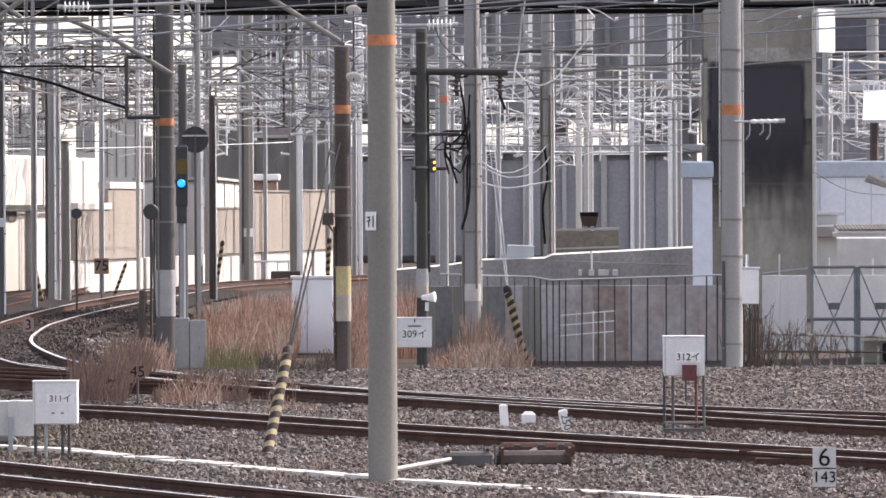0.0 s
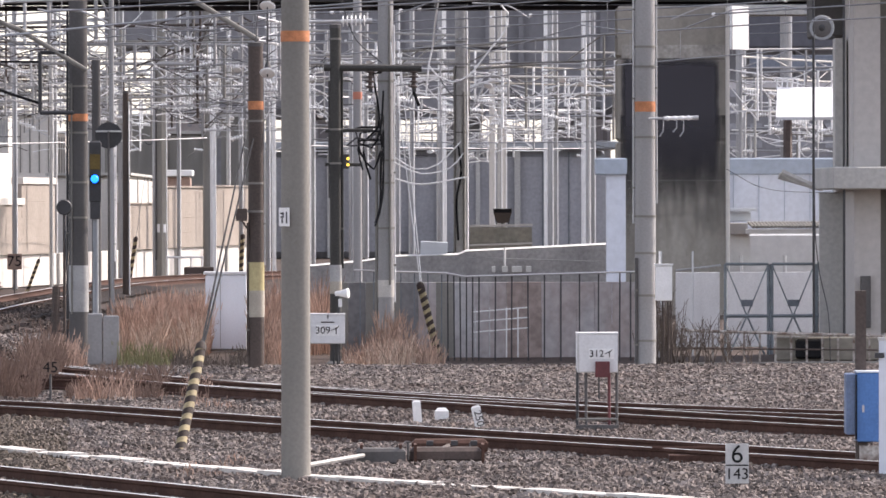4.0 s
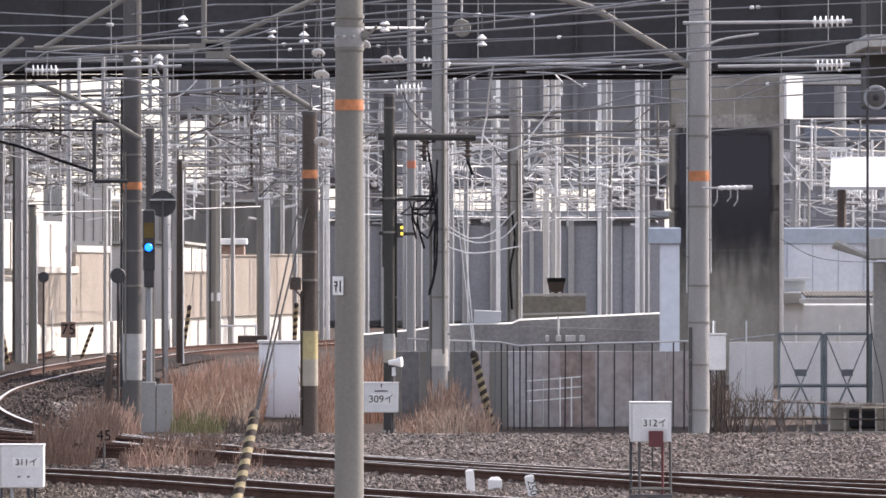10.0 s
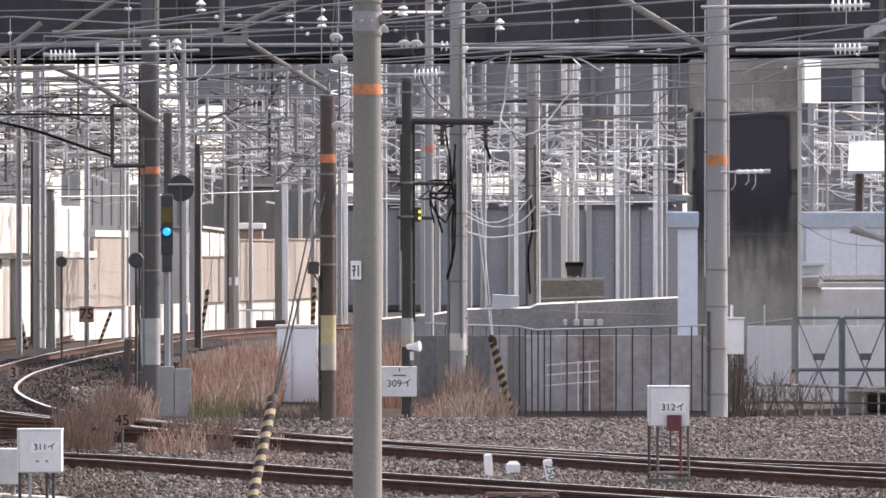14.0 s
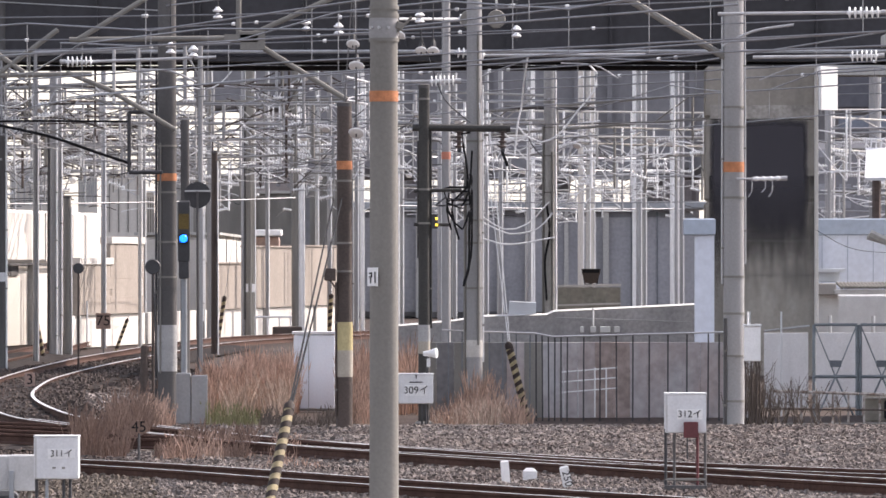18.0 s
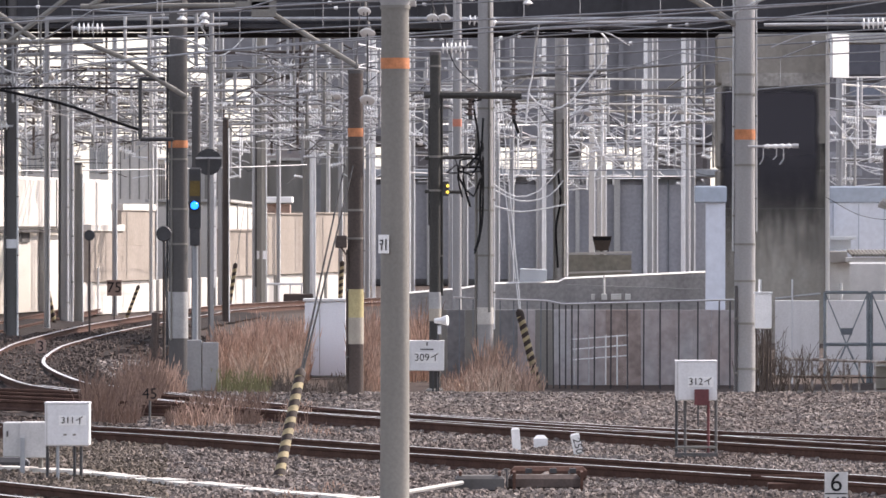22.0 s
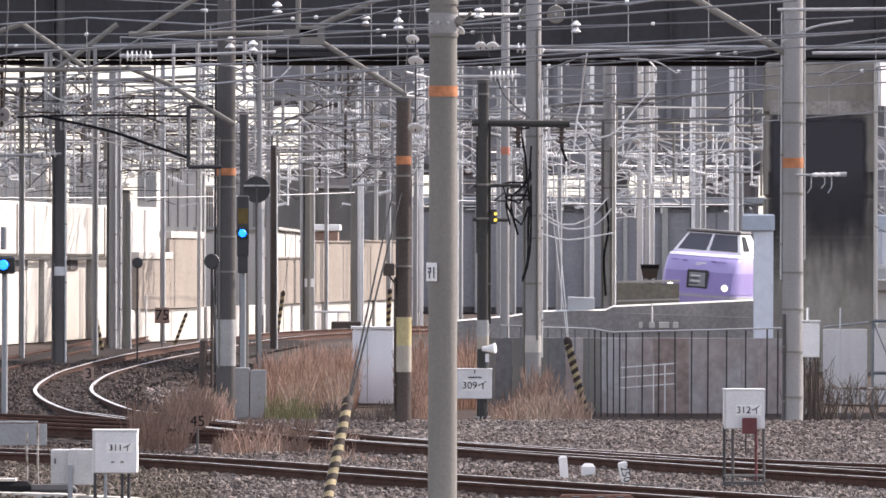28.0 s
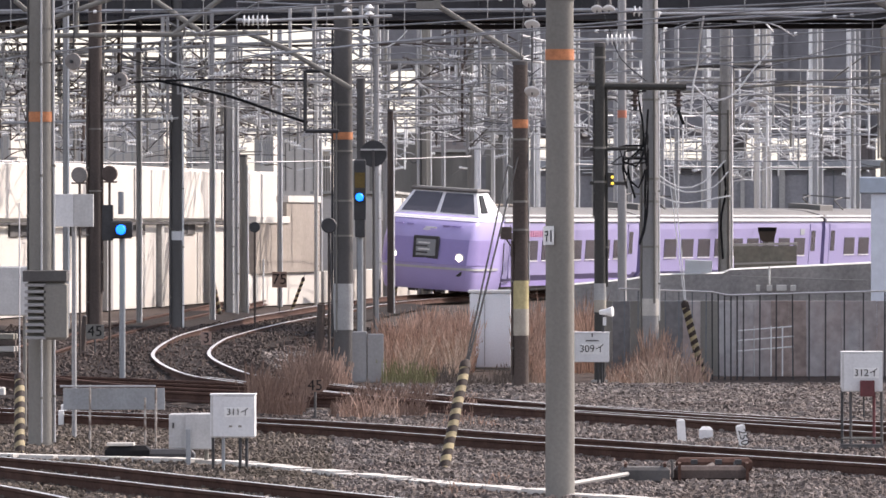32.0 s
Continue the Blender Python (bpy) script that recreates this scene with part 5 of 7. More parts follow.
part("panel", Shape().box(-.12, 0, 2.667, 0.235, .08, 0.401), "offwhite", brd, smooth=False)
part("panel", Shape().box(.12, .02, 2.667, 0.249, .08, 0.401), "sign_grey", brd, smooth=False)
part("post", Shape().tube([(.0, .08, 2.861), (.0, .08, GROUND)], .03), "pole_light", brd)
cb = thing("grey_cabinet", -8.175, 80, 0, "pale grey cabinet at the yard edge", "cabinet")
part("body", Shape().box(0, 0, 1.634, 0.509, .3, 0.64), "sign_grey", cb, smooth=False)
for dx in (-.2, .2):
    part("leg", Shape().tube([(dx, 0, 1.459), (dx, 0, GROUND)], .025), "pole", cb)
rail_low = thing("handrail_frame", -6.081, 72, 0, "thin striped handrail frame round a pit", "railing")
for x, v in ((-6.421, 742), (-5.78, 765), (-5.655, 748)):
    zt = 2.55 - (v - 450) * 72 / 11000
    part("post", Shape().tube([(x - -6.081, 0, zt), (x - -6.081, 0, GROUND)], .014), "weathered", rail_low)
part("rail", Shape().tube([(-6.768 - -6.081, 0, 0.619), (-5.655 - -6.081, 0, 0.619)], .014), "steel", rail_low)
part("sheet", Shape().box(-6.15 - -6.081, .1, 0.47, 1.18, .03, 0.25), "grey", rail_low, smooth=False)
sw = thing("point_machine", -5.632, 69.3, GROUND, "dark point machine with a pale lid beside the rail", "point machine")
part("case", Shape().box(-.12, 0, .13, .5, .3, .2, chamfer=.05), "black", sw, smooth=False)
part("motor", Shape().box(.35, .02, .11, .55, .25, .16, chamfer=.05), "dark", sw, smooth=False)
part("lid", Shape().box(-.2, 0, .245, .3, .26, .03), "trough", sw, smooth=False)

# ---- signals and signs ----
def signal(x, y, z_lamp, label, head_w, head_h, post_to, lamp_r, lamp_at=0.0, post_mat="grey"):
    ob = thing("colour_light_signal", x, y, 0, label, "signal", "signals")
    head = part("head", Shape().box(0, 0, z_lamp + lamp_at, head_w, .16, head_h, chamfer=.03), "dark", ob, smooth=False)
    part("lens", Shape().lathe((0, -.22, z_lamp), (0, 1, 0), [(0, lamp_r * .7), (.03, lamp_r), (.1, lamp_r)], 20), "lamp_blue", head, "lit blue-green lens")
    part("hood", Shape().lathe((0, -.19, z_lamp), (0, 1, 0), [(0, lamp_r + .015), (.12, lamp_r + .02)], 20), "black", head)
    part("post", Shape().tube([(0, .1, z_lamp + .1), (0, .1, GROUND - .02)], .05, 12), post_mat, ob)
    return ob


sg = signal(-4.828, 106, 2.935, "signal with a lit blue-green lamp on a grey post", .2, 1.06, 0, .07, 0.12)
part("yellow_plate", Shape().box(0, -.085, 3.225, .17, .02, .26), "yellow", sg, "faded yellow plate", smooth=False)
part("lower_box", Shape().box(0, 0, 2.502, .17, .14, .5), "dark", sg, smooth=False)
sg = signal(-8.736, 104, 2.389, "dwarf signal head with a lit blue-green lamp on a slim post", .36, .3, 0, .085)
part("side_box", Shape().box(-.24, .05, 2.503, .18, .14, .6), "dark", sg, smooth=False)
part("post_extension", Shape().tube([(-.02, .1, 3.023), (-.02, .1, 2.645)], .05, 10), "grey", sg)
disc = thing("route_disc", -4.857, 112, 0, "black disc indicator with a pale cross bar seen from behind", "indicator")
part("disc", Shape().lathe((0, -.03, 3.741), (0, 1, 0), [(0, .24), (.05, .24)], 28), "dark", disc)
part("cross_bar", Shape().box(0, -.05, 3.813, .46, .03, .03), "sign_grey", disc, smooth=False)
part("post", Shape().tube([(.0, -.05, 3.813), (.02, -.05, GROUND)], .022), "pole_dark", disc)
for x, y, z in ((-10.898, 120, 3.423), (-10.32, 120, 3.445), (-5.257, 104, 2.455), (-9.382, 150, 2.373)):
    d2 = thing("round_indicator", x, y, 0, "small dark round indicator on a slim post", "indicator", "round indicators")
    r = .16 if y == 120 else .13
    part("disc", Shape().lathe((0, -.05, z), (0, 1, 0), [(0, r * .9), (.02, r), (.09, r)], 24), ("disc_grey" if x < -10.5 else "disc_brown") if y == 120 else "dark", d2)
    if y == 120:
        part("hood_plate", Shape().box(0, -.03, z - r, r * 1.9, .1, .03), "disc_brown", d2, smooth=False)
    part("post", Shape().tube([(.0, .04, z), (.0, .04, GROUND)], .025), "pole_brown", d2)
ml = thing("marker_light", -0.52, 106, 0, "pair of small yellow marker lamps on a pole bracket", "lamp")
for v in (3.273, 3.167):
    part("lens", Shape().lathe((0, -.05, v), (0, 1, 0), [(0, .026), (.03, .026)], 12), "lamp_yellow", ml)
part("backing", Shape().box(-.03, 0, 3.225, .1, .06, .25), "dark", ml, smooth=False)


def sign(x, y, z, w, h, text, size, label, board, ink, text2="", post=True):
    ob = thing("track_sign", x, y, 0, label, "sign", "track signs")
    part("board", Shape().box(0, 0, z, w, .02, h), board, ob, smooth=False)
    if post:
        part("post", Shape().tube([(0, .03, z), (0, .03, GROUND)], .018), "pole_dark", ob)
    words(text, size, ink, ob, 0, -.014, z + (h * .22 if text2 else 0))
    if text2:
        words(text2, size * .62, ink, ob, 0, -.014, z - h * .27)
        part("divider", Shape().box(0, -.012, z - h * .04, w * .96, .004, .012), ink, ob, smooth=False)
    return ob


sign(3.32, 57.6, 0.108, 0.215, 0.37, "6", .24, "grey kilometre sign with black numbers near the rail", "sign_grey", "black", "143")
sign(-9.953, 170, 0.912, 0.402, 0.433, "75", .4, "brown speed sign with dark numbers", "sign_brown", "black")
sign(-4.516, 85.5, 0.265, 0.218, 0.171, "45", .21, "small weathered speed sign with dark numbers", "straw_dark", "black")
sign(-9.007, 128, 0.106, 0.209, 0.279, "3", .3, "small dark numbered track marker", "sign_brown", "black")


def marker(x, y, h, w, label, lean=0.0, text=""):
    ob = thing("white_marker_post", x, y, GROUND, label, "marker post", "white marker posts")
    p = part("post", Shape().box(0, 0, h / 2, w, w * .8, h, chamfer=.02, ry=lean), "white", ob, smooth=False)
    if text:
        t = words(text, w * 1.15, "black", ob, .02, -w * .42, h * .55)
        t.matrix_basis = pose(.005, -w * .44, h * .55, 90, 76, 0)
    return ob


marker(0.463, 75.2, 0.335, 0.103, "short white painted marker post", -.08)
marker(1.173, 73.3, 0.335, 0.112, "short leaning white marker post with numbers", -.22, "250")
mk = thing("white_marker_post", 0.764, 75.7, GROUND, "squat white marker stone", "marker post", "white marker posts")
part("post", Shape().box(0, 0, .12, .17, .14, .22, chamfer=.04), "offwhite", mk, smooth=False)
part("foot", Shape().box(.05, -.08, .05, .1, .1, .1), "dark", mk, smooth=False)
rodd = thing("point_machine", 0.32, 63.5, GROUND + .06, "grey weathered point machine and rodding between the tracks", "point machine")
part("case", Shape().box(-.3, 0, .08, .5, .4, .17, chamfer=.03), "pole_dark", rodd, smooth=False)
part("motor", Shape().box(.36, .1, .09, .74, .3, .16, chamfer=.04), "disc_brown", rodd, smooth=False)
part("cover", Shape().box(.42, 1.6, .12, .8, .3, .15, chamfer=.04), "rust", rodd, smooth=False)
for dx in (-.5, -.1, .05, .74):
    part("flange", Shape().box(dx, .05, .1, .03, .44, .21), "rust", rodd, smooth=False)
for dx in (.2, .45, .65):
    part("lug", Shape().box(dx, .1, .21, .07, .1, .05), "dark", rodd, smooth=False)
part("rod", Shape().tube([(-.45, -.1, .1), (-1.05, -1.9, .07)], .024), "concrete_pale", rodd)
for dx, h in ((-.02, .2), (.1, .15), (.16, .16), (.62, .2)):
    part("upright", Shape().tube([(dx, .5, .02), (dx, .5, h)], .012), "pole_dark", rodd)
part("rod", Shape().tube([(.3, .4, .12), (.5, 2.4, .14)], .025), "pole_brown", rodd)
rodd = thing("signal_wire_box", 3.21, 63.5, GROUND, "dark rodding crank beside the rail", "crank")
part("plate", Shape().box(0, 0, .1, .5, .3, .1), "rust", rodd, smooth=False)
part("bar", Shape().tube([(-.4, .5, .2), (.5, .45, .2)], .02), "rust", rodd)
hn = thing("loudspeaker", -0.605, 104, 0, "white horn loudspeaker on a low post", "loudspeaker")
part("horn", Shape().lathe((-.12, 0, 0.999), (1, -.3, .05), [(0, .04), (.1, .05), (.22, .09), (.23, .08)], 16), "white", hn)
part("foot", Shape().box(-.04, 0, 0.848, .06, .08, .14), "offwhite", hn, smooth=False)
part("post", Shape().tube([(-.06, 0, 0.962), (-.06, 0, GROUND)], .02), "dark", hn)
sp = thing("box_loudspeaker", 3.254, 163.2, 0, "dark tapered box loudspeaker on a post", "loudspeaker")
part("cabinet", Shape().add([(x * w, y * d, z) for z, w, d in ((1.966, .14, .1), (2.219, .235, .14), (2.343, .25, .15)) for x, y in ((-1, -1), (1, -1), (1, 1), (-1, 1))], [(0, 1, 5, 4), (1, 2, 6, 5), (2, 3, 7, 6), (3, 0, 4, 7), (4, 5, 9, 8), (5, 6, 10, 9), (6, 7, 11, 10), (7, 4, 8, 11), (8, 9, 10, 11), (3, 2, 1, 0)]), "pole_brown", sp, smooth=False)
part("grille", Shape().box(0, -.155, 2.281, .44, .02, .09), "black", sp, smooth=False)
part("yoke", Shape().tube([(-.2, -.05, 2.188), (-.16, .12, 1.93), (.16, .12, 1.93), (.2, -.05, 2.188)], .02), "dark", sp)
part("post", Shape().tube([(0, .1, 2.119), (0, .1, GROUND)], .045), "pole_dark", sp)


# ---- guy wires with striped guards ----
def slanted(p, q, r, rise):
    """A sleeve piece from p to q with ends cut on the slant."""
    d = (q - p).normalized()
    side = d.cross(Vector((0, 1, 0))).normalized()
    back = d.cross(side)
    s = Shape()
    for o in (p, q):
        for k in range(12):
            c, n = math.cos(k * math.pi / 6), math.sin(k * math.pi / 6)
            s.v.append(tuple(o + side * (r * c) + back * (r * n) + d * (rise * c)))
    for k in range(12):
        j = (k + 1) % 12
        s.f.append((k, j, 12 + j, 12 + k))
        s.slot.append(0)
    return s


def guy(a, b, guard, label, r=0.05, wires=2, n=12, knee=None, strand="wire"):
    """A stay from the ground point a to the mast point b; guard: length of the striped sleeve."""
    a, b = Vector(a), Vector(b)
    d = ((Vector(knee) if knee else b) - a).normalized()
    ob = tagged(new("guy_wire"), label, "guy wire", "guy wires")
    for i in range(n):
        e = .03 / n if i % 2 else 0
        p, q = a + d * (guard * (i / n - e)), a + d * (guard * ((i + 1) / n + e))
        part("stripe", slanted(p, q, r * (1.02 if i % 2 else 1), -.4 * r), "guard_black" if i % 2 else "guard_yellow", ob)
    part("guard_cap", Shape().lathe(a + d * (guard - .06), d, [(0, r * 1.1), (.08, r * 1.05), (.13, r * .4)], 12), "guard_black", ob)
    for k in range(wires):
        off = Vector((0.07 * k, 0, 0))
        part("strand", Shape().tube([a + d * guard + off * .3, b + off * 2], 0.013 if strand == "black" else 0.009, 5), strand, ob)
    return ob


guy((-2.162, 67, GROUND), (-2.188, 101.9, 3.57), 1.5, "steel guy wires with a yellow and black striped guard", .058, 2, 19, (-1.923, 68, 1.054), "black")
guy((1.04, 106.6, GROUND), (0.215, 107.35, 5.285), 1.34, "pale guy wire with a striped guard by the fence", .066, 2, 19, (0.717, 106.7, 1.1), "cable_white")
guy((-7.139, 71, GROUND), (-7.413, 73.7, 2.752), 1.25, "steel guy wire with a striped guard beside the near mast", .06, 1, 15)
guy((-8.579, 214, GROUND), (-8.015, 214, 3.523), 1.5, "far guy wire with a striped guard", .07, 1)
guy((-5.013, 226, GROUND), (-4.828, 226, 3.577), 1.5, "far guy wire with a striped guard", .08, 1)
guy((-10.744, 190, GROUND), (-10.329, 190, 0.909), 1.0, "far dark guy rod", .05, 1)
guy((-11.696, 172, GROUND), (-12.103, 172, 1.768), 1.2, "far dark guy rod", .06, 1)


# ---- train ----
HALF = 10.3


def coach(lead=False):
    label = "violet and white express train car with small dark windows"
    if lead:
        label = "violet express train end car with raised driving cab and lit headlights"
    car = thing("train_car", 0, 0, 0, label, "train car", "train")
    front = 7.0 if lead else HALF
    prof = [(-1.28, 0.5), (-1.45, 0.75), (-1.45, 2.2), (-1.42, 2.44), (1.42, 2.44), (1.45, 2.2), (1.45, 0.75), (1.28, 0.5)]
    s = Shape()
    k = len(prof)
    s.add([(-HALF, y, z) for y, z in prof] + [(front, y, z) for y, z in prof], [(i, (i + 1) % k, k + (i + 1) % k, k + i) for i in range(k)] + [tuple(range(k)), tuple(range(2 * k - 1, k - 1, -1))])
    part("body", s, "lavender", car, smooth=False)
    roof = [(-1.44, 2.44), (-1.42, 2.56), (-1.2, 2.7), (-0.7, 2.8), (0, 2.83), (0.7, 2.8), (1.2, 2.7), (1.42, 2.56), (1.44, 2.44)]
    s = Shape()
    k = len(roof)
    s.add([(-HALF, y, z) for y, z in roof] + [(front, y, z) for y, z in roof], [(i, i + 1, k + i + 1, k + i) for i in range(k - 1)] + [tuple(range(k)), tuple(range(2 * k - 1, k - 1, -1))])
    part("roof", s, "train_roof", car, "grey rounded roof")
    for sgn in (-1, 1):
        part("gutter_band", Shape().box((front - HALF) / 2, sgn * 1.455, 2.52, front + HALF, 0.05, 0.10), "train_white", car, "white band under the roof", smooth=False)
        part("gutter_band", Shape().box((front - HALF) / 2, sgn * 1.43, 2.67, front + HALF, 0.05, 0.05), "train_white", car, smooth=False)
        part("skirt", Shape().box((front - HALF) / 2, sgn * 1.3, 0.5, front + HALF - 1, 0.05, 0.22), "violet_deep", car, smooth=False)
        n = 7 if lead else 9
        for i in range(n):
            x = -7.6 + i * (1.85 if not lead else 1.85)
            w = part("window", Shape().box(x, sgn * 1.452, 1.545, 1.3, 0.03, 0.64, chamfer=.012), "coach_glass", car, "dark side window", smooth=False)
            part("sill", Shape().box(x, sgn * 1.462, 1.205, 1.34, 0.04, 0.03), "train_white", w, smooth=False)
        for x in ((-9.2, 5.9) if lead else (-9.2, 9.4)):
            d = part("door", Shape().box(x, sgn * 1.452, 1.52, 0.75, 0.03, 1.7), "lavender", car, smooth=False)
            part("door_window", Shape().box(x, sgn * 1.47, 1.75, 0.5, 0.02, 0.75), "coach_glass", d, smooth=False)
        part("destination_panel", Shape().box(-7.9, sgn * 1.455, 2.08, 0.5, 0.02, 0.22), "grey", car, smooth=False)
    if not lead:
        pan = part("roof_equipment", Shape().box(7.5, 0, 2.9, 1.6, 1.2, 0.22).tube([(5.4, -.6, 2.85), (6.6, -.6, 3.2), (5.6, -.6, 3.3)], .03).tube([(5.4, .6, 2.85), (6.6, .6, 3.2), (5.6, .6, 3.3)], .03).tube([(5.6, -.9, 3.3), (5.6, .9, 3.3)], .03), "train_roof", car, "folded pantograph", smooth=False)
    part("underframe", Shape().box(-1.0, 0, 0.42, 15, 2.3, 0.4), "dark", car, smooth=False)
    for x in (-7.0, 6.6 if not lead else 5.8):
        bg = part("bogie", Shape().box(x, 0, 0.42, 2.8, 2.2, 0.26), "dark", car, smooth=False)
        for dx in (-1.05, 1.05):
            for sy in (-.56, .56):
                part("wheel", Shape().lathe((x + dx, sy - .06, 0.41), (0, 1, 0), [(0, .41), (.12, .41)], 20), "rust", bg)
    part("gangway", Shape().box(-HALF - .15, 0, 1.5, 0.4, 2.6, 2.1), "dark", car, smooth=False)
    if lead:
        nose(car)
    return car


def nose_ring(z, tip, w, back=7.0):
    right = [(back, -w), (tip - 0.75, -w * 0.995), (tip - 0.3, -w * 0.965), (tip - 0.12, -w * 0.86), (tip - 0.03, -w * 0.45)]
    pts = right + [(tip, 0)] + [(x, -y) for x, y in reversed(right)]
    return [(x, y, z) for x, y in pts]


def ring_loft(levels, grow=0.0, back=7.0, cap=True):
    s = Shape()
    rings = [nose_ring(z, tip + grow, w + grow, back) for z, tip, w in levels]
    k = len(rings[0])
    for r in rings:
        s.v.extend(r)
    for j in range(len(rings) - 1):
        for i in range(k - 1):
            s.f.append((j * k + i, j * k + i + 1, j * k + k + i + 1, j * k + k + i))
            s.slot.append(0)
    if cap:
        s.f += [tuple(range(k)), tuple((len(rings) - 1) * k + i for i in reversed(range(k)))]
        s.slot += [0, 0]
    return s


def nose(car):
    lv = [(0.28, 10.42, 1.36), (0.45, 10.5, 1.41), (0.9, 10.57, 1.455), (1.15, 10.58, 1.46), (1.9, 10.4, 1.46), (2.3, 10.15, 1.45), (2.5, 9.9, 1.43), (2.62, 9.55, 1.38)]
    part("nose", ring_loft(lv), "violet", car, "rounded violet nose")
    part("nose_band", ring_loft([(1.08, 10.585, 1.462), (1.5, 10.5, 1.462), (1.88, 10.41, 1.462)], 0.012, 8.2, False), "violet_deep", car, "deep violet band round the nose")
    part("nose_trim", ring_loft([(0.93, 10.57, 1.456), (1.0, 10.578, 1.458)], 0.03, 7.6, False), "sign_grey", car, "thin pale trim line")
    part("nose_top_edge", ring_loft([(2.46, 9.96, 1.44), (2.56, 9.75, 1.41)], 0.015, 7.2, False), "train_white", car)
    a = [(9.5, -1.30), (9.5, 1.30), (6.9, 1.36), (6.9, -1.36)]
    b = [(8.75, -0.98), (8.75, 0.98), (7.6, 1.02), (7.6, -1.02)]
    z0, z1 = 2.6, 3.34
    cab = part("driving_cab", Shape().add([(x, y, z0) for x, y in a] + [(x, y, z1) for x, y in b], [(0, 1, 5, 4), (1, 2, 6, 5), (2, 3, 7, 6), (3, 0, 4, 7), (4, 5, 6, 7), (3, 2, 1, 0)]), "train_white", car, "raised white driving cab", smooth=False)
    part("cab_roof", Shape().box(8.15, 0, 3.39, 1.4, 2.1, 0.12, chamfer=.05), "train_roof", cab, smooth=False)

    def pane(p, q, r, t, out):
        v = [Vector(c) + Vector(out) for c in (p, q, r, t)]
        return Shape().add([tuple(c) for c in v] + [tuple(c - Vector(out) * 3) for c in v], [(0, 1, 2, 3), (7, 6, 5, 4), (0, 4, 5, 1), (1, 5, 6, 2), (2, 6, 7, 3), (3, 7, 4, 0)])

    def on_front(f, h):
        y = -1.30 * (1 - 2 * f)
        return (9.5 - 0.75 * h, y * (1 - 0.246 * h), z0 + (z1 - z0) * h)

    for f0, f1 in ((0.05, 0.475), (0.525, 0.95)):
        part("windscreen", pane(on_front(f0, .1), on_front(f1, .1), on_front(f1, .92), on_front(f0, .92), (.015, 0, .012)), "windscreen", cab, smooth=False)
    for sgn in (-1, 1):
        def on_side(f, h):
            return (9.5 - 2.6 * f - (0.75 * (1 - f) - 0.7 * f) * h, sgn * (1.31 - .31 * h), z0 + (z1 - z0) * h)
        part("side_window", pane(on_side(.12, .15), on_side(.42, .15), on_side(.42, .88), on_side(.12, .88), (0, sgn * .02, .01)), "glass", cab, smooth=False)
    for y in (-1.02, 1.02):
        lamp = part("headlight", Shape().lathe((10.1, y, 1.3), (1, 0, 0), [(0, .16), (.36, .16), (.37, .14)], 20), "train_white", car)
        part("headlight_lens", Shape().lathe((10.42, y, 1.3), (1, 0, 0), [(0, .115), (.07, .105)], 20), "lamp_warm", lamp, "lit headlight")
        part("tail_lamp", Shape().lathe((10.15, y, 0.85), (1, 0, 0), [(0, .13), (.32, .12)], 16), "dark", car)
    hm = part("headmark", Shape().box(10.5, 0, 1.58, 0.12, 0.78, 0.72, chamfer=.03), "dark", car, "square dark headmark panel", smooth=False)
    part("headmark_picture", Shape().box(10.565, 0, 1.58, 0.02, 0.6, 0.52), "grey", hm, smooth=False)
    for k in range(4):
        part("headmark_bar", Shape().box(10.58, -.12 + .07 * (k % 2), 1.42 + .1 * k, 0.02, 0.36, 0.05), "white" if k % 2 else "dark", hm, smooth=False)
    part("emblem", Shape().box(10.33, 0.06, 2.2, 0.03, 0.34, 0.05).box(10.36, -0.06, 2.14, 0.03, 0.2, 0.05), "train_white", car, "small silver emblem", smooth=False)
    for y, w in ((-.98, .26), (-.62, .2), (.5, .22), (.82, .3)):
        part("nose_lettering", Shape().box(10.17, y, 2.28, .05, w, .035), "violet_deep", car, smooth=False)
    for y in (-.42, 0.05, .42):
        part("coupler_cover", Shape().box(10.15, y, 0.3, 0.3, 0.22, 0.2), "dark" if y else "offwhite", car, smooth=False)
    for sgn in (-1, 1):
        for k in range(9):
            part("letter_bar", Shape().box(4.2 - .28 * k, sgn * 1.455, 2.08, .2, .015, .2), "pink", car, "faded red lettering as bars" if not k else "", smooth=False)
        part("cab_door", Shape().box(6.7, sgn * 1.456, 1.5, .6, .02, 1.7), "lavender", car, smooth=False)
        part("cab_handrail", Shape().tube([(7.1, sgn * 1.5, .8), (7.1, sgn * 1.5, 1.8)], .02), "dark", car)


COACHES = [coach(True)]
COACHES[0].scale = (1, 1.1, 1.05)
mid = coach(False)
mid.scale = (1, 1.1, 1.05)
COACHES.append(mid)
for _ in range(2):
    COACHES.append(copy_thing(mid, pose(0, 0, 0)))


# ---- overhead line ----
def insulator(shape, a, b, ribs, r_core, r_rib, slot=0):
    a, b = Vector(a), Vector(b)
    L = (b - a).length
    prof = [(0, r_core)]
    for i in range(ribs):
        t0 = L * (i + 0.25) / ribs
        prof += [(t0, r_core), (t0 + L * .18 / ribs, r_rib), (t0 + L * .42 / ribs, r_rib * .9), (t0 + L * .5 / ribs, r_core)]
    prof.append((L, r_core))
    return shape.lathe(a, b - a, prof, 12, slot)


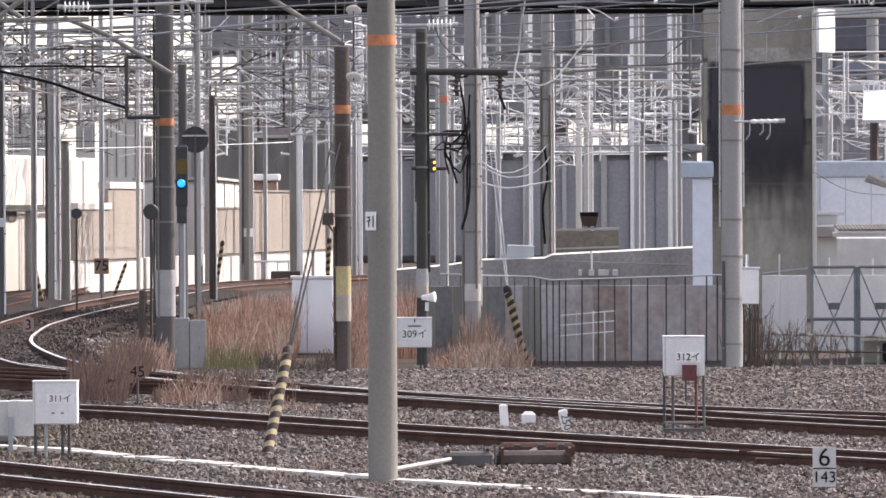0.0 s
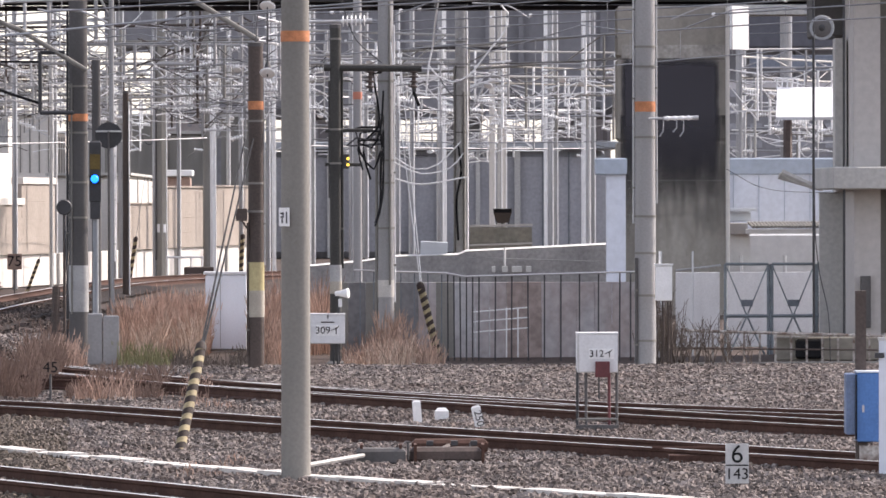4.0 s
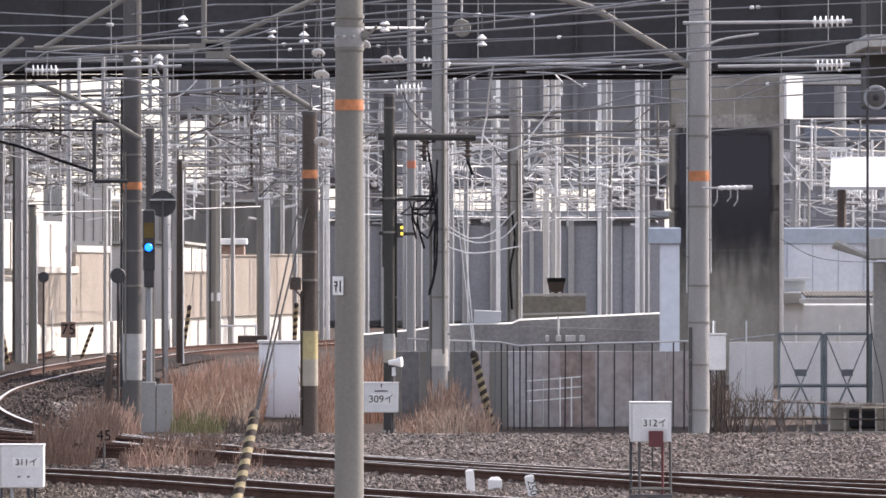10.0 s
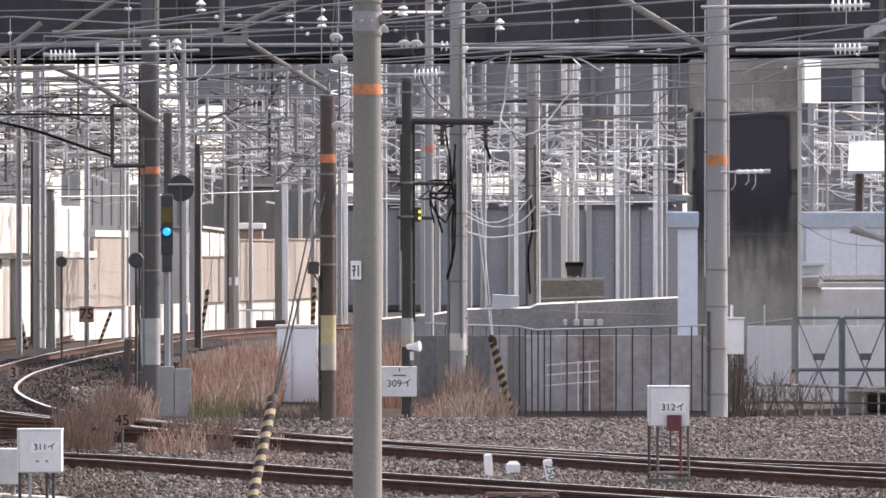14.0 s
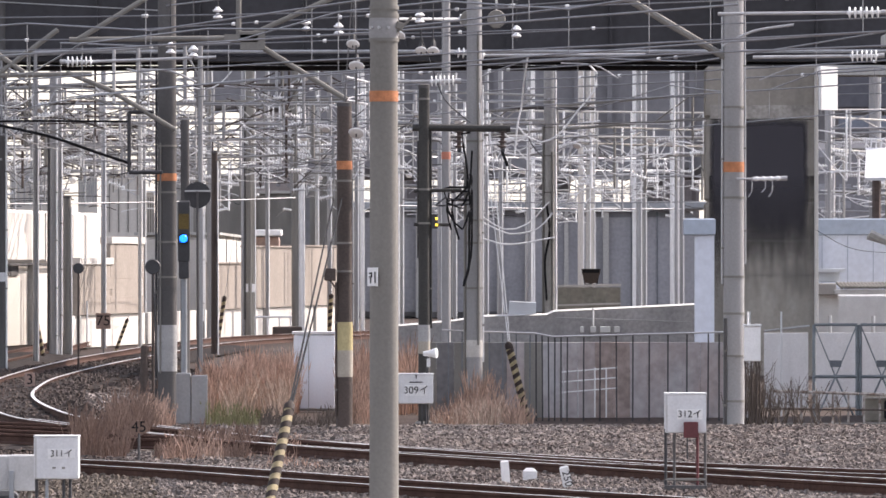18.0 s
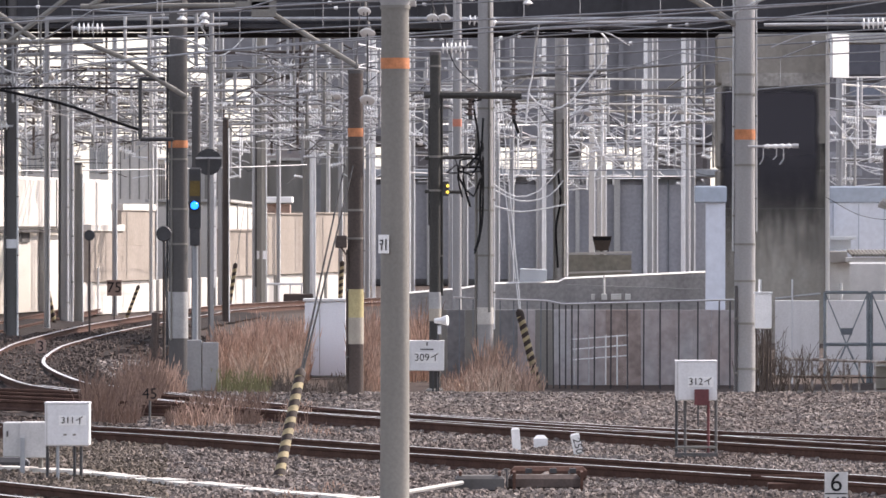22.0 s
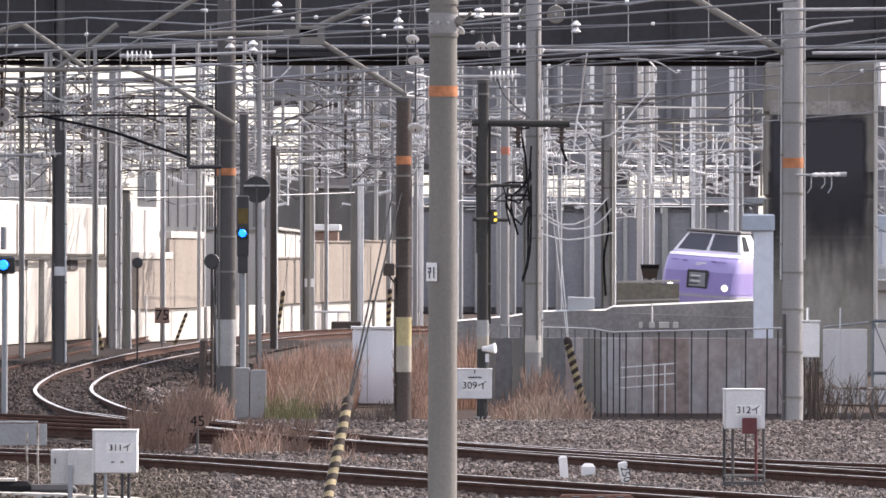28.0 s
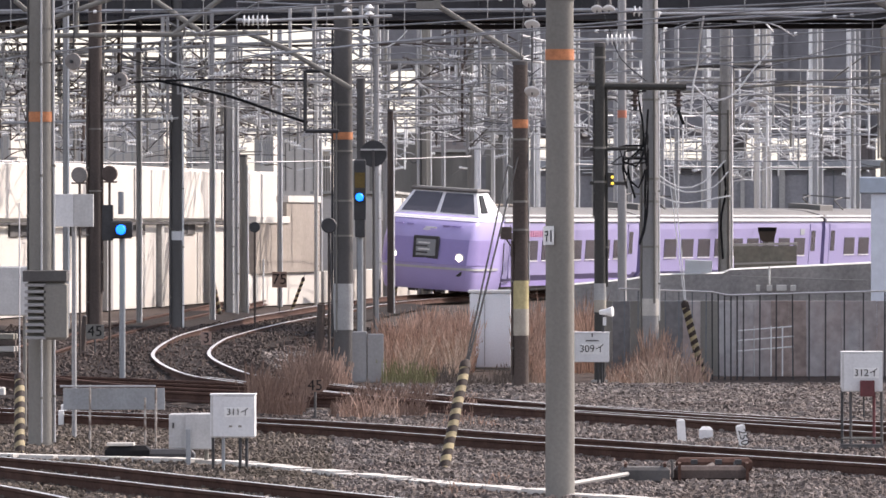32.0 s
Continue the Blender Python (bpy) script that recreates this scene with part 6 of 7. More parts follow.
def bracket(bar_a, bar_b, ins_b, label, ribs=6, r=0.028, rib=0.095):
    """A cantilever tube from bar_a to bar_b with a ribbed insulator from bar_b to ins_b."""
    ob = tagged(new("cantilever_bracket"), label, "bracket", "cantilever brackets")
    part("tube", Shape().tube([bar_a, bar_b], r, 10), "steel", ob)
    part("insulator", insulator(Shape(), bar_b, ins_b, ribs, .03, rib), "porcelain", ob, "white ribbed insulator")
    part("end_clamp", Shape().lathe(ins_b, Vector(ins_b) - Vector(bar_b), [(0, .04), (.1, .04)], 10), "steel", ob)
    return ob


BR = "galvanised cantilever tube with a white ribbed insulator"
bracket((4.036, 100, 6.523), (6.109, 100, 6.541), (6.655, 100, 6.55), BR)
bracket((4.623, 100.5, 5.841), (6.194, 100.5, 5.859), (6.651, 100.5, 5.868), BR)
bracket((3.217, 112, 6.266), (0.336, 112, 6.256), (-0.193, 112, 6.307), BR)
bracket((-4.279, 106, 6.029), (-6.379, 106, 5.952), (-6.842, 106, 5.952), BR)
bracket((-1.153, 104, 5.547), (-0.624, 104, 5.557), (-0.199, 104, 5.566), BR)
bracket((-1.388, 106, 6.674), (-0.163, 112, 6.908), (0.163, 112, 6.918), BR, 3)
bracket((-15.594, 150.9, 4.911), (-11.86, 150.9, 4.993), (-11.394, 150.9, 5.021), "dark pipe arm with a white end", 4, .04)

bk = bracket((4.463, 102.7, 3.904), (4.724, 102.7, 3.904), (5.191, 102.7, 3.913), "short white insulated bar on the mast with hanging hooks", 4, .02, .042)
for a, b in ((4.706, .3), (4.93, .22), (5.042, .3)):
    part("hook", Shape().tube(spline([(a, 102.7, 3.904), (a, 102.7, 3.904 - b * .7), (a - .06, 102.7, 3.904 - b)], .08), .01, 6), "steel", bk)


def steady_arm(pts, label, mat="steel", r=0.02):
    return single("steady_arm", Shape().tube(spline(pts, .12), r, 8), mat, label, "steady arm", "steady arms")


steady_arm([(4.109, 100, 6.005), (4.6, 100, 6.241), (5.255, 100, 6.35)], "curved pale steady arm on the mast")
steady_arm([(1.69, 112, 6.114), (2.301, 112, 6.073), (2.729, 112, 5.839)], "curved pale steady arm over the yard", "steel", .013)
steady_arm([(-5.579, 106, 5.817), (-5.049, 106, 5.788), (-4.616, 106, 5.595)], "curved pale steady arm over the yard")
steady_arm([(4.897, 104, 5.575), (5.446, 104, 5.783), (5.919, 104, 5.821)], "curved pale steady arm on the mast", "pole_light", .012)

# braced beams between the masts
def beam_frame(pts, r, label, mat="pole"):
    ob = tagged(new("mast_beam"), label, "beam", "mast beams")
    for a, b in pts:
        part("member", Shape().tube([a, b], r, 8), mat, ob)
    return ob


beam_frame([((-6.528, 102, 6.185), (-3.487, 102, 6.213)), ((-3.561, 102, 6.185), (-1.966, 102, 5.193)), ((-3.746, 102, 7.372), (-3.746, 102, 6.185)), ((-3.561, 102, 6.259), (-1.706, 102, 7.094)), ((-6.389, 102, 6.185), (-5.044, 102, 7.001))], .043, "pale steel beam with diagonal brace between masts")
single("gusset_plate", Shape().box(-3.514, 101.93, 6.166, 0.408, .03, 0.315, chamfer=.01).box(-3.709, 101.93, 6.203, 0.556, .03, 0.13), "pole", "grey steel gusset plate joining the beams", "plate", "gusset plates", smooth=False)
beam_frame([((2.725, 103, 6.857), (4.363, 103, 5.874)), ((1.086, 103, 7.419), (2.725, 103, 6.857))], .06, "grey diagonal brace of the mast")
beam_frame([((-6.167, 107, 5.507), (-5.019, 107, 4.807)), ((-6.9, 107, 5.8), (-6.167, 107, 5.507))], .042, "grey diagonal brace of the dark mast")
beam_frame([((-5.817, 107, 5.118), (-5.817, 107, 4.077)), ((-5.817, 107, 4.077), (-5.243, 107, 4.077)), ((-5.817, 107, 5.118), (-5.389, 107, 5.118))], .035, "black bracket frame on the dark mast", "dark")
beam_frame([((-12.48, 120, 6.106), (-7.244, 120, 6.161)), ((-12.153, 120, 6.194), (-9.753, 120, 7.023)), ((-9.753, 120, 7.023), (-8.553, 120, 6.194)), ((-9.098, 120, 6.128), (-7.898, 120, 7.023)), ((-11.389, 120, 6.128), (-12.153, 120, 6.805)), ((-10.953, 120, 7.241), (-10.953, 120, 6.172))], .05, "pale lattice beam under the girder")
beam_frame([((-0.93, 106, 4.824), (0.74, 106, 4.808))], .06, "dark wooden crossarm on the tarred pole", "tarred_pole")
beam_frame([((-0.906, 106, 3.745), (-0.087, 106, 3.764)), ((-0.906, 106, 3.176), (-0.308, 106, 3.167))], .03, "short dark crossarm on the tarred pole", "tarred_pole")
beam_frame([((1.008, 168, 6.704), (3.452, 168, 6.674))], .05, "dark crossarm on the pale mast", "pole_dark")

single("junction_box", Shape().box(-2.244, 101.8, 2.328, 0.185, .16, 0.203).tube([(-2.244, 101.8, 2.236), (-2.143, 101.9, 2.088), (-2.114, 101.95, 1.53)], .014), "pole_brown", "rusty brown junction box clamped to the mast", "box", "junction boxes", smooth=False)

# hanging disc insulators
def disc_string(x, y, vs, label, r=0.13, top=7.0):
    ob = tagged(new("disc_insulator"), label, "insulator", "disc insulators")
    for z in vs:
        if r < .1:
            part("disc", Shape().lathe((x, y, z - .05), (0, 0, 1), [(0, r * .3), (.015, r * .95), (.03, r), (.06, r * .6), (.09, r * .3)], 14), "porcelain", ob)
            continue
        shell = part("disc", Shape().lathe((x, y, z - .06), (0.1, .62, .78), [(0, r * .35), (.012, r * .9), (.03, r), (.055, r * .8), (.085, r * .4), (.1, r * .3)], 20), "porcelain", ob)
        part("cap", Shape().lathe((x, y + .04, z), (0.05, .4, .9), [(0, r * .36), (.07, r * .42), (.16, r * .22)], 12), "dark", shell)
    part("hanger", Shape().tube([(x, y, max(max(vs) + .3, top)), (x, y, min(vs) - .1)], .012), "dark", ob)
    return ob


disc_string(-1.8, 101, (5.754, 4.671), "white disc insulators on a dark hanger")
disc_string(-1.855, 101, (6.113,), "white disc insulator on a dark hanger", .11)
for x, v in ((-1.144, 6.37), (-0.766, 6.105), (-0.567, 6.105)):
    disc_string(x, 104, (v,), "white disc insulator on a dark hanger", .105)
for x, v in ((-2.678, 6.427), (-2.135, 6.37), (0.825, 6.32), (-0.787, 6.558), (-4.935, 6.048), (-4.557, 5.991), (-4.151, 6.634)):
    disc_string(x, 103.5, (v, v + .11), "small pale disc insulators under the wire", .085)
single("span_wire", Shape().tube([(-5.213, 107.8, 6.98), (-3.613, 103.5, 6.97), (4.42, 103.1, 6.97)], .014, 5), "wire", "steel span wire between two masts", "wire", "span wires")
single("span_wire", Shape().tube([(-5.213, 108, 6.9), (-9.26 + .05, 110.3, 7.2), (-9.191 + .05, 100.3, 7.0), (-7.185, 74, 7.2)], .012, 5), "wire", "steel span wire between two masts", "wire", "span wires")
single("span_wire", Shape().tube([(-2.012, 102, 5.1), (-1.855, 101, 6.98), (-0.785, 60, 7.4)], .012, 5), "wire", "steel span wire between two masts", "wire", "span wires")
for x in (0.039, 0.511):
    bl = thing("balance_wheel", x, 108, 0, "grey round tension pulley on the mast", "pulley", "pulleys")
    part("wheel", Shape().lathe((0, -.05, 6.752), (0, 1, 0), [(0, .05), (.01, .15), (.05, .16), (.09, .15), (.1, .05)], 24), "pole", bl)
    part("axle", Shape().lathe((0, -.08, 6.752), (0, 1, 0), [(0, .025), (.16, .025)], 10), "steel", bl)
    part("stay", Shape().tube([(0, .02, 6.752), (0, .02, 7.557)], .02), "steel", bl)


# contact and carrying wires above the tracks
def catenary(line, z, y0, y1, label, dx=0.0):
    pts = [p for p in spline(line, 4.0) if y0 < p.y < y1]
    if len(pts) < 3:
        return
    ob = tagged(new("contact_line"), label, "overhead wire", "overhead wires")
    part("contact_wire", Shape().tube([p + Vector((dx, 0, z)) for p in pts], .012, 5), "wire", ob)
    up = [p + Vector((dx, 0, z + .55 + .35 * math.cos(i * .9) ** 2)) for i, p in enumerate(pts)]
    part("carrying_wire", Shape().tube(up, .014, 5), "wire", ob)
    for i, p in enumerate(pts):
        part("dropper", Shape().tube([p + Vector((dx, 0, z)), up[i]], .006, 4), "wire", ob)


def overhead(ln, z):
    catenary(ln, z, 62, 250, "copper contact wire and carrying wire with droppers")


overhead(TRAIN_LINE, 5.15)
overhead([(-20, 112, 0), (-11, 95, 0), (-6.4, 80.9, 0), (-1.3, 72.4, 0), (5, 60, 0), (12, 48, 0)], 5.2)
overhead([(-6.6, 101, 0), (-1.8, 87.0, 0), (4.6, 72.2, 0), (11, 62, 0)], 5.2)
overhead([(-40, 190, 0), (-15.5, 141, 0), (-11.2, 105, 0), (-4.4, 86.5, 0), (6, 70, 0)], 5.2)
overhead([(-60, 215, 0), (-20, 150, 0), (-14.5, 108, 0), (-10, 85, 0)], 5.2)
overhead([(-30, 240, 0), (-14, 170, 0), (2, 112, 0), (14, 84, 0)], 5.4)
overhead([(-20, 250, 0), (-4, 170, 0), (9, 108, 0), (18, 84, 0)], 5.3)

# cross wires
rng = random.Random(11)
def cross_wire(u0, v0, d0, u1, v1, d1, r):
    a = ((u0 - 784) * d0 / 11000, d0, 2.55 - (v0 - 450) * d0 / 11000)
    b = ((u1 - 784) * d1 / 11000, d1, 2.55 - (v1 - 450) * d1 / 11000)
    run = sag(a, b, rng.uniform(.02, .12), 14)
    ob = tagged(new("span_wire"), "thin steel span wire across the yard with small white clamps", "wire", "span wires")
    part("strand", Shape().tube(run, r, 5), "wire", ob)
    for _ in range(7 if d0 < 130 else 4):
        k = rng.randrange(len(run) - 1)
        p = Vector(run[k]).lerp(Vector(run[k + 1]), rng.random())
        part("clamp", Shape().lathe(p - Vector((.035, 0, 0)), (1, 0, 0), [(0, .012), (.01, .027), (.06, .03), (.07, .012)], 8), rng.choice(("porcelain", "steel", "porcelain")), ob)


cross_wire(-400, 175, 150, 1700, 150, 150, .014)
cross_wire(-400, 192, 170, 1000, 200, 170, .016)
cross_wire(600, 206, 160, 1230, 199, 160, .02)
cross_wire(-400, 238, 180, 560, 246, 180, .018)
cross_wire(0, 268, 190, 900, 290, 190, .016)
cross_wire(-400, 152, 140, 800, 128, 140, .012)
cross_wire(400, 150, 120, 1700, 85, 105, .014)
cross_wire(500, 160, 118, 1700, 100, 104, .014)
cross_wire(-300, 60, 110, 1700, 12, 100, .012)
cross_wire(-300, 20, 100, 1700, -30, 96, .012)
cross_wire(-400, 84, 112, 1000, 40, 106, .012)
cross_wire(200, 40, 104, 1400, -40, 98, .012)
cross_wire(640, 118, 110, 1260, 78, 104, .013)
cross_wire(-400, 345, 170, 480, 338, 200, .02)
cross_wire(900, 240, 200, 1700, 232, 200, .016)
cross_wire(660, 262, 210, 1200, 258, 210, .016)
cross_wire(620, 338, 230, 1190, 345, 230, .02)
cross_wire(660, 352, 230, 1164, 358, 270, .03)


# far portals with arms, insulators and droppers
LINE = spline(TRAIN_LINE, 1.5)
STANDS = (-400, -297, -187, -42, 20, 55, 140, 205, 253, 312, 400, 480, 567, 637, 708, 747, 797, 893, 930, 998, 1088, 1155, 1256, 1425, 1505, 1700)


def stand(x, y):
    """The place at distance y in line with the nearest row of masts, clear of the running line."""
    free = []
    for u in STANDS:
        q = (u - 784) * y / 11000
        if min((q - p.x) ** 2 + (y - p.y) ** 2 for p in LINE) > 7.5 and not (y < 256 and u in (893, 998, 1088, 1155)) and not (y < 212 and u in (400, 480)):
            free.append(q)
    return min(free, key=lambda q: abs(q - x))


def portal(x0, x1, y, z, label, seed, mat="pole_light", k=1.0, dim=False):
    rg = random.Random(seed)
    tones = ("pole", "pole_mid", "pole_brown", "steel", "steel") if dim else ("white", "white", "steel")
    skew = rg.uniform(-14, 14)
    x0, x1 = stand(x0, y - skew / 2), stand(x1, y + skew / 2)
    ob = tagged(new("catenary_portal"), label, "portal", "catenary portals")
    h = rg.uniform(.5, .8)

    def at(x):
        return y + skew * ((x - x0) / (x1 - x0) - .5)

    tilt, base_z = rg.uniform(-.3, .3), z

    def lev(x):
        return base_z + tilt * ((x - x0) / (x1 - x0) - .5)

    for up in (0, h):
        part("chord", Shape().tube([(x0, at(x0), lev(x0) + up), (x1, at(x1), lev(x1) + up)], .04 * k, 6), mat, ob)
    legs = "pole_mid" if dim else mat
    for xx in (x0, x1):
        part("leg", Shape().tube([(xx, at(xx), GROUND), (xx, at(xx), lev(xx) + h)], .06, 8), legs, ob)
    x = x0
    up = 0
    while x < x1 - .4:
        b = min(x1, x + rg.uniform(.6, 1.7))
        if rg.random() < .6:
            part("lacing", Shape().tube([(x, at(x), lev(x) + h * up), (b, at(b), lev(b) + h * (1 - up))], .022 * k, 5), mat, ob)
        x, up = b, 1 - up
    for i in range(max(3, int((x1 - x0) / (.85 if dim else 1.05)))):
        x = rg.uniform(x0, x1)
        z = lev(x)
        dz = rg.uniform(.4, 1.7)
        yy = at(x) - rg.uniform(.05, .5)
        tone = rg.choice(tones + (mat, mat))
        part("drop_post", Shape().tube([(x, yy, z + h), (x, yy, z - dz)], rg.uniform(.025, .045) * k, 6), tone, ob)
        sg = rg.choice((-1, 1))
        arm = sg * rg.uniform(.5, 2.0)
        za = z - dz * rg.uniform(.1, .5)
        zb = za + rg.uniform(-.1, .5)
        part("arm", Shape().tube([(x, yy, za), (x + arm, yy - .05, zb)], .024, 6), rg.choice(tones), ob)
        if rg.random() < .75:
            part("arm", Shape().tube([(x, yy, z - dz), (x + arm * rg.uniform(.7, 1), yy - .05, zb)], .02, 6), rg.choice(tones), ob)
        zi = z - dz * rg.uniform(.4, 1)
        part("insulator", insulator(Shape(), (x + .05 * sg, yy - .02, zi), (x + .45 * sg, yy - .04, zi + rg.uniform(-.1, .1)), 5, .03, rg.uniform(.06, .085)), "porcelain", ob)
        if rg.random() < .6:
            part("steady", Shape().tube(sag((x + arm, yy - .05, z - dz - rg.uniform(0, .3)), (x + arm * .1, yy, z - dz), -rg.uniform(.05, .2), 5), .018, 5), rg.choice(tones), ob)
        if rg.random() < .55:
            w = rg.uniform(.6, 1.8) * -sg
            part("jumper", Shape().tube(sag((x, yy, za), (x + w, yy - .1, za + rg.uniform(-.3, .4)), rg.uniform(.1, .5), 7), .016, 5), rg.choice(("cable_white", "dark", "dark") if dim else ("cable_white", "cable_white", "dark")), ob)
        if rg.random() < .4:
            part("disc", Shape().lathe((x + arm, yy - .1, zb - .12), (.2, .6, .8), [(0, .05), (.02, .12), (.05, .13), (.1, .05)], 10), "porcelain", ob)
        if rg.random() < .35:
            w = rg.uniform(.8, 2.6)
            zz = z - rg.uniform(.1, dz)
            part("cross_pipe", Shape().tube([(x - w * .5, yy, zz), (x + w * .5, yy, zz + rg.uniform(-.08, .08))], .022, 6), rg.choice(tones + ("pole_dark",)), ob)
    return ob


PL = "steel lattice portal with arms and white insulators"
def far_portal(i, u0, u1, y, v):
    portal((u0 - 784) * y / 11000, (u1 - 784) * y / 11000, y, 2.55 - (v - 450) * y / 11000, PL, 40 + i, k=1.0 if 5 < i < 19 or 22 < i < 28 or i > 30 else 1.15, mat=("pole_light", "concrete_pale", "pole")[i % 3] if 5 < i < 19 or 22 < i < 28 or i > 30 else ("pole", "pole_mid", "pole_brown")[i % 3], dim=not (5 < i < 19 or 22 < i < 28 or i > 30))


far_portal(0, -400, 250, 165, 158)
far_portal(1, -380, 330, 185, 205)
far_portal(2, -400, 240, 205, 232)
far_portal(3, -400, 420, 226, 262)
far_portal(4, -300, 560, 245, 290)
far_portal(5, 20, 560, 262, 232)
far_portal(6, 280, 620, 172, 172)
far_portal(7, 300, 700, 196, 205)
far_portal(8, 380, 760, 215, 240)
far_portal(9, 560, 950, 185, 206)
far_portal(10, 600, 1000, 210, 232)
far_portal(11, 640, 1180, 235, 262)
far_portal(12, 700, 1190, 258, 290)
far_portal(13, 760, 1200, 192, 230)
far_portal(14, 980, 1210, 205, 245)
far_portal(15, 1010, 1215, 240, 300)
far_portal(16, 1400, 1700, 205, 240)
far_portal(17, 1400, 1700, 232, 285)
far_portal(18, 1400, 1700, 190, 215)
far_portal(19, -400, 120, 150, 145)
far_portal(20, -400, 200, 175, 180)
far_portal(21, -380, 200, 215, 218)
far_portal(22, -400, 260, 195, 250)
far_portal(23, 560, 900, 270, 318)
far_portal(24, 700, 1150, 285, 330)
far_portal(25, 900, 1200, 275, 322)
far_portal(26, 200, 480, 250, 300)
far_portal(27, 250, 560, 235, 215)
far_portal(28, -400, 250, 158, 122)
far_portal(29, -400, 300, 222, 190)
far_portal(30, -380, 120, 240, 272)
far_portal(31, 620, 1000, 172, 196)
far_portal(32, 780, 1160, 176, 212)
far_portal(33, 1400, 1700, 193, 258)
far_portal(34, 1400, 1700, 197, 300)
far_portal(35, 1400, 1700, 205, 335)
far_portal(36, 1410, 1700, 215, 365)

for i, (u0, u1, y, v) in enumerate(((-400, 420, 203, 172), (55, 480, 198, 268), (140, 567, 178, 140))):
    portal((u0 - 784) * y / 11000, (u1 - 784) * y / 11000, y, 2.55 - (v - 450) * y / 11000, "dull steel lattice portal with arms and insulators", 90 + i, k=1.1, mat=("pole", "pole_mid", "pole_brown")[i % 3], dim=True)

# feeder cables
def feeder(pts, mat, r):
    single("feeder_cable", Shape().tube(spline(pts, .15), r * .75, 7), mat, "hanging feeder cable between the masts" if mat != "cable_white" else "white hanging feeder cable loop", "cable", "feeder cables")


feeder([(0.863, 113, 4.45), (0.925, 113, 5.067), (0.986, 113, 5.324), (1.03, 112.5, 5.78), (1.1, 112, 6.25)], "cable_white", .022)
feeder([(0.904, 113, 5.015), (1.089, 113, 4.81), (1.346, 113, 4.707), (1.654, 113, 4.831), (1.89, 113, 5.118), (2.065, 113, 5.344), (2.301, 113, 5.632), (2.363, 113, 5.961), (2.219, 113, 6.125)], "cable_white", .022)
feeder([(0.273, 107.48, 3.312), (0.645, 107.48, 3.097), (1.035, 107.48, 3.186), (1.426, 107.48, 3.576)], "cable_white", .016)
feeder([(0.273, 107.48, 3.215), (0.743, 107.48, 3.019), (1.231, 107.48, 3.116), (1.475, 107.48, 3.38)], "cable_white", .016)
feeder([(0.273, 107.48, 2.941), (0.743, 107.48, 2.834), (1.525, 107.48, 2.961)], "cable_white", .018)
feeder([(0.05, 107.5, 4.776), (-0.088, 107.34, 4.746), (-0.019, 107.34, 4.307), (0.0, 107.34, 3.819), (-0.254, 107.34, 3.574), (-0.215, 107.34, 3.184), (-0.137, 107.34, 2.92)], "black", .026)
feeder([(0.05, 107.5, 3.946), (0.019, 107.34, 3.916), (0.058, 107.34, 3.526), (0.039, 107.34, 3.038), (0.03, 107.34, 2.453), (-0.058, 107.34, 2.16)], "black", .03)
feeder([(0.05, 107.5, 3.751), (-0.312, 107.34, 3.721), (-0.351, 107.34, 3.428), (-0.273, 107.34, 3.086)], "black", .022)
feeder([(0.617, 106, 4.766), (0.597, 106, 4.429), (0.694, 106, 4.169)], "black", .035)
for x in (-0.13, 0.61):
    pin = tagged(new("pin_insulator"), "brown ribbed insulator hanging from the crossarm", "insulator", "pin insulators")
    part("body", insulator(Shape(), (x, 106, 4.79), (x - .01, 106, 4.46), 4, .035, .075), "disc_brown", pin)
    part("clamp", Shape().box(x, 106, 4.44, .07, .07, .06), "dark", pin, smooth=False)
feeder([(0.05, 107.5, 3.827), (-0.409, 107.16, 3.797), (-0.332, 107.16, 3.544), (-0.117, 107.16, 3.466), (0.039, 107.16, 3.797), (0.088, 107.16, 4.45)], "black", .024)
feeder([(0.05, 107.5, 3.602), (-0.351, 107.16, 3.572), (-0.214, 107.16, 3.212), (-0.078, 107.16, 3.096), (0.039, 107.16, 3.408)], "black", .026)
feeder([(0.05, 107.5, 3.535), (-0.546, 107.16, 3.505), (-0.38, 107.16, 3.641), (-0.175, 107.16, 3.602), (-0.039, 107.16, 3.719)], "dark", .02)
feeder([(0.05, 107.5, 4.042), (0.078, 107.25, 4.012), (0.088, 107.25, 3.233), (0.069, 107.25, 2.647), (0.019, 107.25, 2.355), (-0.058, 107.16, 2.121)], "black", .026)
feeder([(2.151, 167.8, 4.075), (2.227, 167.8, 3.313), (2.105, 167.8, 2.55), (2.151, 167.8, 1.482)], "black", .04)
feeder([(-8.78, 107, 4.93), (-7.6, 107, 4.965), (-5.827, 107, 4.953)], "black", .026)
feeder([(-8.404, 107, 4.962), (-7.237, 107, 4.709), (-6.362, 107, 4.418), (-5.778, 107, 4.223)], "black", .035)
feeder([(-0.86, 104, 6.71), (-0.747, 104, 6.237), (-0.586, 104, 5.812), (-0.369, 104, 5.245), (0.057, 104, 4.866)], "dark", .014)
feeder([(5.824, 104, 3.07), (6.58, 105, 2.739), (7.937, 107.02, 2.667)], "black", .006)
feeder([(7.439, 106, 7.079), (7.439, 106, 2.743), (7.497, 106, 1.49), (7.671, 106, 0.623), (7.709, 106, -0.206)], "dark", .012)
feeder([(-5.257, 104, 2.361), (-5.219, 104, 1.51), (-5.181, 104, 0.659)], "dark", .02)
feeder([(-5.389, 104, 1.132), (-5.446, 104, -0.211)], "pole_brown", .09)


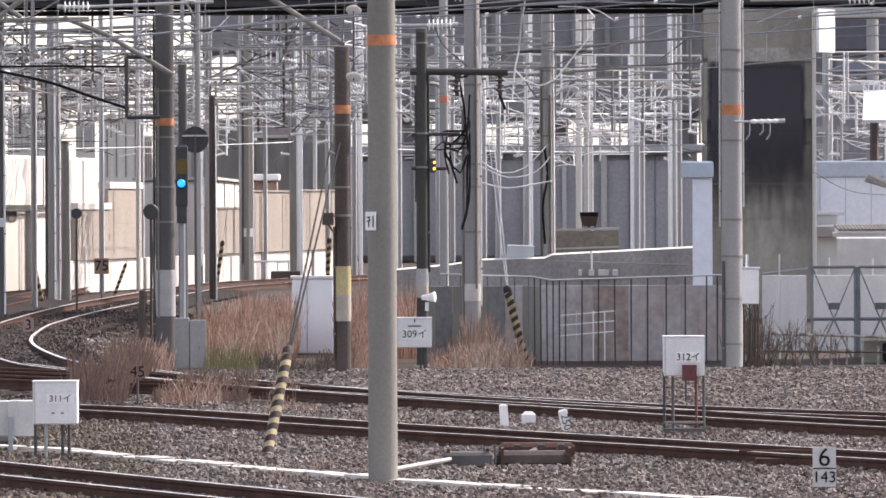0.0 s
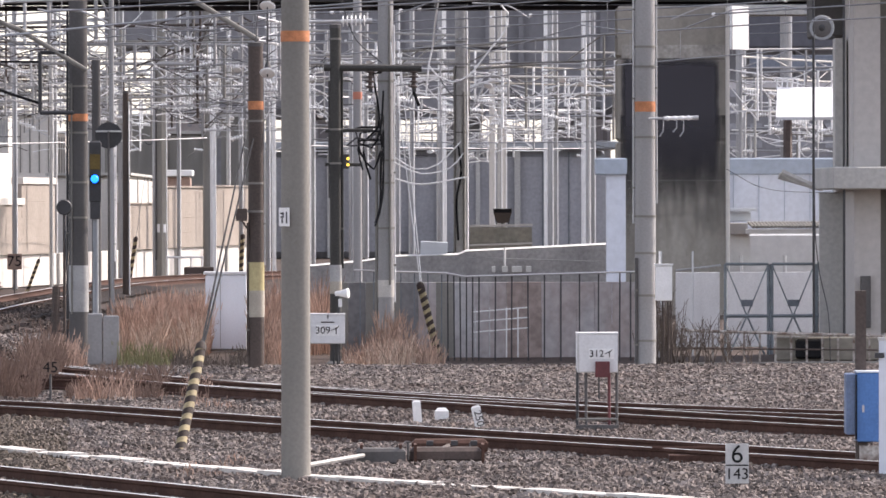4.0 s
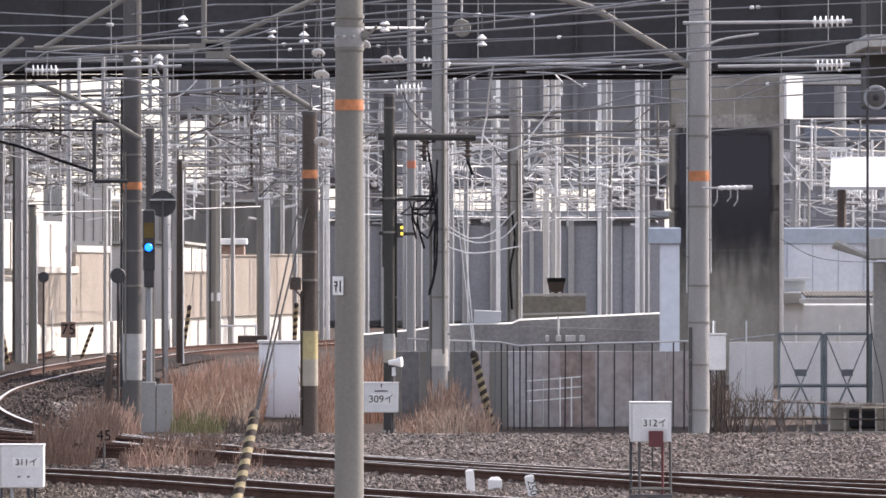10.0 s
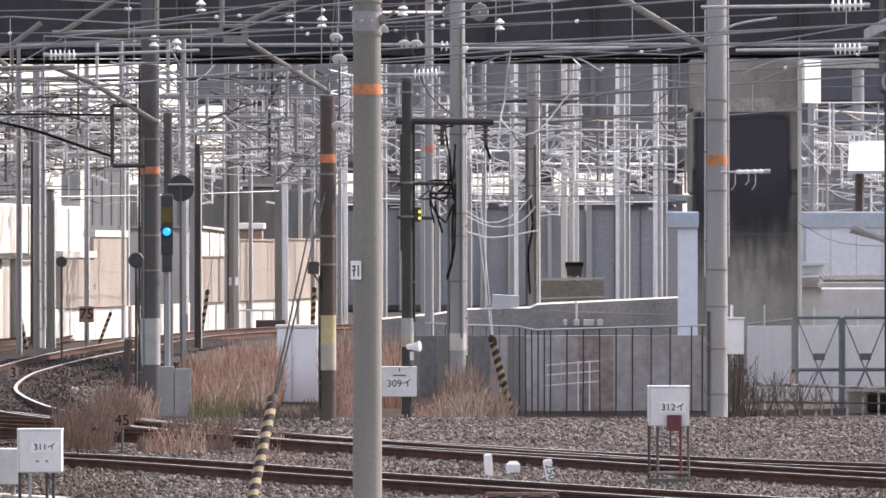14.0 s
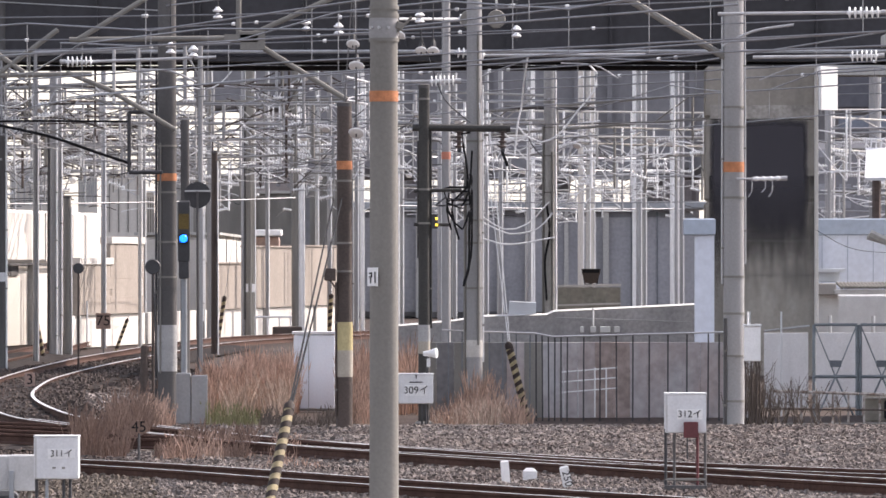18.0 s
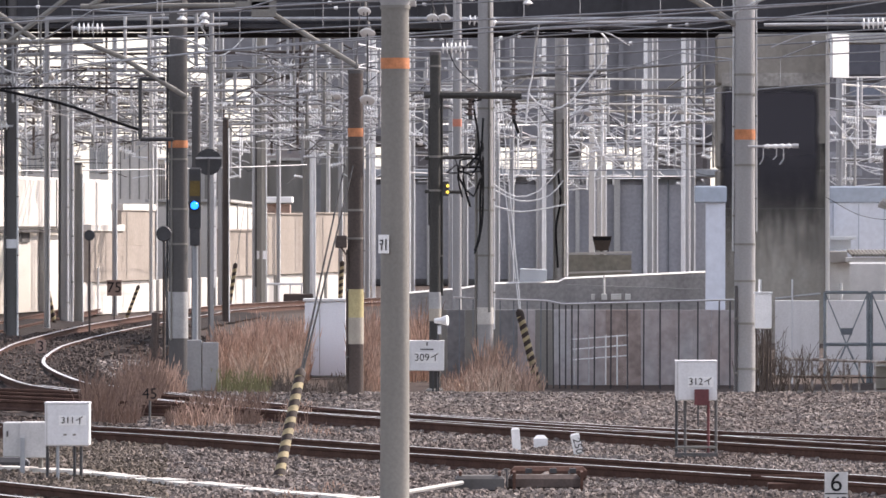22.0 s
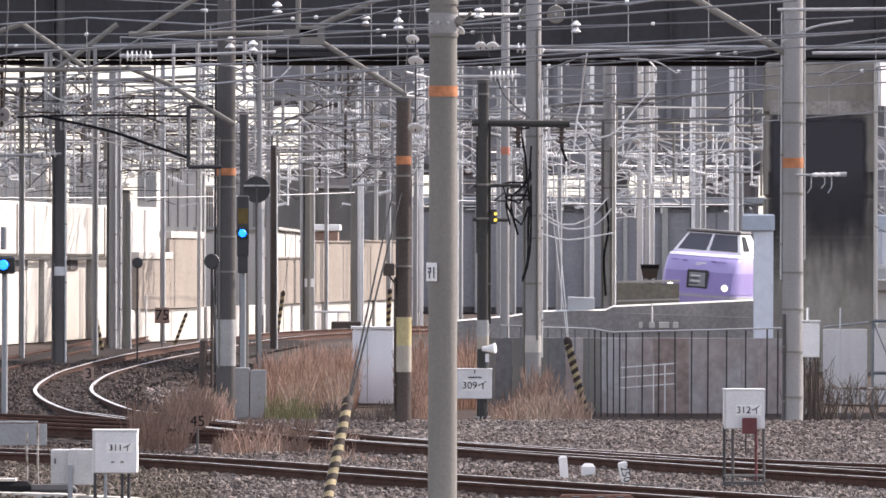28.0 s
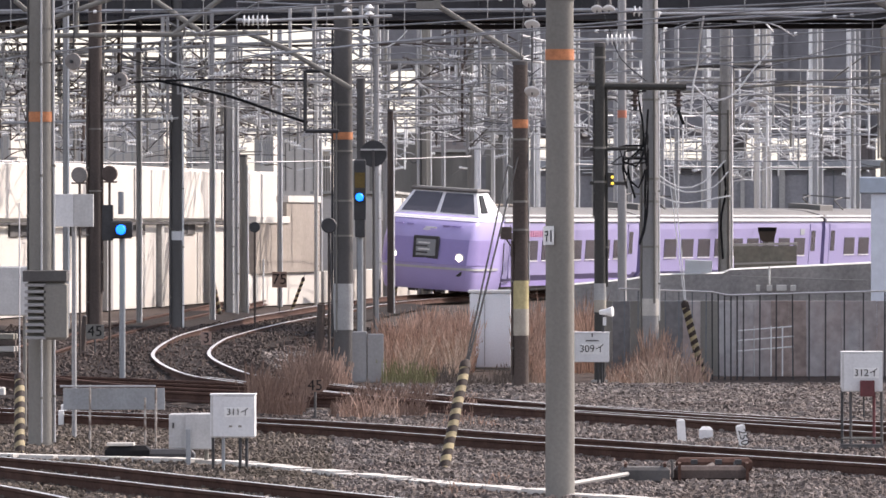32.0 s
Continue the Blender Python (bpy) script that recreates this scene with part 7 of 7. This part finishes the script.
# yard clutter on the sunny side
stump = thing("stump_post", -11.1, 123, GROUND, "short dark brown leaning stump post", "post")
part("shaft", Shape().tube([(-.03, 0, -.05), (.03, 0, .84)], .06, 8, .05), "pole_brown", stump)
part("cap", Shape().lathe((.03, 0, .83), (0, 0, 1), [(0, .055), (.03, .02)], 8), "dark", stump)
sign(-10.78, 122, 0.354, .36, .28, "45", .3, "grimy speed sign with dark numbers in the yard", "pole", "black")
stack = thing("sleeper_stack", -12.95, 118, GROUND, "stack of old brown wooden sleepers", "sleeper stack")
for k in range(5):
    for q in range(2):
        part("sleeper", Shape().box(.03 * math.sin(k * 3.0 + q), .25 * q, .06 + .118 * k, 2.0, .22, .108, chamfer=.012), ("olive", "sleeper", "annex", "pole_brown", "moss")[k], stack, smooth=False)
kerb = thing("kerb_slab", -10.42, 96.6, GROUND, "pale concrete kerb slab lying in the yard", "slab")
part("slab", Shape().box(0, 0, .07, .95, .3, .15, chamfer=.02), "trough", kerb, smooth=False)
for x, y in ((-7.83, 83.8), (-7.62, 81.2)):
    stake = thing("white_stake", x, y, GROUND, "tiny white stake with a dark foot", "stake", "white stakes")
    part("stake", Shape().box(0, 0, .16, .07, .06, .2, chamfer=.012), "white", stake, smooth=False)
    part("foot", Shape().box(0, 0, .03, .06, .05, .1), "dark", stake, smooth=False)
for (x, y, z), r in (((-9.191, 100, 5.105), .14), ((-9.26, 110, 5.04), .125)):
    pulley = thing("balance_wheel", x, y, 0, "pale grimy tension pulley hanging from a wire", "pulley", "pulleys")
    part("wheel", Shape().lathe((0, -.05, z), (.25, 1, 0), [(0, r * .3), (.01, r * .94), (.04, r), (.08, r * .94), (.09, r * .3)], 24), "disc_grey", pulley)
    part("axle", Shape().lathe((-.02, -.08, z), (.25, 1, 0), [(0, .03), (.16, .03)], 10), "dark", pulley)
    part("hanger", Shape().tube([(0, .02, z), (.05, .02, z + 1.2), (.05, .3, 7.0 + .02 * (y - 100))], .018), "pole_dark", pulley)

# ---- plants ----
def reeds(x0, x1, y0, y1, n, h, mat, label, seed, lean=.3, width=.0048):
    rg = random.Random(seed)
    s = Shape()
    for _ in range(int(n * 1.7)):
        x, y = rg.uniform(x0, x1), rg.uniform(y0, y1)
        clump = noise.noise((x * 2.6, y * .3, seed))
        if clump < rg.uniform(-.5, .3):
            continue
        edge = max(.3, min(1.0, .7 + 1.4 * min(x - x0, x1 - x) / (x1 - x0) + .35 * clump))
        tuft = .78 + .62 * noise.noise((x * 1.5, y * .16, seed + 40)) + .25 * noise.noise((x * 5.0, y * .5, seed + 9))
        hh = h * (.28 + .74 * rg.random() ** 1.5) * edge * max(.35, min(1.15, tuft))
        dx, dy = rg.uniform(-lean, lean) * hh, rg.uniform(-lean, lean) * hh
        w = width * rg.uniform(.7, 1.5)
        z = GROUND - .05
        a = rg.uniform(-.6, .6)
        cx, cy = math.cos(a) * w, math.sin(a) * w
        s.add([(x - cx, y - cy, z), (x + cx, y + cy, z), (x + dx * .35 + cx, y + dy * .35 + cy, z + hh * .55), (x + dx * .35 - cx, y + dy * .35 - cy, z + hh * .55), (x + dx + cx * .5, y + dy, z + hh), (x + dx - cx * .5, y + dy, z + hh)], [(0, 1, 2, 3), (3, 2, 4, 5)])
        if rg.random() < .35:
            s.add([(x + dx - w * 2, y + dy, z + hh * .86), (x + dx + w * 2, y + dy + w, z + hh * .86), (x + dx * 1.2, y + dy, z + hh * 1.06)], [(0, 1, 2)])
    me = bpy.data.meshes.new("dry_reeds")
    me.from_pydata(s.v, [], s.f)
    me.materials.append(M[mat])
    return tagged(new("dry_reeds", me), label, "grass", kind="stuff")


RD = "tall rusty brown dry reeds beside the track"
reeds(-4.745, -3.075, 109.5, 119, 7600, 1.3, "straw", RD, 21)
reeds(-4.2, -3.1, 108.5, 110, 900, .95, "straw_pale", "pale feathery dry reed tufts", 38, lean=.45)
reeds(-2.128, -1.67, 106, 116, 2500, 1.36, "straw", RD, 22)
reeds(-1.36, -0.833, 112, 120, 2200, 1.48, "straw", RD, 23)
reeds(-0.75, 1.0, 103.6, 107.5, 520, .6, "straw", RD, 24, lean=.45)
reeds(-0.2, 0.62, 106.8, 107.8, 420, 1.15, "straw", RD, 43, lean=.3)
reeds(0.35, 1.15, 105.6, 107.4, 260, .85, "straw", RD, 44, lean=.4)
reeds(-0.55, 0.6, 103.6, 106, 350, .55, "straw_pale", "pale feathery dry reed tufts", 41, lean=.5)
reeds(-4.745, -2.281, 118, 150, 3000, .9, "straw", RD, 35)
reeds(-0.733, 0.163, 108.6, 110, 260, .5, "straw_dark", "dark brown dead grass by the fence", 36)
reeds(-4.423, -3.508, 104, 108, 330, .5, "green", "fresh green weeds at the foot of the reeds", 25)
reeds(-5.637, -4.819, 87, 97, 3400, .85, "straw_dark", "dark brown dead grass beside the track", 26)
reeds(-4.2, -2.3, 85.5, 90, 1000, .42, "straw", "wispy dry weeds between the tracks", 39, lean=.5)
reeds(-4.369, -2.978, 86, 92, 1600, .5, "straw_dark", "dark brown dead grass beside the track", 27)
reeds(-5.38, -4.86, 101, 106, 700, .8, "straw", RD, 28)
reeds(-2.932, -1.405, 80, 88, 600, .26, "straw", "sparse dry weeds between the rails", 29)
reeds(-2.085, -1.397, 60.5, 65, 420, .3, "straw", "sparse dry weeds by the cable trough", 30, width=.0038)
reeds(-4.561, -0.838, 60, 70, 420, .16, "straw", "sparse dry weeds by the cable trough", 31, width=.0038)
reeds(-1.047, 5.644, 62, 100, 700, .12, "straw", "sparse dry weeds on the ballast", 32, width=.005)
reeds(-3.475, -2.138, 103, 106, 500, .5, "twig", "dark dead weeds by the relay cabinet", 33)
reeds(-12.153, -7.898, 112, 148, 1600, .34, "straw_dark", "dead reddish-brown grass in the far yard", 37)
reeds(-10.84, -8.32, 100, 135, 1500, .2, "twig", "low dark weeds in the yard", 34)


def bare_bush(x, y, h, n, seed, label):
    rg = random.Random(seed)
    ob = thing("bare_bush", x, y, GROUND, label, "bush", "bare bushes")
    for k in range(n):
        s = Shape()
        a, sp = rg.uniform(0, 6.28), rg.uniform(.05, .2 if h > 1 else .4)
        base = Vector((rg.uniform(-.25, .25) * (.5 if h > 1 else 1), rg.uniform(-.3, .3), -.05))
        top = base + Vector((math.cos(a) * sp, math.sin(a) * sp, h * rg.uniform(.5, 1)))
        midp = base.lerp(top, .5) + Vector((rg.uniform(-.06, .06), 0, 0))
        s.tube([base, midp, top], .011, 5, .004)
        for q in range(4):
            o = base.lerp(top, rg.uniform(.35, .95))
            s.tube([o, o + Vector((rg.uniform(-.2, .2), rg.uniform(-.1, .1), rg.uniform(.1, .3)))], .006, 4, .003)
        part("stem", s, "twig", ob)
    return ob


for i, (x, h, n) in enumerate(((4.72, 1.3, 26), (4.88, 1.25, 26), (5.05, .8, 14), (5.37, .75, 9), (5.682, .9, 9), (6.013, .55, 8), (4.595, .8, 12))):
    bare_bush(x, 104.2, h, n, 60 + i, "leafless dark shrub against the fence")


# ---- what moves ----
def motions():
    pts = spline(TRAIN_LINE, 1.0)
    run = [0.0]
    for a, b in zip(pts, pts[1:]):
        run.append(run[-1] + (b - a).length)

    def place(s):
        s = max(0.0, min(run[-1] - .01, s))
        i = int(np.searchsorted(run, s, side="right")) - 1
        return pts[i].lerp(pts[i + 1], (s - run[i]) / (run[i + 1] - run[i]))

    end = next(run[i] for i, p in enumerate(pts) if p.y < 204.0)
    for k, car in enumerate(COACHES):
        rows = []
        for j in range(65):
            t = j * 0.5
            lead = end - 11.46 * (32 - t) - 3.7 - 21.0 * k
            a, b = place(lead), place(lead - 13.0)
            c = (a + b) / 2
            d = (a - b).normalized()
            rows.append((t, pose(c.x, c.y, 0, -4.0, 0, math.degrees(math.atan2(d.y, d.x)))))
        walk(car, rows)


motions()
